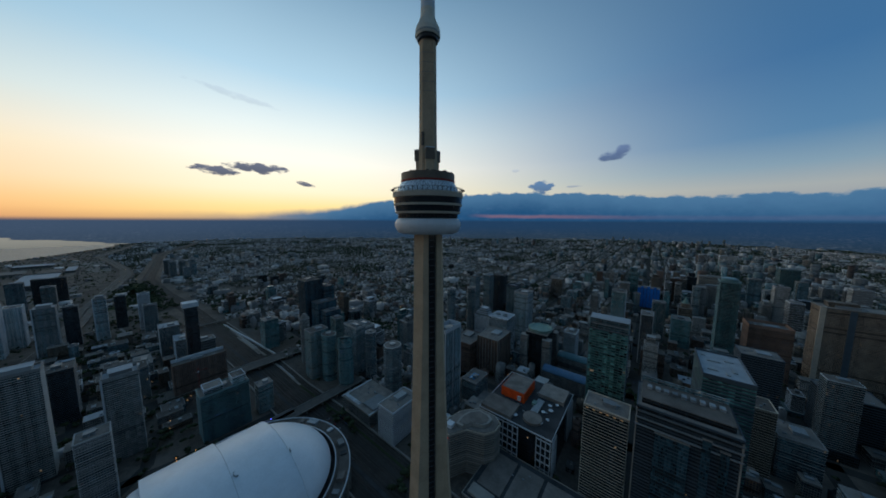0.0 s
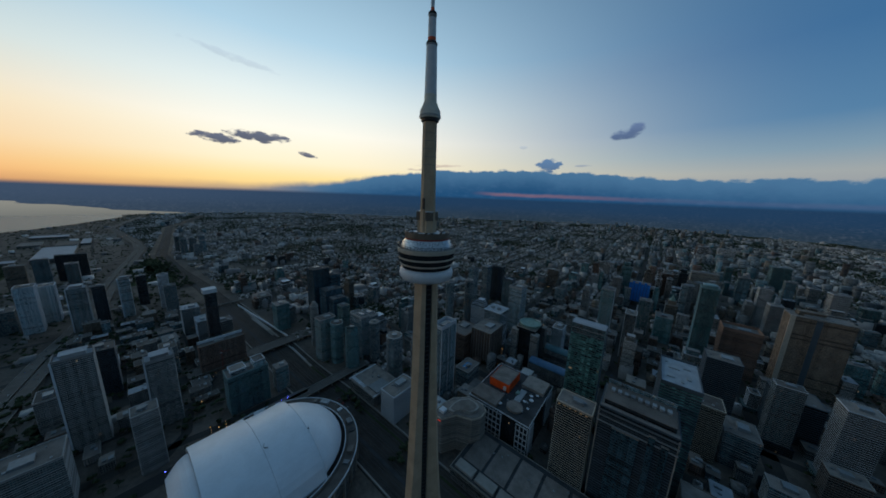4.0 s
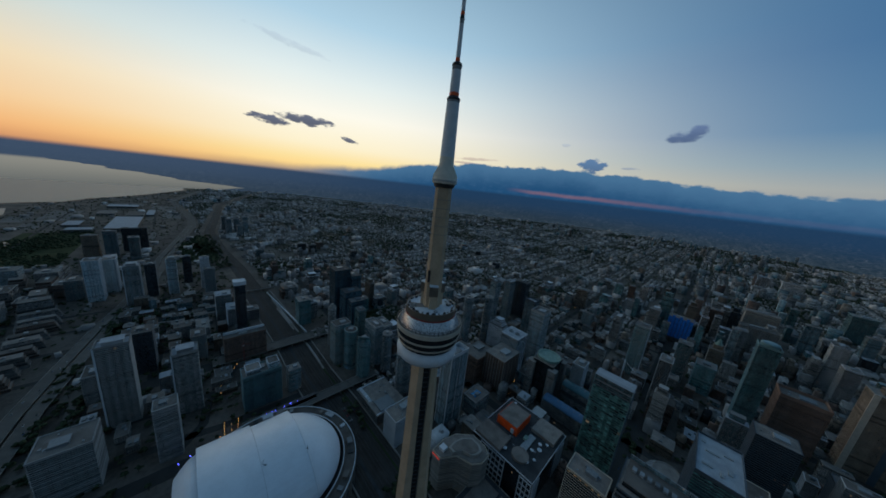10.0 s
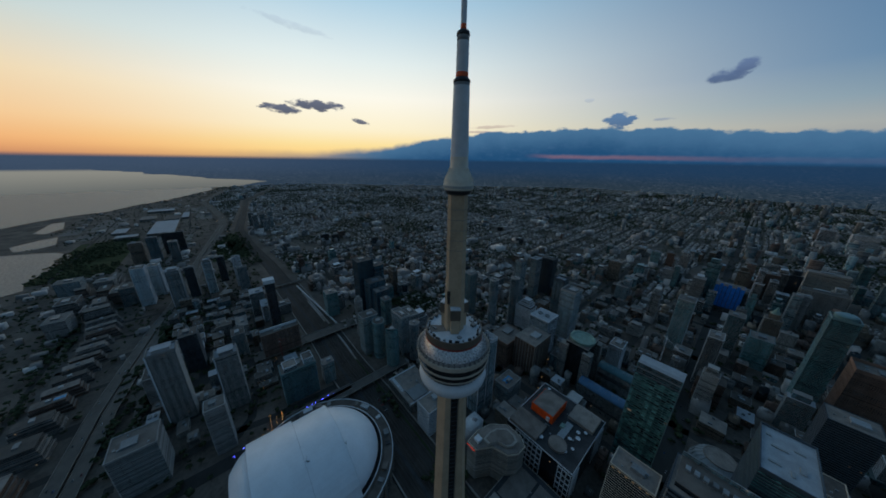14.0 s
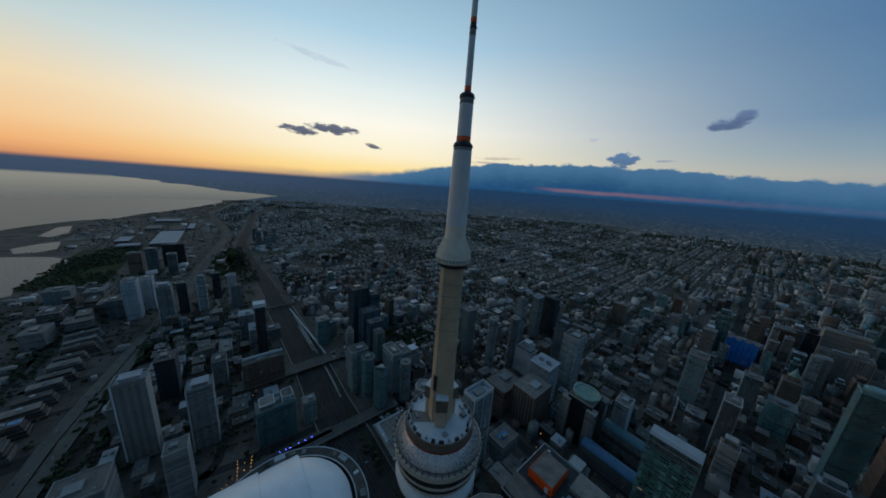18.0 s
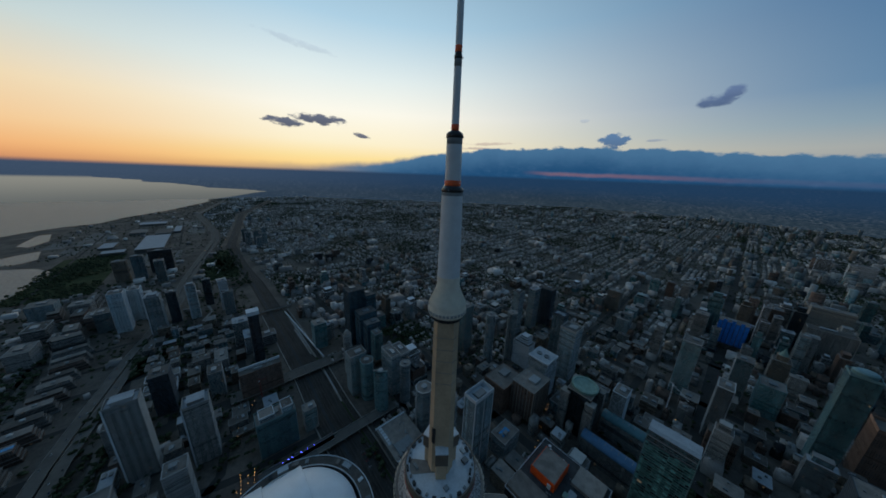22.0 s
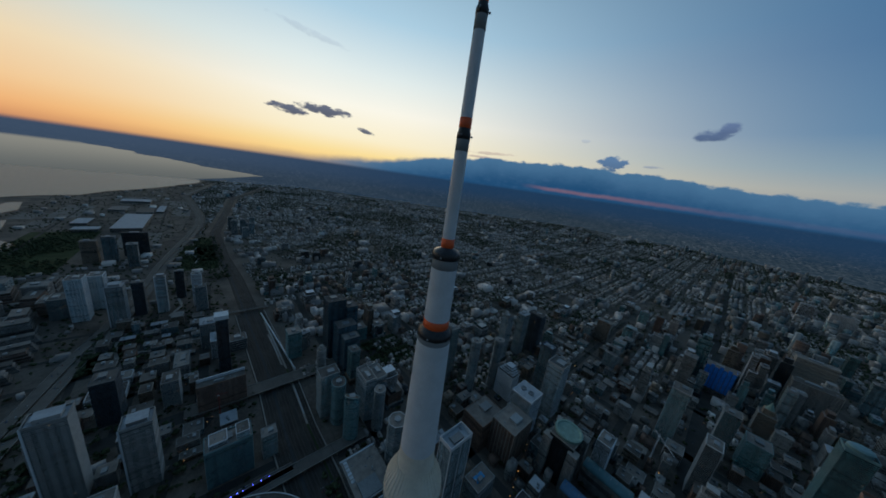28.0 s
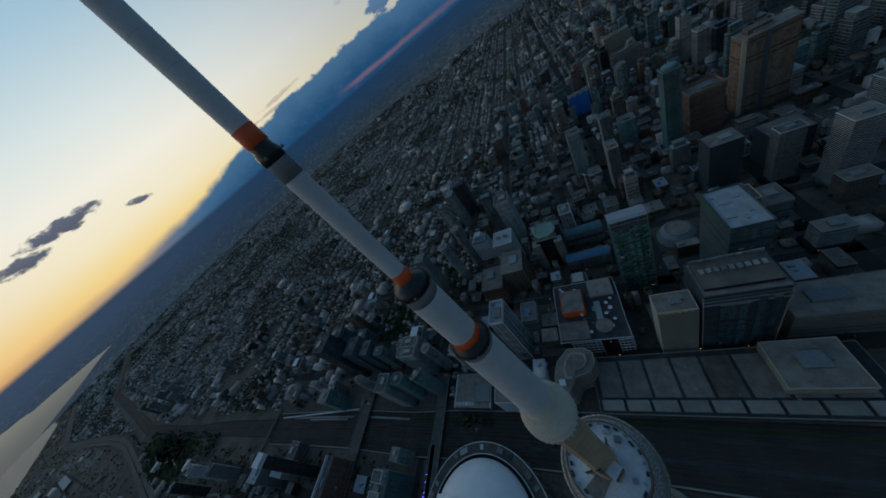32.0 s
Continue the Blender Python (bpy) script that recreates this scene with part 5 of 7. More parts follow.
# convention halls, striped slab, hotel
conv = tower_block(-303, 108, -222, 170, 23, F_GREY, M_CONC_GREY, "low flat-roofed hall beside the railway", 6.0, bands="none", roof=M_ROOFGREY, units=14, pent=0)
part("edge_strip", Shape().box(37.5, -32, 22, 41, 20, 24.2), M_WHITEBAND, conv)
part("roof_terrace", Shape().box(10, -22, 23, 38, 10, 27), M_METAL, conv)
for k in range(6):
    part("skylight", Shape().box(-36 + 7 * k, -28, 23.2, -31 + 7 * k, -22, 24.6), M_WHITEBAND, conv)
part("edge_strip", Shape().box(-41, -32, 22, -37.5, 32, 24.2), M_WHITEBAND, conv)
tower_block(-200, 108, -166, 162, 54, F_DARK, M_WHITEBAND, "white striped office slab with ribbon windows", 3.3, bands="wide", proud=0.5, units=8)
tower_block(-166, 202, -142, 246, 151, F_PALEGLASS, M_WHITEBAND, "slim pale glass tower with white corner fins", 3.2, piers=24, bands="none", crown=5, roof=M_ROOFWHITE, pent=0.45)
pool = tower_block(-150, 264, -119, 308, 40, F_BLUE, M_SLAB, "glass block with a swimming pool on its roof", 3.3, pent=0.2)
part("pool", Shape().box(-6, -12, 40.3, 5, 8, 40.8), M_POOL, pool, "blue rooftop pool")


def build_hotel():
    """Tan hotel of bent plan with chamfered corners south of the broadcasting centre."""
    TAKEN.append((-92, 118, -30, 188))
    b = thing("hotel", -60, 155, 0, "tan concrete hotel of angular plan with ribbon windows", "building")
    plan = [(-28, -33), (-12, -33), (0, -12), (22, -4), (30, 8), (30, 24), (18, 32), (-6, 32), (-24, 12), (-30, -10)]
    part("body", Shape().prism(plan, 0, 64), F_TAN, b)
    me = Shape().prism([(x * 1.03, y * 1.03) for x, y in plan], -1.5, 0).mesh("floor_band", M_PRECAST)
    repeat("floor_band", me, b, [(0, 0, 3.2 * (k + 1)) for k in range(19)])
    part("roof", Shape().prism([(x * 0.97, y * 0.97) for x, y in plan], 64, 64.4), M_ROOFGREY, b)
    part("parapet", Shape().prism([(x * 1.035, y * 1.035) for x, y in plan], 61.5, 63.9), M_CREAM, b)
    part("penthouse", Shape().prism([(x * 0.6 + 3, y * 0.62 + 4) for x, y in plan], 64.2, 69), M_PRECAST, b)
    part("penthouse_roof", Shape().prism([(x * 0.5 + 3, y * 0.52 + 4) for x, y in plan], 69, 69.6), M_ROOFGREY, b)
    part("plant_box", Shape().box(-24, -26, 64.2, -15, -17, 69), M_WHITEBAND, b)
    part("red_sign_light", Shape().box(-29.2, -34.2, 58, -14, -33.6, 59.2), M_REDLAMP, b, "thin glowing red sign strip")


build_hotel()


def build_broadcasting_centre():
    b = tower_block(-75, 203, 31, 321, 54, F_DARK, M_WHITEBAND, "broadcasting centre with white grid front and orange roof box", 4.5, bands="none", pent=0, units=10, proud=0.4, roof=M_ROOFDARK)
    # white frame grid before the dark south and east walls
    for (a0, a1, face) in ((-36, 8, "s"), (34, 52, "s"), (-58, -40, "e"), (20, 50, "e")):
        n = max(3, round((a1 - a0) / 8))
        me = (Shape().box(-0.5, -1.4, 0, 0.5, 0, 52) if face == "s" else Shape().box(0, -0.5, 0, 1.4, 0.5, 52)).mesh("frame_post", M_WHITEBAND)
        for i in range(n + 1):
            a = a0 + (a1 - a0) * i / n
            repeat("frame_post", me, b, [(a, -59.4, 0) if face == "s" else (53.4, a, 0)])
        me = (Shape().box(a0, -1.4, -1.0, a1, 0, 0) if face == "s" else Shape().box(0, a0, -1.0, 1.4, a1, 0)).mesh("frame_beam", M_WHITEBAND)
        repeat("frame_beam", me, b, [(0, -59.4, 10.2 * (k + 1)) if face == "s" else (53.4, 0, 10.2 * (k + 1)) for k in range(5)])
    box = part("orange_box", Shape().box(-40, -12, 54.2, -2, 35, 69), M_ORANGEBOX, b, "orange red roof box with grey top")
    part("box_top", Shape().box(-39, -11, 69, -3, 34, 70), M_ROOFGREY, box)
    part("box_vent", Shape().box(-12, -14.5, 57, -7, -12, 64), M_WHITEBAND, box)
    part("dark_wing", Shape().box(-52, -57, 54.2, -4, -24, 59), M_ROOFGREY, b, "grey flat-topped roof wing")
    part("dark_wing", Shape().box(9, 20, 54.2, 48, 56, 60), M_ROOFGREY, b, "grey flat-topped roof wing")
    part("green_box", Shape().box(8, -6, 54.2, 14, 2, 58), M_COPPER, b)
    part("roof_light", Shape().box(12, -34, 54.3, 22, 12, 56.4), M_METAL, b, "long grey roof light")
    for k, (x, y, r) in enumerate(((32, 6, 3), (36, -4, 3.6), (28, -14, 2.8), (40, 14, 2.6), (24, -30, 4.0), (32, -38, 3.0), (38, -26, 2.4), (18, -44, 2.6), (-2, -45, 3.2), (-14, 43, 2.8), (-36, 44, 2.8), (-40, 50, 2.4))):
        dish = part("satellite_dish", Shape().lathe([(0.2, 55.4), (r * 0.6, 55.8), (r, 57.0), (r * 0.95, 57.1), (r * 0.55, 56.2), (0.1, 55.8)], 20, x, y), M_WHITE, b, "white satellite dish", smooth=True)
        part("dish_mount", Shape().box(x - 0.4, y - 0.4, 54.2, x + 0.4, y + 0.4, 55.6), M_METAL, dish)
    part("round_drum", Shape().lathe([(13, 54.2), (13, 58), (0.1, 58.6)], 28, 20, -36), M_ROOFGREY, b)


build_broadcasting_centre()
# ---- long low halls south of the street, over the railway
hall = tower_block(-40, 104, 250, 188, 19, F_GREY, M_PRECAST, "long grey convention hall with skylights", 6, bands="none", roof=M_ROOFDARK, pent=0, units=24)
for k in range(9):
    part("skylight_bay", Shape().box(-140 + 32 * k, -38, 19.2, -112 + 32 * k, -24, 22.5), M_PRECAST, hall, "pale skylight bay")
for k in range(8):
    part("roof_field", Shape().box(-138 + 34 * k, -20, 19.2, -108 + 34 * k, 34, 20.2), M_ROOFGREY, hall, "grey gravel roof field")
tower_block(165, 130, 230, 186, 38, F_TAN, M_CREAM, "tan hotel block beside the railway halls", 3.3)
TAKEN.append((-60, 20, 320, 104))

# ---- downtown, north-east of the tower
green = tower_block(48, 318, 98, 348, 175, F_GREEN, M_DARKBAND, "tall green glass office slab with glazed crown", 3.9, proud=0.25, crown=0, pent=0, units=0)
part("glass_crown", Shape().box(-24.5, -14.5, 175.3, 24.5, 4, 192, False), F_BLUE, green, "blue glass crown above the roof")
for z in (175.5, 183.5, 191.4):
    part("crown_edge", Shape().box(-25, -15, z, 25, 4.4, z + 0.8), M_METAL, green)
strip = Shape()
strip.v = [(-25, -8, 192.3), (25, -8, 192.3), (25, 6, 193.5), (-25, 6, 193.5), (-25, 15, 186), (25, 15, 186), (-25, 15, 175.4), (25, 15, 175.4)]
strip.f = [(0, 1, 2, 3), (3, 2, 5, 4), (4, 5, 7, 6)]
part("sloping_roof", strip, M_ROOFWHITE, green, "pale sloping roof strip behind the crown")
for sx in (-24.9, 23.9):
    part("corner_post", Shape().box(sx, -15.2, 0, sx + 1.0, -14.2, 192), M_GREENBAND, green)


def vault_hall(x0, y0, x1, y1, eave, rise, mat, label):
    """A long theatre block with a shallow vaulted roof along x."""
    TAKEN.append((x0, y0, x1, y1))
    b = thing("theatre", (x0 + x1) / 2, (y0 + y1) / 2, 0, label, "building")
    w, d = (x1 - x0) / 2, (y1 - y0) / 2
    part("body", Shape().box(-w, -d, 0, w, d, eave, False), F_GREY, b)
    roof = Shape()
    for k in range(9):
        a = math.pi * k / 8
        roof.v += [(-w - 0.4, -d * 1.02 * math.cos(a), eave + rise * math.sin(a)), (w + 0.4, -d * 1.02 * math.cos(a), eave + rise * math.sin(a))]
    roof.f = [(2 * k, 2 * k + 1, 2 * k + 3, 2 * k + 2) for k in range(8)] + [tuple(range(0, 18, 2)), tuple(range(17, 0, -2))]
    part("vaulted_roof", roof, mat, b, "vaulted metal roof")
    for k in range(8):
        x = -w + 2 * w * (k + 0.5) / 8
        part("roof_rib", Shape().box(x - 0.4, -d * 0.3, eave + rise * 0.9, x + 0.4, d * 0.3, eave + rise + 0.35), M_METAL, b)


M_TEALROOF = material("teal_metal_roof", (0.07, 0.17, 0.19), 0.5, spread=0.2, scale=0.1, fine=10)
M_BLUEROOF = material("blue_metal_roof", (0.06, 0.15, 0.26), 0.5, spread=0.2, scale=0.1, fine=10)
vault_hall(-32, 466, 46, 492, 40, 7, M_TEALROOF, "long theatre block with teal vaulted roof")
vault_hall(-40, 388, 44, 412, 40, 7, M_BLUEROOF, "long theatre block with blue vaulted roof")
tall = tower_block(237, 681, 267, 713, 208, F_TEAL, M_GREENBAND, "very tall teal glass apartment tower with balconies", 3.1, name="apartment_tower", crown=2, pent=0)
part("crown", Shape().lathe([(13, 208), (13, 215), (10, 217), (0.1, 217.4)], 24), M_GREENBAND, tall)
tan = tower_block(66, 196, 108, 224, 128, F_DARK, M_CREAM, "tan precast office block with lit top storey", 3.6, bands="slab", proud=0.6, pent=0.3)
for k in range(6):
    part("lit_opening", Shape().box(-19 + 6.6 * k, -14.9, 124.5, -16.5 + 6.6 * k, -14.6, 125.7), M_DIMLAMP, tan, "warm lit top-storey opening")
b1 = tower_block(114, 199, 189, 250, 160, F_DARK, M_DARKBAND, "broad dark office tower with louvred bands and terraces", 3.7, bands="wide", proud=0.6, pent=0)
b1.location.z = -13.0  # its lowest storeys are below street level
part("upper_block", Shape().box(-34, -18, 160, 34, 22, 166), F_DARK, b1)
part("roof_terrace", Shape().box(-37, -25, 160.2, 37, -20, 161.4), M_ROOFGREY, b1)
part("upper_roof", Shape().box(-34.5, -18.5, 166, 34.5, 22.5, 166.8), M_ROOFGREY, b1)
for k in range(9):
    part("roof_unit", Shape().box(-30 + 7 * k, 2, 166.8, -26 + 7 * k, 8, 169.5), M_METAL, b1)
for sx in (-38.2, 36.6):
    part("white_pier", Shape().box(sx, -26.4, 0, sx + 1.2, -25.4, 158), M_CONC_GREY, b1)
for x0, x1, z0, z1 in ((-22, 4, 0, 138), (12, 18, 0, 150), (24, 30, 0, 144)):
    part("glazed_bay", Shape().box(x0, -27.6, z0, x1, -25.5, z1), F_NAVY, b1, "paler glazed bay of the front")
    part("bay_cap", Shape().box(x0 - 0.4, -28, z1, x1 + 0.4, -25.5, z1 + 0.8), M_CONC_GREY, b1)
for z in (140, 148, 155):
    part("terrace_slab", Shape().box(-38.5, -27.5, z, 38.5, -25.2, z + 1.0), M_METAL, b1)
part("roof_screen", Shape().box(-35, 20, 166.8, 35, 21, 172), F_BLUE, b1, "glazed roof screen")
wr = tower_block(170, 276, 210, 352, 165, F_GREEN, M_DARKBAND, "dark green glass office tower with white roof", 3.9, bands="wide", proud=0.4, roof=M_ROOFWHITE, crown=1.5, pent=0, units=0, pier_mat=M_GREENBAND)
for x, y, w, d in ((-10, -18, 9, 3), (2, -22, 3, 8), (9, -10, 4, 10), (-6, 8, 12, 2.5), (8, 16, 8, 2.5), (-14, 24, 4, 4)):
    part("roof_track", Shape().box(x - w / 2, y - d / 2, 165.2, x + w / 2, y + d / 2, 166.6), M_RING, wr)
oval = tower_block(-88, 420, -44, 474, 98, F_DARK, M_PRECAST, "dark office tower with pale gridded corners and oval roof", 3.6, bands="none", pent=0)
part("oval_roof", Shape().lathe([(24, 98.5), (24.5, 104), (21, 104.4), (19, 102.5), (0.1, 102.2)], 36), M_COPPER, oval, "grey-green oval roof ring")
for sx, sy in ((-1, -1), (1, -1), (1, 1), (-1, 1)):
    part("corner_block", Shape().box(sx * 23 - 8, sy * 26 - 8, 0, sx * 23 + 8, sy * 26 + 8, 90), F_PALE, oval)
    part("corner_roof", Shape().box(sx * 23 - 8.3, sy * 26 - 8.3, 90, sx * 23 + 8.3, sy * 26 + 8.3, 91), M_PRECAST, oval)
piers_b = tower_block(-178, 366, -128, 430, 82, F_BRICK, M_PRECAST, "brown office block with tall pale piers", 3.4, bands="none", piers=7, proud=0.8)
tower_block(-234, 342, -182, 410, 66, F_BRICK, M_BRICK, "brown brick warehouse block", 3.6, bands="slab")
low = tower_block(-190, 442, -143, 490, 102, F_BLUE, M_WHITEBAND, "white-roofed office block with two round roof vents", 3.6, roof=M_ROOFWHITE, pent=0)
for sx in (-10, 8):
    part("round_vent", Shape().lathe([(6, 102.3), (6, 105), (4.5, 105), (4.5, 103.5), (0.1, 103.4)], 20, sx, 0), M_METAL, low)
tower_block(-173, 552, -135, 592, 140, F_PALEGLASS, M_SLAB, "tall pale glass apartment tower", 3.1, name="apartment_tower", crown=4, pent=0.5)
tower_block(-216, 596, -186, 624, 144, F_BLUE, M_DARKBAND, "tall dark glass tower with white cap", 3.1, name="apartment_tower", crown=4, roof=M_ROOFWHITE)
round_tower(-288, 512, 12, 145, F_BLUE, M_SLAB, "slim rounded glass apartment tower", 3.0)
round_tower(-312, 448, 12, 150, F_BLUE, M_SLAB, "slim rounded glass apartment tower", 3.0)
tower_block(-405, 420, -376, 450, 148, F_TEAL, M_SLAB, "teal glass apartment tower", 3.0, name="apartment_tower")
wedge = tower_block(-272, 506, -226, 536, 70, F_GREY, M_WHITEBAND, "stepped white apartment block", 3.1, bands="wide", name="apartment_tower")
for k in range(4):
    part("setback", Shape().box(-20 + 4 * k, -12 + 2 * k, 70 + 5 * k, 20 - 3 * k, 12, 75 + 5 * k), F_PALE, wedge)
    part("setback_roof", Shape().box(-20.5 + 4 * k, -12.5 + 2 * k, 75 + 5 * k, 20.5 - 3 * k, 12.5, 75.5 + 5 * k), M_WHITEBAND, wedge)
tower_block(-366, 624, -342, 655, 148, F_BLUE, M_SLAB, "grey glass apartment tower", 3.0, name="apartment_tower")
tower_block(-352, 695, -328, 728, 144, F_BLUE, M_SLAB, "grey glass apartment tower with white cap", 3.0, name="apartment_tower", roof=M_ROOFWHITE)
tower_block(-348, 756, -300, 786, 136, F_DARK, M_DARKBAND, "dark glass apartment slab", 3.0, name="apartment_tower")
tower_block(-225, 1080, -180, 1110, 84, F_TAN, M_PRECAST, "tan concrete apartment slab", 3.1, name="apartment_tower")
tower_block(107, 628, 129, 664, 122, F_DARK, M_SLAB, "slim striped apartment tower", 3.4, bands="slab", proud=1.2, name="apartment_tower")
tower_block(37, 730, 69, 766, 144, F_TEAL, M_SLAB, "teal glass apartment tower", 3.1, name="apartment_tower")
tower_block(62, 682, 92, 714, 32, F_BRICK, M_SLAB, "low brown apartment block with balcony slabs", 3.1, name="apartment_tower")
blue = tower_block(86, 1092, 150, 1130, 92, F_GREY, M_CONC_GREY, "building under repair wrapped in blue netting", 4.0, bands="none", pent=0.3)
for k in range(7):
    part("blue_netting", Shape().box(-32.6 + 9.4 * k, -19.8, 20, -24.4 + 9.4 * k, -19.2, 92 + 6 * (k % 2)), M_BLUE, blue, "blue scaffold netting")
part("blue_netting", Shape().box(32.2, -19, 20, 32.8, 19, 94), M_BLUE, blue, "blue scaffold netting")
gold = tower_block(198, 994, 230, 1026, 62, F_TAN, M_PRECAST, "stepped stone tower with pointed top", 3.4, pent=0)
part("stepped_top", Shape().box(-10, -10, 62, 10, 10, 76), F_TAN, gold)
part("spire", Shape().lathe([(9, 76), (5, 84), (0.1, 97)], 8), M_COPPER, gold)
tower_block(262, 1225, 350, 1265, 100, F_PALE, M_PRECAST, "pale institutional slab with upright fins", 3.8, piers=5, bands="none")
tower_block(290, 1480, 380, 1515, 100, F_TAN, M_PRECAST, "long tan institutional slab with ribbon windows", 3.8, bands="wide")
tower_block(184, 1312, 222, 1348, 102, F_BRICK, M_BRICK, "tall brown brick hospital block", 3.8)
tower_block(172, 800, 210, 842, 76, F_TEAL, M_GREENBAND, "dark teal glass apartment block", 3.1, name="apartment_tower")
tower_block(243, 506, 289, 546, 120, F_DARK, M_DARKBAND, "dark office tower with flat grey roof", 3.8, bands="wide")
tower_block(338, 530, 392, 580, 76, F_DARK, M_DARKBAND, "broad black office slab", 3.8, bands="wide", units=8)
frame_b = tower_block(292, 717, 354, 765, 112, F_BRICK, M_BRICK, "brown stone office slab with open frame top", 3.8, bands="wide", crown=5)
ht = tower_block(390, 747, 474, 790, 168, F_TAN, M_PRECAST, "broad brown hotel slab with pale edge", 3.4, bands="none")
# cream strip puts the evening light on the slab's west edge into colour
part("lit_edge_strip", Shape().box(-43.5, -23, 0, -36, -21, 170), M_CREAM, ht, "pale strip coloured as the sunlit wall edge")
# dark strip proud of the wall, coloured as the shade of a recess
part("recess", Shape().box(-8, -22.6, 0, 0, -21.4, 166), M_DARKBAND, ht)
part("roof_house", Shape().box(-30, -8, 168, 6, 12, 178), F_TAN, ht)
tower_block(218, 385, 256, 420, 92, F_TAN, M_CREAM, "tan stone office block with small dome", 3.6, pent=0)
tower_block(262, 396, 300, 440, 58, F_BLUE, M_SLAB, "glass theatre block with slanted roof", 4.0)
tower_block(366, 415, 400, 440, 44, F_BRICK, M_PRECAST, "pale-edged brick office block with flat roof", 3.6)
tower_block(205, 205, 300, 252, 58, F_TAN, M_PRECAST, "brown brick hotel block", 3.4)
tower_block(600, 1820, 660, 1880, 118, F_TEAL, M_GREENBAND, "blue-green glass office cube", 4.0)
tower_block(510, 2600, 600, 2650, 96, F_PALE, M_WHITEBAND, "broad white apartment slab", 3.2, name="apartment_tower")
tower_block(420, 2780, 480, 2820, 80, F_PALE, M_WHITEBAND, "broad white apartment slab", 3.2, name="apartment_tower")
# flat halls by the lake
for x0, y0, x1, y1, h, roof in ((-2600, -450, -2170, -330, 22, M_ROOFWHITE), (-2250, -580, -2180, -490, 16, M_ROOFWHITE), (-3300, -560, -3180, -400, 14, M_ROOFWHITE), (-2900, -420, -2700, -340, 14, M_ROOFGREY), (-2500, -620, -2350, -560, 12, M_ROOFWHITE), (-2950, -560, -2800, -480, 12, M_ROOFGREY), (-3000, -330, -2750, -290, 12, M_ROOFWHITE)):
    tower_block(x0, y0, x1, y1, h, F_GREY, M_CONC_GREY, "large flat-roofed exhibition hall near the lake", 5.0, bands="none", roof=roof, pent=0, units=5, name="exhibition_hall", category="hall")
for x0, y0, x1, y1, h in ((-2190, 50, -2160, 80, 92), (-2140, 110, -2110, 140, 84), (-2060, 60, -2030, 90, 96), (-2090, 150, -2060, 180, 70), (-2250, 170, -2220, 200, 80), (-1990, 110, -1960, 140, 66)):
    tower_block(x0, y0, x1, y1, h, F_BLUE, M_SLAB, "blue-grey apartment tower in a western cluster", 3.1, name="apartment_tower")


for x0, y0, x1, y1, h, wall, what in ((-1370, -560, -1320, -505, 52, F_BLUE, "blue-grey glass apartment block by the harbour"), (-1330, -470, -1285, -425, 46, F_PALE, "pale apartment block by the harbour"), (-1215, -415, -1165, -385, 40, F_BRICK, "brown brick terminal building by the harbour"), (-1215, -520, -1150, -480, 38, F_GREY, "grey stepped apartment block by the harbour"), (-1060, -500, -1000, -462, 44, F_PALE, "pale stepped apartment block by the harbour"), (-1110, -455, -1065, -440, 34, F_BRICK, "brown apartment block by the harbour"), (-1170, -385, -1120, -352, 62, F_BLUE, "grey glass apartment block with white curved roof")):
    tower_block(x0, y0, x1, y1, h, wall, M_SLAB, what, 3.1, name="apartment_building", units=6)

tower_block(128, 806, 156, 838, 112, F_TEAL, M_SLAB, "teal glass apartment tower with balcony edges", 3.1, name="apartment_tower")
tower_block(112, 572, 152, 600, 58, F_BRICK, M_ROOFGREY, "brown theatre block with flat grey roof", 3.8, bands="none", units=6)

# ---- cranes
def build_crane(x, y, z0, h, reach, turn, mat, label):
    c = thing("tower_crane", x, y, 0, label, "crane", rz=turn)
    mast = Shape()
    for sx in (-0.8, 0.8):
        for sy in (-0.8, 0.8):
            mast.box(sx - 0.15, sy - 0.15, z0, sx + 0.15, sy + 0.15, h)
    part("mast", mast, mat, c)
    k, z = 0, z0 + 2.0
    while z < h:
        part("mast_brace", Shape().box(-0.9, -0.9, z, 0.9, 0.9, z + 0.18), mat, c)
        z += 4.0
    jib = Shape()
    for s in (-0.5, 0.5):
        jib.box(-reach * 0.28, s - 0.12, h, reach, s + 0.12, h + 0.3)
    jib.box(-reach * 0.28, -0.12, h + 1.4, reach * 0.96, 0.12, h + 1.7)
    part("jib", jib, mat, c)
    part("cab", Shape().box(-1.2, -1.6, h - 2.2, 1.2, 0.4, h), M_WHITE, c)
    part("counterweight", Shape().box(-reach * 0.28, -1.0, h - 2.0, -reach * 0.2, 1.0, h), M_CONC_GREY, c)
    part("tower_head", Shape().lathe([(0.9, h + 1.7), (0.1, h + 8)], 4), mat, c)


build_crane(-545, -46, 0, 50, 14, 80, M_RED, "slim red construction crane west of the stadium")
build_crane(48, 633, 0, 78, 46, 310, M_WHITEBAND, "white construction crane among downtown buildings")


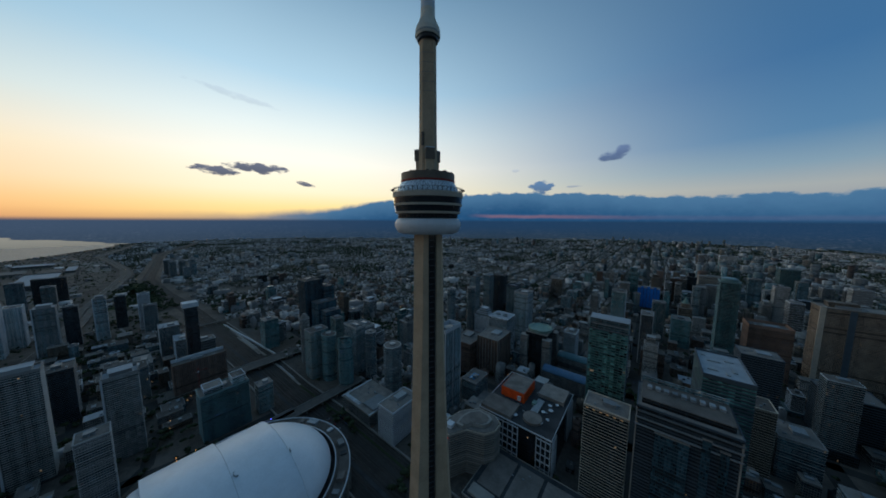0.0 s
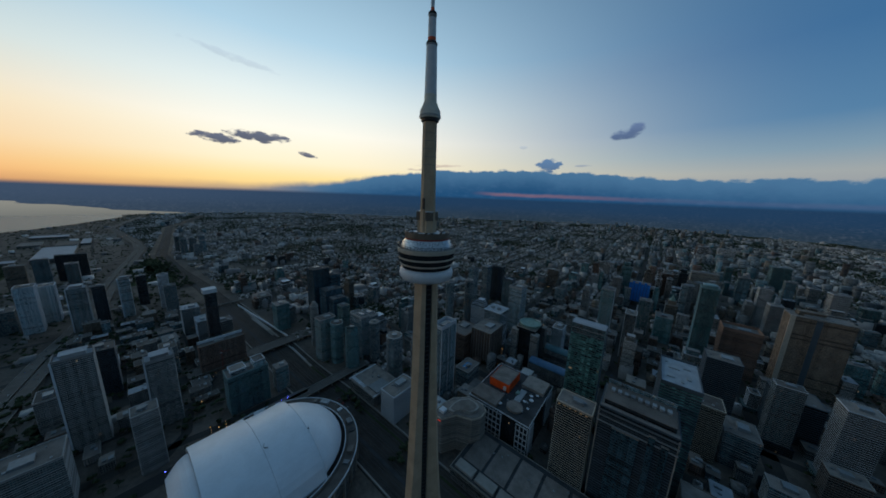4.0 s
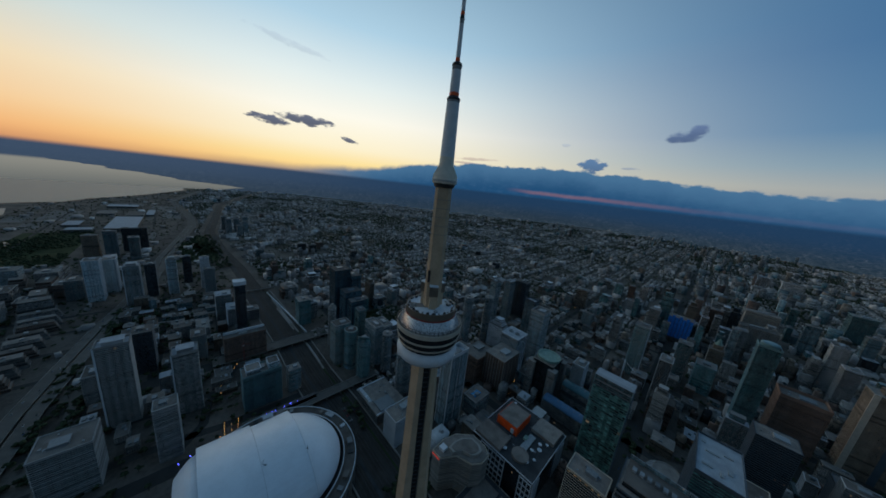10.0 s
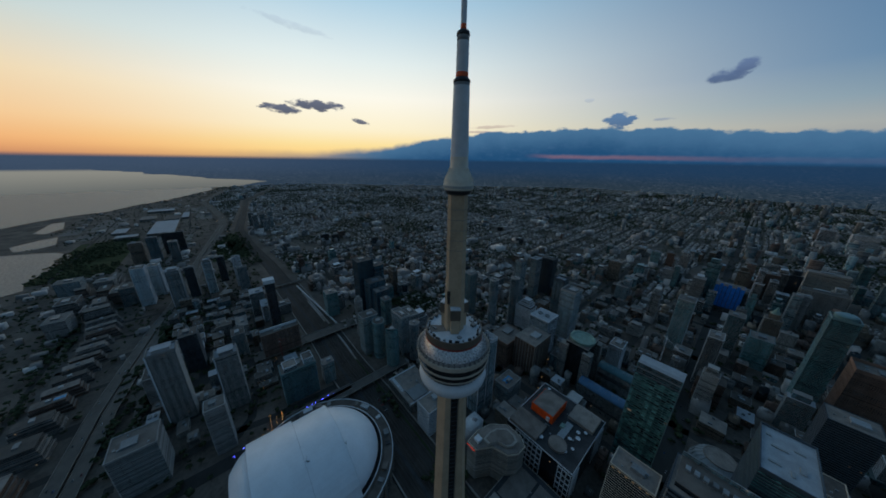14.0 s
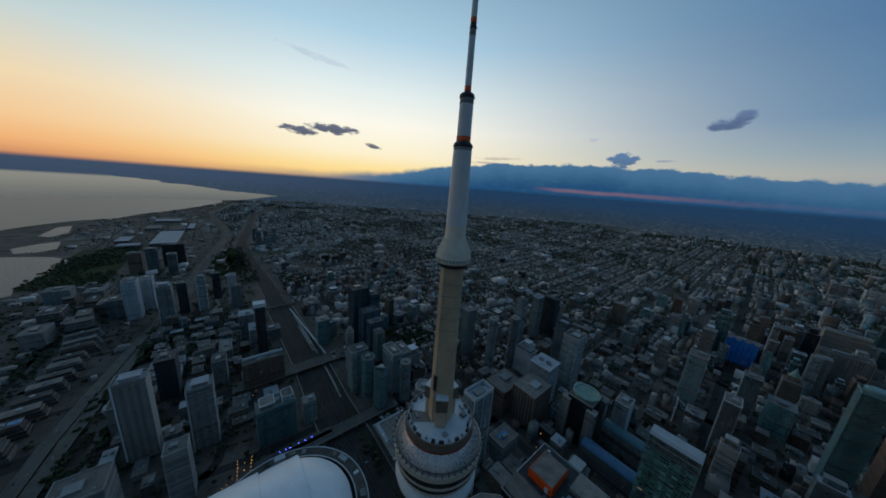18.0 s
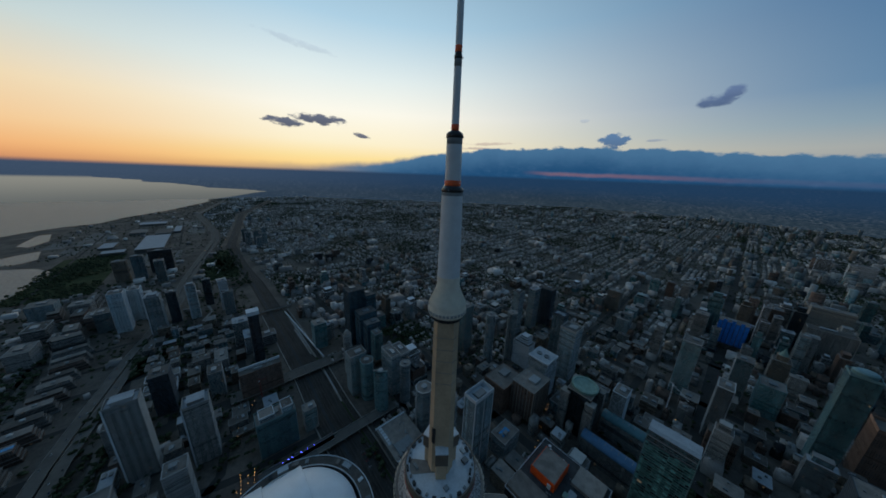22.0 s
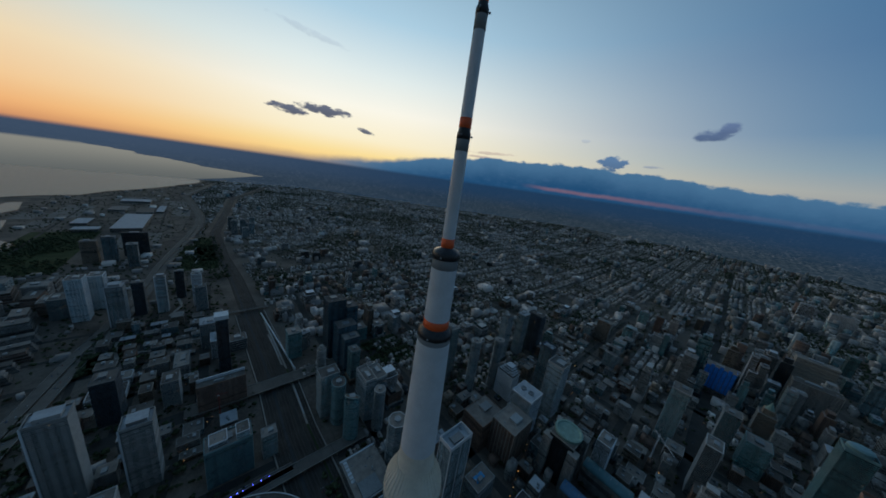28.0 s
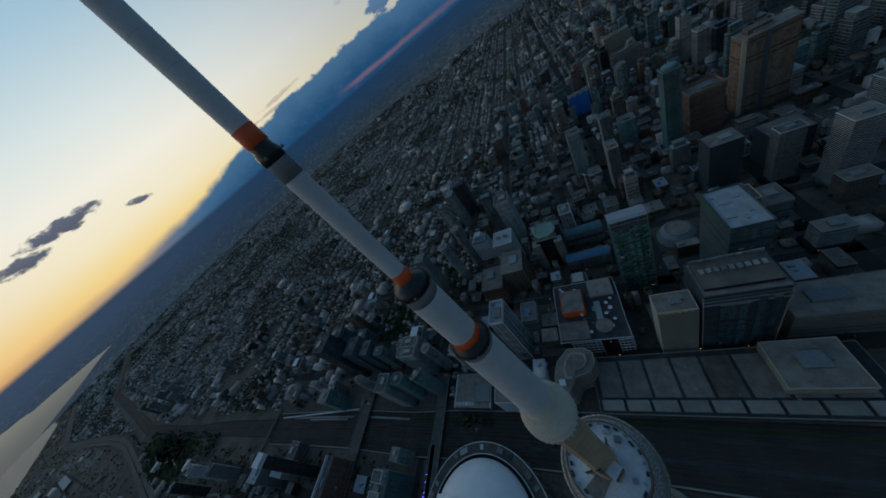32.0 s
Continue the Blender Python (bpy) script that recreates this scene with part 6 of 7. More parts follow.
def build_round_hall(x, y):
    """Concert hall: a sloping glass drum with a dark flat crown."""
    TAKEN.append((x - 34, y - 34, x + 34, y + 34))
    b = thing("concert_hall", x, y, 0, "round concert hall with sloping glass drum roof", "building")
    part("base", Shape().lathe([(33, 0), (33, 6), (32, 6.4)], 48), M_CONC_GREY, b)
    part("glass_drum", Shape().lathe([(32, 6.2), (27, 19), (19, 25.5)], 48), M_RING, b, "sloping grey glass drum")
    part("crown", Shape().lathe([(19.3, 25.2), (19.3, 27.4), (17.8, 27.4), (17.5, 26.4), (0.1, 26.2)], 48), M_ROOFGREY, b)
    for i in range(24):
        a = 2 * math.pi * i / 24
        c, s = math.cos(a), math.sin(a)
        rib = Shape()
        for r, z in ((32.2, 6.4), (27.2, 19.2), (19.2, 25.7)):
            for v in (-0.3, 0.3):
                rib.v += [(r * c - v * s, r * s + v * c, z), ((r + 0.4) * c - v * s, (r + 0.4) * s + v * c, z + 0.3)]
        for k in (0, 4):
            rib.f += [(k, k + 1, k + 5, k + 4), (k + 2, k + 6, k + 7, k + 3), (k + 1, k + 3, k + 7, k + 5)]
        part("rib", rib, M_METAL, b)


build_round_hall(164, 424)

# ---------------------------------------------------------------- the rest of the city
def blocked(x, y, pad=6.0):
    if y < shore_y(x) + 30:
        return True
    for pts, w in ((HWY, 34), (RAIL, 50)):
        for (ax, ay), (bx, by) in zip(pts, pts[1:]):
            if min(ax, bx) - w < x < max(ax, bx) + w:
                t = 0.0 if bx == ax else (x - ax) / (bx - ax)
                if 0 <= t <= 1 and abs(ay + (by - ay) * t - y) < w:
                    return True
    if math.hypot(x + 222, y + 52) < 135 or math.hypot(x, y) < 60:
        return True
    if -2200 < x < -1540 and -740 < y < -480 or -2170 < x < -1400 and y < -660 or -2510 < x < -2190 and -970 < y < -790 or -3100 < x < -2620 and -1020 < y < -890:
        return True
    return any(x0 - pad < x < x1 + pad and y0 - pad < y < y1 + pad for x0, y0, x1, y1 in TAKEN)


def boxes_mesh(name, rows, mat, label, category):
    """rows: x, y, width, depth, height, turn."""
    a = np.array(rows)
    n = len(a)
    c, s = np.cos(a[:, 5]), np.sin(a[:, 5])
    v = np.zeros((n, 8, 3))
    for k, (u, w) in enumerate(((-1, -1), (1, -1), (1, 1), (-1, 1))):
        x, y = u * a[:, 2] / 2, w * a[:, 3] / 2
        for lvl in (0, 4):
            v[:, k + lvl, 0] = a[:, 0] + c * x - s * y
            v[:, k + lvl, 1] = a[:, 1] + s * x + c * y
            v[:, k + lvl, 2] = a[:, 4] if lvl else 0.0
    base = (np.arange(n) * 8)[:, None, None]
    quads = np.array([(0, 1, 5, 4), (1, 2, 6, 5), (2, 3, 7, 6), (3, 0, 4, 7), (4, 5, 6, 7)])[None]
    return bulk(name, v.reshape(-1, 3), (base + quads).reshape(-1, 4), mat, label, category)


def gables_mesh(name, rows, mat, label, category):
    """Houses with a pitched roof. rows: x, y, width, depth, eaves, ridge, turn."""
    a = np.array(rows)
    n = len(a)
    c, s = np.cos(a[:, 6]), np.sin(a[:, 6])
    v = np.zeros((n, 10, 3))
    plan = [(-1, -1, 0), (1, -1, 0), (1, 1, 0), (-1, 1, 0), (-1, -1, 4), (1, -1, 4), (1, 1, 4), (-1, 1, 4), (0, -0.75, 5), (0, 0.75, 5)]
    for k, (u, w, lvl) in enumerate(plan):
        x, y = u * a[:, 2] / 2, w * a[:, 3] / 2
        v[:, k, 0] = a[:, 0] + c * x - s * y
        v[:, k, 1] = a[:, 1] + s * x + c * y
        v[:, k, 2] = 0.0 if lvl == 0 else a[:, lvl]
    base = (np.arange(n) * 10)[:, None, None]
    quads = np.array([(0, 1, 5, 4), (1, 2, 6, 5), (2, 3, 7, 6), (3, 0, 4, 7), (5, 6, 9, 8), (7, 4, 8, 9)])[None]
    q = (base + quads)
    f4 = q.reshape(-1, 4)
    return bulk(name, v.reshape(-1, 3), f4, mat, label, category)


def trees_mesh(name, rows, mat, label, lumps=3, seed=3):
    """Crowns of several ragged lumps. rows: x, y, radius, height."""
    rng = np.random.default_rng(seed)
    a = np.array(rows)
    n = len(a)
    unit = np.array([(1, 0, 0), (0.3, 0.95, 0), (-0.8, 0.58, 0), (-0.8, -0.58, 0), (0.3, -0.95, 0), (0, 0, 0.9), (0, 0, -0.7)])
    tri = np.array([(0, 1, 5), (1, 2, 5), (2, 3, 5), (3, 4, 5), (4, 0, 5), (1, 0, 6), (2, 1, 6), (3, 2, 6), (4, 3, 6), (0, 4, 6)])
    vs, fs = [], []
    for k in range(lumps):
        r = a[:, 2] * (rng.uniform(0.55, 0.8, n) if lumps > 1 else 1.0)
        off = rng.uniform(-0.55, 0.55, (n, 2)) * a[:, 2:3] * (1 if lumps > 1 else 0)
        jit = rng.uniform(0.65, 1.3, (n, 7, 1))
        v = unit[None] * jit * r[:, None, None]
        v[:, :, 0] += (a[:, 0] + off[:, 0])[:, None]
        v[:, :, 1] += (a[:, 1] + off[:, 1])[:, None]
        v[:, :, 2] += (a[:, 3] - r * rng.uniform(0.8, 1.25, n))[:, None]
        vs.append(v.reshape(-1, 3))
        fs.append((np.arange(n)[:, None, None] * 7 + tri[None] + 7 * n * k).reshape(-1, 3))
    return bulk(name, np.concatenate(vs), np.concatenate(fs), mat, label, "trees")


def build_city():
    rng = random.Random(11)
    houses, flats, pale, mids, near_trees, far_trees = [], [], [], [], [], []
    zones = {}
    x0 = -5600.0
    while x0 < 1900:
        bx = rng.choice((70.0, 84.0, 96.0, 112.0))
        y0 = -900.0
        while y0 < 5600:
            by = rng.choice((96.0, 120.0, 152.0, 186.0))
            fill_block(rng, zones, x0, y0, bx, by, houses, flats, pale, mids, near_trees, far_trees)
            y0 += by
        x0 += bx
    gables_mesh("row_houses", houses, M_HOUSE, "countless small brick houses with pitched roofs", "houses")
    boxes_mesh("low_buildings", flats, M_BLOCKS, "countless low flat-roofed buildings and sheds", "buildings")
    boxes_mesh("pale_roofs", pale, M_PALEBLOCKS, "scattered pale flat-roofed buildings", "buildings")
    trees_mesh("street_trees", near_trees, M_LEAF, "leafy dark street trees between the buildings", 5)
    trees_mesh("distant_trees", far_trees, M_LEAF, "dark tree canopy among far houses", 2, 5)
    return mids, [row[:4] for row in houses + flats + pale]


def fill_block(rng, zones, x0, y0, bx, by, houses, flats, pale, mids, near_trees, far_trees):
    cx, cy = x0 + bx / 2, y0 + by / 2
    r = math.hypot(cx, cy)
    az = math.degrees(math.atan2(cy, cx)) % 360
    if r > 5560 or not (48 < az < 216) or r < 60 or cy < shore_y(cx):
        return
    hw = float(np.interp(cx, [p[0] for p in HWY][::-1], [p[1] for p in HWY][::-1]))
    if cx < -380 and cy < hw + 20 or -2050 < cx < -380 and cy < 20:
        for _ in range(38 if cx > -1600 else 14):
            x, y = x0 + rng.uniform(0, bx), y0 + rng.uniform(0, by)
            if not blocked(x, y, 6):
                far_trees.append((x, y, rng.uniform(3, 6), rng.uniform(7, 12)))
        x, y, w, d = cx, cy, rng.uniform(18, 46), rng.uniform(16, 40)
        for _ in range(4 if cx > -1600 and cy < -200 else 0):
            u, v, q = x0 + rng.uniform(0, bx), y0 + rng.uniform(0, by), rng.uniform(9, 20)
            if not blocked(u, v, 14):
                flats.append((u, v, q, q * rng.uniform(0.6, 1.8), rng.uniform(5, 13), rng.uniform(0, 0.3)))
        if rng.random() < 0.3 and not blocked(x, y, 30):
            (pale if rng.random() < 0.35 else flats).append((x, y, w, d, rng.uniform(7, 16), rng.uniform(-0.2, 0.2)))
        return
    zone = (int((cx + 90 * math.sin(cy / 240)) // 330), int((cy + 110 * math.sin(cx / 310)) // 300))
    if zone not in zones:
        zones[zone] = (rng.random(), rng.random() ** 1.5, rng.gauss(0, 0.02))
    style, green, turn = zones[zone]
    core = math.exp(-(((cx - 380) / 480) ** 2 + ((cy - 950) / 900) ** 2)) + 0.5 * math.exp(-((r - 350) / 380) ** 2) + 0.22 * math.exp(-(((cx - 450) / 750) ** 2 + ((cy - 2500) / 1100) ** 2))
    west = math.exp(-(((cx + 900) / 500) ** 2 + ((cy - 350) / 260) ** 2))
    kind = rng.random()

    def tree(n, spread=1.0, big=1.0):
        for _ in range(int(n)):
            x, y = x0 + rng.uniform(0, bx), y0 + rng.uniform(0, by)
            if not blocked(x, y, 2):
                (near_trees if r < 1300 else far_trees).append((x, y, rng.uniform(2.8, 5.6) * big, rng.uniform(7, 13) * big))

    if r > 750 and kind < 0.035 + 0.05 * green and core < 0.35:
        tree(46, 1.0, 1.15)
        return
    if kind < 0.12 + 0.8 * core + 0.35 * west + 0.22 * style:
        n = rng.randint(3, 7)
        for _ in range(n):
            w, d = rng.uniform(12, 40), rng.uniform(12, 42)
            if rng.random() < 0.12 * (1 - core):
                w, d = rng.uniform(35, 70), rng.uniform(30, 60)
            w, d = min(w, bx - 16), min(d, by - 16)
            x, y = x0 + rng.uniform(w / 2, bx - w / 2 - 12), y0 + rng.uniform(d / 2, by - d / 2 - 12)
            if blocked(x, y, 4 + max(w, d) / 2):
                continue
            h = rng.uniform(8, 20) + (rng.random() ** 2.2) * 130 * min(core * 1.3, 1) + (rng.random() ** 4) * 60 * (0.4 + west)
            if h > 26 and r < 4300:
                w, d = min(w, 34), min(d, 36)
                mids.append((x, y, w, d, h, 0.0))
                continue
            t = turn + (rng.choice((0, 0, 0.2)) if r > 1500 else 0)
            (pale if rng.random() < 0.16 else flats).append((x, y, w, d, h, t))
            for _ in range(3):
                u = rng.uniform(1.6, 5)
                flats.append((x + rng.uniform(-w, w) * 0.32, y + rng.uniform(-d, d) * 0.32, u, u * rng.uniform(0.6, 1.8), h + rng.uniform(1.2, 3.5), t))
            if rng.random() < 0.4:
                flats.append((x + rng.uniform(-w, w) * 0.2, y + rng.uniform(-d, d) * 0.2, w * 0.5, d * 0.5, h + rng.uniform(3, 7), t))
        tree(8 + 10 * green)
        return
    if r < 1000 and cy < 60:
        tree(5)
        return
    # rows of houses along the longer side
    step = 7.0 if r < 2300 else 10.5
    lengthwise = by >= bx
    long, short = (by, bx) if lengthwise else (bx, by)
    cols = [12 + k * 23 for k in range(int((short - 12) // 23))]
    for col in cols:
        s = 5.0
        while s < long - 12:
            s += step * rng.uniform(0.85, 1.4)
            off = col + rng.uniform(-2.5, 2.5)
            x, y = (x0 + off, y0 + s) if lengthwise else (x0 + s, y0 + off)
            if rng.random() < 0.22 + 0.46 * green or blocked(x, y, 8):
                continue
            e = rng.uniform(5.0, 9.5)
            w, d = rng.uniform(9, 16), step * rng.uniform(0.7, 0.95)
            if not lengthwise:
                w, d = d, w
            q = rng.random()
            if q < 0.34:
                (pale if q < 0.05 else flats).append((x, y, w, d, e + 1.0, turn))
            else:
                houses.append((x, y, w, d, e, e + rng.uniform(2.0, 3.6), turn))
    tree((20 + 64 * green) * bx * by / 14000.0, 1.0, 1.0 + 0.3 * green)



def build_infill():
    """Low buildings that fill the blocks between the towers, each with its roof plant."""
    rng = random.Random(31)
    walls = (F_BRICK, F_GREY, F_PALE, F_TAN, F_BLUE)
    bands = (M_BRICK, M_CONC_GREY, M_PRECAST, M_PRECAST, M_SLAB)
    labels = ("low brown brick building with flat roof", "low grey panelled building with flat roof", "low pale concrete building with flat roof", "low tan stone building with flat roof", "low glass building with flat roof")
    roads_x, roads_y = (-575, -335, -190, -20, 110, 330, 520), (195, 330, 470, 740, 950, 1290)
    done, tries = 0, 0
    while done < 215 and tries < 12000:
        tries += 1
        x, y = (rng.uniform(-330, 500), rng.uniform(205, 1000)) if done < 150 else (rng.uniform(-990, -370), rng.uniform(-262, -30))
        w, d = rng.uniform(13, 34), rng.uniform(13, 34)
        if any(abs(x - q) < w / 2 + 13 for q in roads_x) or any(abs(y - q) < d / 2 + 11 for q in roads_y):
            continue
        if any(a - 3 < x + w / 2 and x - w / 2 < c + 3 and b - 3 < y + d / 2 and y - d / 2 < e + 3 for a, b, c, e in TAKEN):
            continue
        if -470 < x < -310 and -200 < y < -25:
            continue
        TAKEN.append((x - w / 2, y - d / 2, x + w / 2, y + d / 2))
        h, k = rng.uniform(8, 22 if done < 150 else 14) + 26 * rng.random() ** 3, rng.randrange(5)
        b = thing("low_building", x, y, 0, labels[k], "building", "low downtown buildings")
        part("body", Shape().box(-w / 2, -d / 2, 0, w / 2, d / 2, h, False), walls[k], b)
        part("parapet", Shape().box(-w / 2 - 0.3, -d / 2 - 0.3, h - 0.5, w / 2 + 0.3, d / 2 + 0.3, h + 0.6), bands[k], b)
        part("roof", Shape().box(-w / 2 + 0.4, -d / 2 + 0.4, h + 0.6, w / 2 - 0.4, d / 2 - 0.4, h + 0.72), M_ROOFWHITE if rng.random() < 0.12 else M_ROOFGREY, b)
        for _ in range(2):
            s = rng.uniform(1.2, 4.5)
            ux, uy = rng.uniform(-0.3, 0.3) * w, rng.uniform(-0.3, 0.3) * d
            part("roof_unit", Shape().box(ux - s, uy - s * 0.6, h + 0.7, ux + s, uy + s * 0.6, h + rng.uniform(1.8, 4.5)), M_METAL, b)
        done += 1


build_infill()
MIDS, FILLED = build_city()
spread = random.Random(41)
for cx, cy, sx, sy, n in ((250, 4300, 420, 350, 44), (750, 3300, 300, 500, 34), (-900, 3900, 500, 300, 22), (-300, 2700, 260, 420, 16), (-1900, 3300, 500, 400, 14), (200, 5000, 500, 200, 30)):
    for _ in range(n):
        MIDS.append((spread.gauss(cx, sx), spread.gauss(cy, sy), spread.uniform(14, 34), spread.uniform(14, 24), 22 + 75 * spread.random() ** 1.6, 0.0))
MIDS = sorted(MIDS, key=lambda m: math.hypot(m[0] - 100, m[1] + 100))


def build_midrises():
    walls = (F_PALE, F_BRICK, F_GREY, F_BLUE, F_TEAL, F_DARK, F_TAN)
    bands = (M_SLAB, M_BRICK, M_WHITEBAND, M_SLAB, M_GREENBAND, M_DARKBAND, M_PRECAST)
    labels = ("pale concrete apartment block with many windows", "brown brick apartment block with flat roof", "grey panelled office block with flat roof", "blue-grey glass apartment tower with slab edges", "teal glass apartment tower with slab edges", "dark glass office tower with flat roof", "tan precast office block with flat roof")
    rng = random.Random(5)
    rest = {k: [] for k in range(7)}
    for i, (x, y, w, d, h, _) in enumerate(MIDS):
        k = rng.choice((0, 0, 0, 1, 2, 2, 2, 3, 3, 3, 4, 4, 5, 6))
        if i >= 290:
            rest[k].append((x, y, w, d, h, 0.0))
            continue
        b = thing("city_building", x, y, 0, labels[k], "building", "downtown buildings")
        part("body", Shape().box(-w / 2, -d / 2, 0, w / 2, d / 2, h, False), walls[k], b)
        if math.hypot(x - 80, y + 80) < 1500:
            me = Shape().box(-w / 2 - 0.35, -d / 2 - 0.35, -0.5, w / 2 + 0.35, d / 2 + 0.35, 0).mesh("floor_band", bands[k])
            lvl = 3.2 if math.hypot(x - 80, y + 80) < 800 else 6.4
            stack("floor_band", me, b, [(0, 0, lvl * (n + 1)) for n in range(int((h - 2) / lvl))], False)
        part("parapet", Shape().box(-w / 2 - 0.4, -d / 2 - 0.4, h - 0.7, w / 2 + 0.4, d / 2 + 0.4, h + 0.7), bands[k], b)
        part("roof", Shape().box(-w / 2 + 0.5, -d / 2 + 0.5, h + 0.7, w / 2 - 0.5, d / 2 - 0.5, h + 0.85), M_ROOFGREY if rng.random() < 0.88 else M_ROOFWHITE, b)
        pw, pd = rng.uniform(0.2, 0.5), rng.uniform(0.2, 0.5)
        part("penthouse", Shape().box(-w * pw * 0.5, -d * pd * 0.6, h + 0.8, w * pw * 0.6, d * pd * 0.4, h + rng.uniform(3, 6)), M_METAL, b)
        if i < 200 and i % 5 in (0, 2):
            part("upper_block", Shape().box(-w * 0.36, -d * 0.34, h + 0.7, w * 0.3, d * 0.38, h + 0.1 * h + 4), walls[k], b)
            part("upper_roof", Shape().box(-w * 0.37, -d * 0.35, h + 0.1 * h + 4, w * 0.31, d * 0.39, h + 0.1 * h + 4.8), bands[k], b)
        elif i < 200 and i % 5 in (1, 4):
            part("podium", Shape().box(-w * 0.5 - 5, -d * 0.5 - 4, 0, w * 0.5 + 4, d * 0.5 + 5, 9 + (i % 3) * 3), walls[(k + 2) % 7], b)
        if rng.random() < 0.5:
            part("roof_unit", Shape().box(w * 0.25, d * 0.2, h + 0.8, w * 0.4, d * 0.35, h + 2.6), M_METAL, b)
    names = ("pale", "brick", "grey panelled", "blue glass", "teal glass", "dark glass", "tan precast")
    for k, rows in rest.items():
        if rows:
            boxes_mesh("far_towers", rows, walls[k], "many distant " + names[k] + " towers and blocks", "buildings")


build_midrises()


def build_low_city():
    """Small brown, tan and grey buildings that pack the downtown blocks wall to wall."""
    rng = random.Random(77)
    x_min, y_min, cell = -1330.0, 205.0, 2.0
    used = np.zeros((990, 560), bool)

    def span(x, y, w, d, pad):
        i0, i1 = int((x - w / 2 - pad - x_min) / cell), int((x + w / 2 + pad - x_min) / cell) + 1
        j0, j1 = int((y - d / 2 - pad - y_min) / cell), int((y + d / 2 + pad - y_min) / cell) + 1
        return slice(max(i0, 0), max(i1, 0)), slice(max(j0, 0), max(j1, 0))

    for x0, y0, x1, y1 in TAKEN:
        used[span((x0 + x1) / 2, (y0 + y1) / 2, x1 - x0, y1 - y0, 3)] = True
    for row in list(FILLED) + MIDS:
        used[span(row[0], row[1], row[2], row[3], 1)] = True
    for x, w in ((-1290, 20), (-960, 13), (-575, 32), (-335, 16), (-190, 14), (-20, 16), (110, 30), (330, 22), (520, 20)):
        used[span(x, 800, w, 1600, 4)] = True
    for y, w in ((330, 18), (470, 16), (740, 20), (950, 14), (1290, 20)):
        used[span(0, y, 4000, w, 4)] = True
    for y in range(262, 1320, 66):
        used[span(0, y, 4000, 5, 2)] = True
    used[span(-560, 345, 140, 124, 0)] = True
    rows = {k: [] for k in range(6)}
    for k in range(26000):
        x, y = rng.uniform(-1320, 640), rng.uniform(210, 1315)
        if x < -340 and y > 900:
            continue
        small = k / 26000
        w, d = rng.uniform(9, 30 - 16 * small), rng.uniform(9, 34 - 18 * small)
        spot = span(x, y, w, d, 0)
        if used[spot].any():
            continue
        used[span(x, y, w, d, 1)] = True
        kind = rng.choice((0, 0, 0, 1, 1, 2, 2, 3, 4, 5))
        h = rng.uniform(7, 19) + 30 * rng.random() ** 4 * (1.0 if x > -340 else 0.4)
        rows[kind].append((x, y, w, d, h, 0.0))
        rows[kind].append((x + rng.uniform(-0.2, 0.2) * w, y + rng.uniform(-0.2, 0.2) * d, w * rng.uniform(0.2, 0.5), d * rng.uniform(0.2, 0.5), h + rng.uniform(1.5, 4.5), 0.0))
        rows[2].append((x + rng.uniform(-0.4, 0.4) * w, y + rng.uniform(-0.4, 0.4) * d, rng.uniform(1.5, 3.5), rng.uniform(1.5, 3.5), h + rng.uniform(1.0, 2.2), 0.0))
    kinds = ((F_BRICK, "brown brick"), (F_TAN, "tan stone"), (F_GREY, "grey panelled"), (F_PALE, "pale concrete"), (F_DARK, "dark glazed"), (M_BLOCKS, "grey rendered"))
    for k, (wall, what) in enumerate(kinds):
        boxes_mesh("low_city_blocks", rows[k], wall, "closely packed low " + what + " buildings with flat roofs", "buildings")


build_low_city()


def build_parks():
    """Groves near the camera's way."""
    rng = random.Random(8)
    rows = []
    for x0, y0, x1, y1, n in ((-2200, -640, -1800, -480, 260), (-2050, -700, -1540, -570, 330), (-985, -285, -800, -245, 60), (-1840, -165, -1440, 0, 220), (-1000, -210, -800, -120, 60), (-720, -320, -420, -265, 110), (-780, -260, -380, -80, 120), (-400, -330, -200, -180, 60), (-1100, -480, -500, -440, 120), (-1700, -560, -1500, -480, 90), (-620, 290, -500, 400, 130), (-905, -290, -800, -205, 30), (-1500, -60, -1300, 10, 60), (-2000, -110, -1560, -20, 120), (-1250, -180, -1200, -60, 30), (-760, -70, -600, -10, 22), (-320, 80, -230, 100, 14), (-560, -200, -510, -90, 14), (-120, 60, -50, 130, 26), (-240, -240, -60, -180, 26)):
        for _ in range(n):
            x, y = rng.uniform(x0, x1), rng.uniform(y0, y1)
            if any(a - 2 < x < c + 2 and b - 2 < y < d + 2 for a, b, c, d in TAKEN):
                continue
            rows.append((x, y, rng.uniform(3.2, 6.0), rng.uniform(8, 14)))
    trees_mesh("park_trees", rows, M_LEAF, "dark leafy park trees in groves", 8, 9)
    trunks = Shape()
    for x, y, r, h in rows:
        trunks.prism([(x - 0.3, y - 0.3), (x + 0.3, y - 0.3), (x, y + 0.35)], 0, h - r * 0.8, False)
    single("tree_trunks", trunks, M_BARK, "thin dark trunks of the park trees", "trunks", "stuff")
    for x0, y0, x1, y1 in ((-2200, -700, -1540, -480), (-985, -285, -800, -200), (-1840, -165, -1440, -20), (-625, 285, -495, 405), (-910, -295, -795, -205), (-2000, -112, -1560, -18)):
        single("lawn", Shape().box(x0, y0, 0.02, x1, y1, 0.1), M_GRASS, "dark green park lawn", "lawn", "structure")


build_parks()


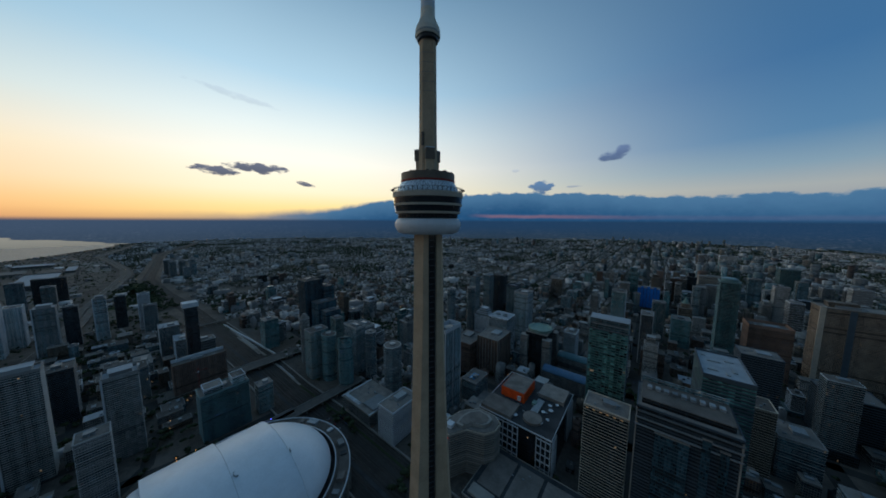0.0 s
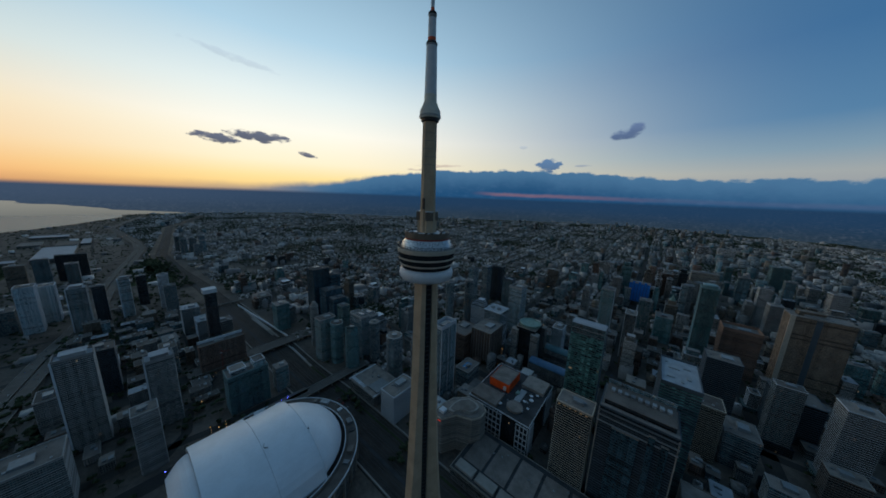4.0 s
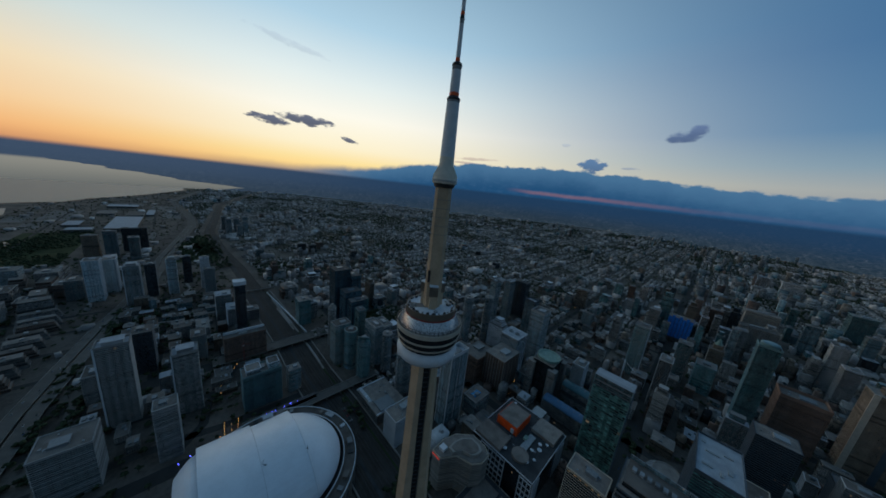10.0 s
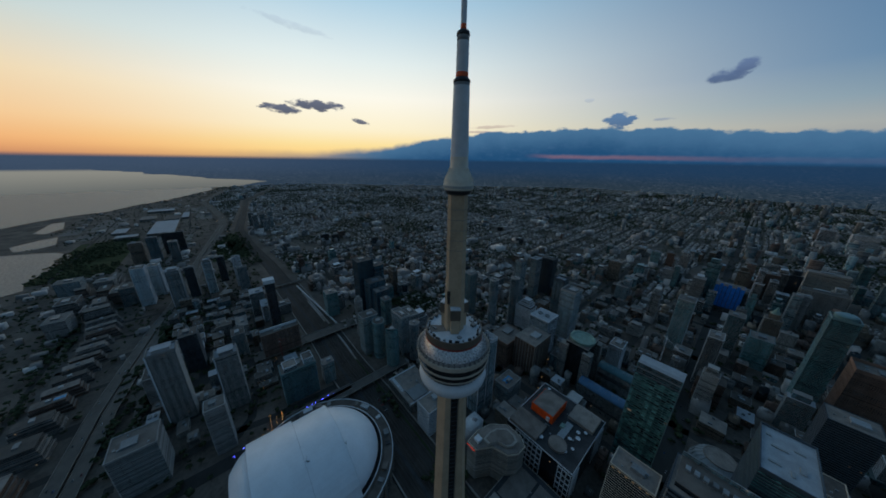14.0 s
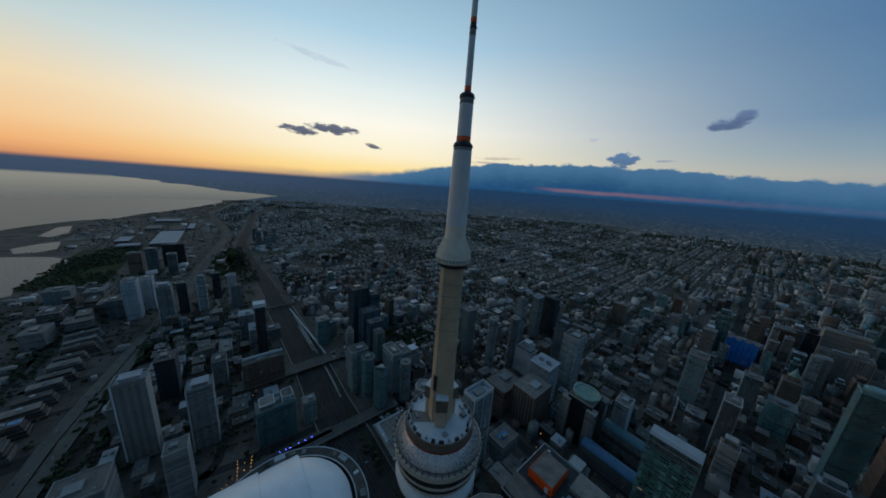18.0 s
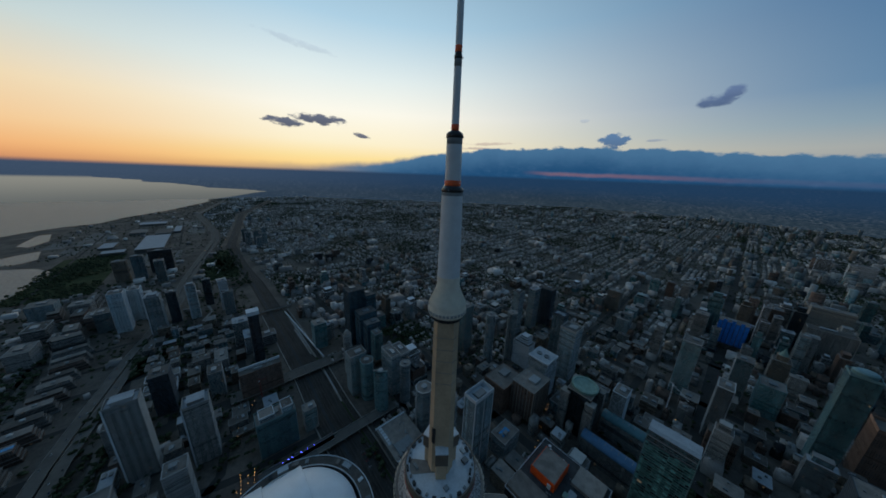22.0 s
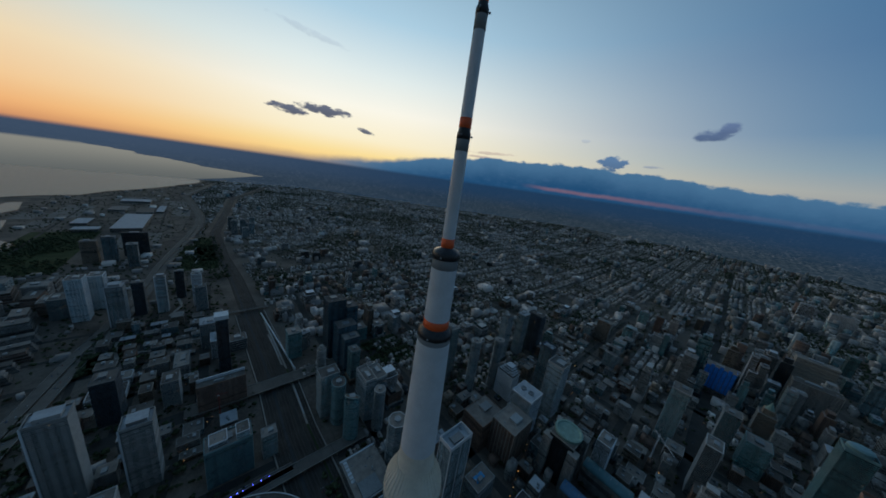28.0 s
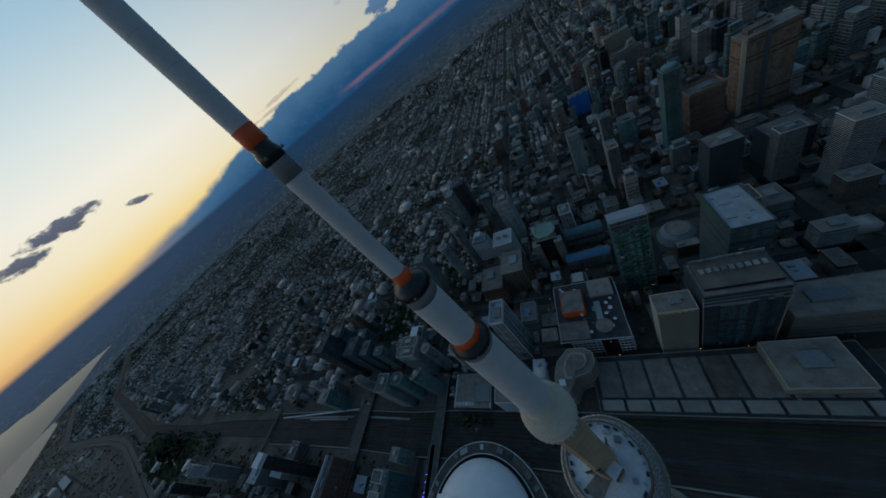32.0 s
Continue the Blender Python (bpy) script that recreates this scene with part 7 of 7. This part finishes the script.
def build_lights():
    """Street lamps and car lights, the few that show."""
    rng = random.Random(21)
    head = Shape().lathe([(0.1, 9.0), (0.5, 9.1), (0.45, 9.6), (0.05, 9.8)], 8)
    pole = Shape().box(-0.12, -0.12, 0.2, 0.12, 0.12, 9.0)
    spots = [(-375 + 6 * i, -78 - 0.8 * i) for i in range(5)] + [(-370, -88), (-356, -89)] + [(-379 + 6.6 * i, -97 - 0.4 * i) for i in range(6)] + [(-346, -112), (-344, -117), (-352, -104)] + [(-489 + 7 * i, -95 + 3 * (i % 2)) for i in range(5)] + [(-519, -72), (-530, -66), (-540, -60)]
    spots += [(-20 + 26 * i, 192 + 3 * (i % 2)) for i in range(9)]
    spots += [(-128 + 5 * i, 440 - 16 * i) for i in range(8)]
    spots += [(-350 + rng.uniform(-120, 120), 430 + rng.uniform(-160, 300)) for _ in range(24)]
    spots += [(-30 + rng.uniform(-200, 160), 780 + rng.uniform(-300, 400)) for _ in range(34)]
    spots += [(-2400 + rng.uniform(-700, 500), -100 + rng.uniform(-60, 60)) for _ in range(16)]
    spots += [(-900 + rng.uniform(-400, 300), 420 + rng.uniform(-100, 500)) for _ in range(26)]
    me_h, me_p = head.mesh("lamp_head", M_WARMLAMP), pole.mesh("pole", M_METAL)
    for x, y in spots:
        if any(a < x < c and b < y < d for a, b, c, d in TAKEN):
            continue
        ob = thing("street_lamp", x, y, 0, "tall street lamp with small warm light", "street lamp", "street lamps")
        for nm, me in (("lamp_head", me_h), ("pole", me_p)):
            k = new(nm, me)
            k.parent = ob


build_lights()


def build_cars():
    """Cars on the expressway, in the car park beside the stadium and in the streets."""
    rng = random.Random(17)
    paints = [material("car_paint", c, 0.35, spread=0.05) for c in ((0.55, 0.56, 0.57), (0.05, 0.05, 0.055), (0.25, 0.26, 0.27), (0.28, 0.03, 0.03), (0.04, 0.08, 0.2))]
    bodies = [Shape().box(-2.2, -0.9, 0.35, 2.2, 0.9, 1.0).mesh("body", p) for p in paints]
    cabin = Shape().prism([(-1.5, -0.78), (0.9, -0.78), (0.9, 0.78), (-1.5, 0.78)], 1.0, 1.5).mesh("cabin", M_DARKGLASS)
    wheel = Shape().box(-0.32, -0.12, -0.32, 0.32, 0.12, 0.32).mesh("wheel", M_BLACK)
    spots = [(-295 + 3.0 * i, 92 - 16 * j, 90, 0.3) for i in range(14) for j in range(2)]
    for off in (-15, -8, 8, 15):
        for k in range(16):
            x = -420 - 62 * k - rng.uniform(0, 50)
            y = float(np.interp(x, [p[0] for p in HWY][::-1], [p[1] for p in HWY][::-1])) + off
            spots.append((x, y, 184, 7.0))
    for k in range(26):
        x = -900 + 46 * k
        spots.append((x + rng.uniform(-15, 15), 191 if k % 2 else 199, 0, 0.2))
        spots.append((106 if k % 2 else 115, 360 + 34 * k, 90, 0.2))
    for x, y, turn, z in spots:
        if rng.random() < 0.25 or any(a < x < c and b < y < d for a, b, c, d in TAKEN):
            continue
        car = thing("car", x, y, z, "small parked or waiting car on the asphalt", "car", "cars", turn)
        for nm, me in (("body", rng.choice(bodies)), ("cabin", cabin)):
            new(nm, me).parent = car
        for wx in (-1.35, 1.35):
            for wy in (-0.85, 0.85):
                w = new("wheel", wheel)
                w.location, w.parent = (wx, wy, 0.32), car


build_cars()
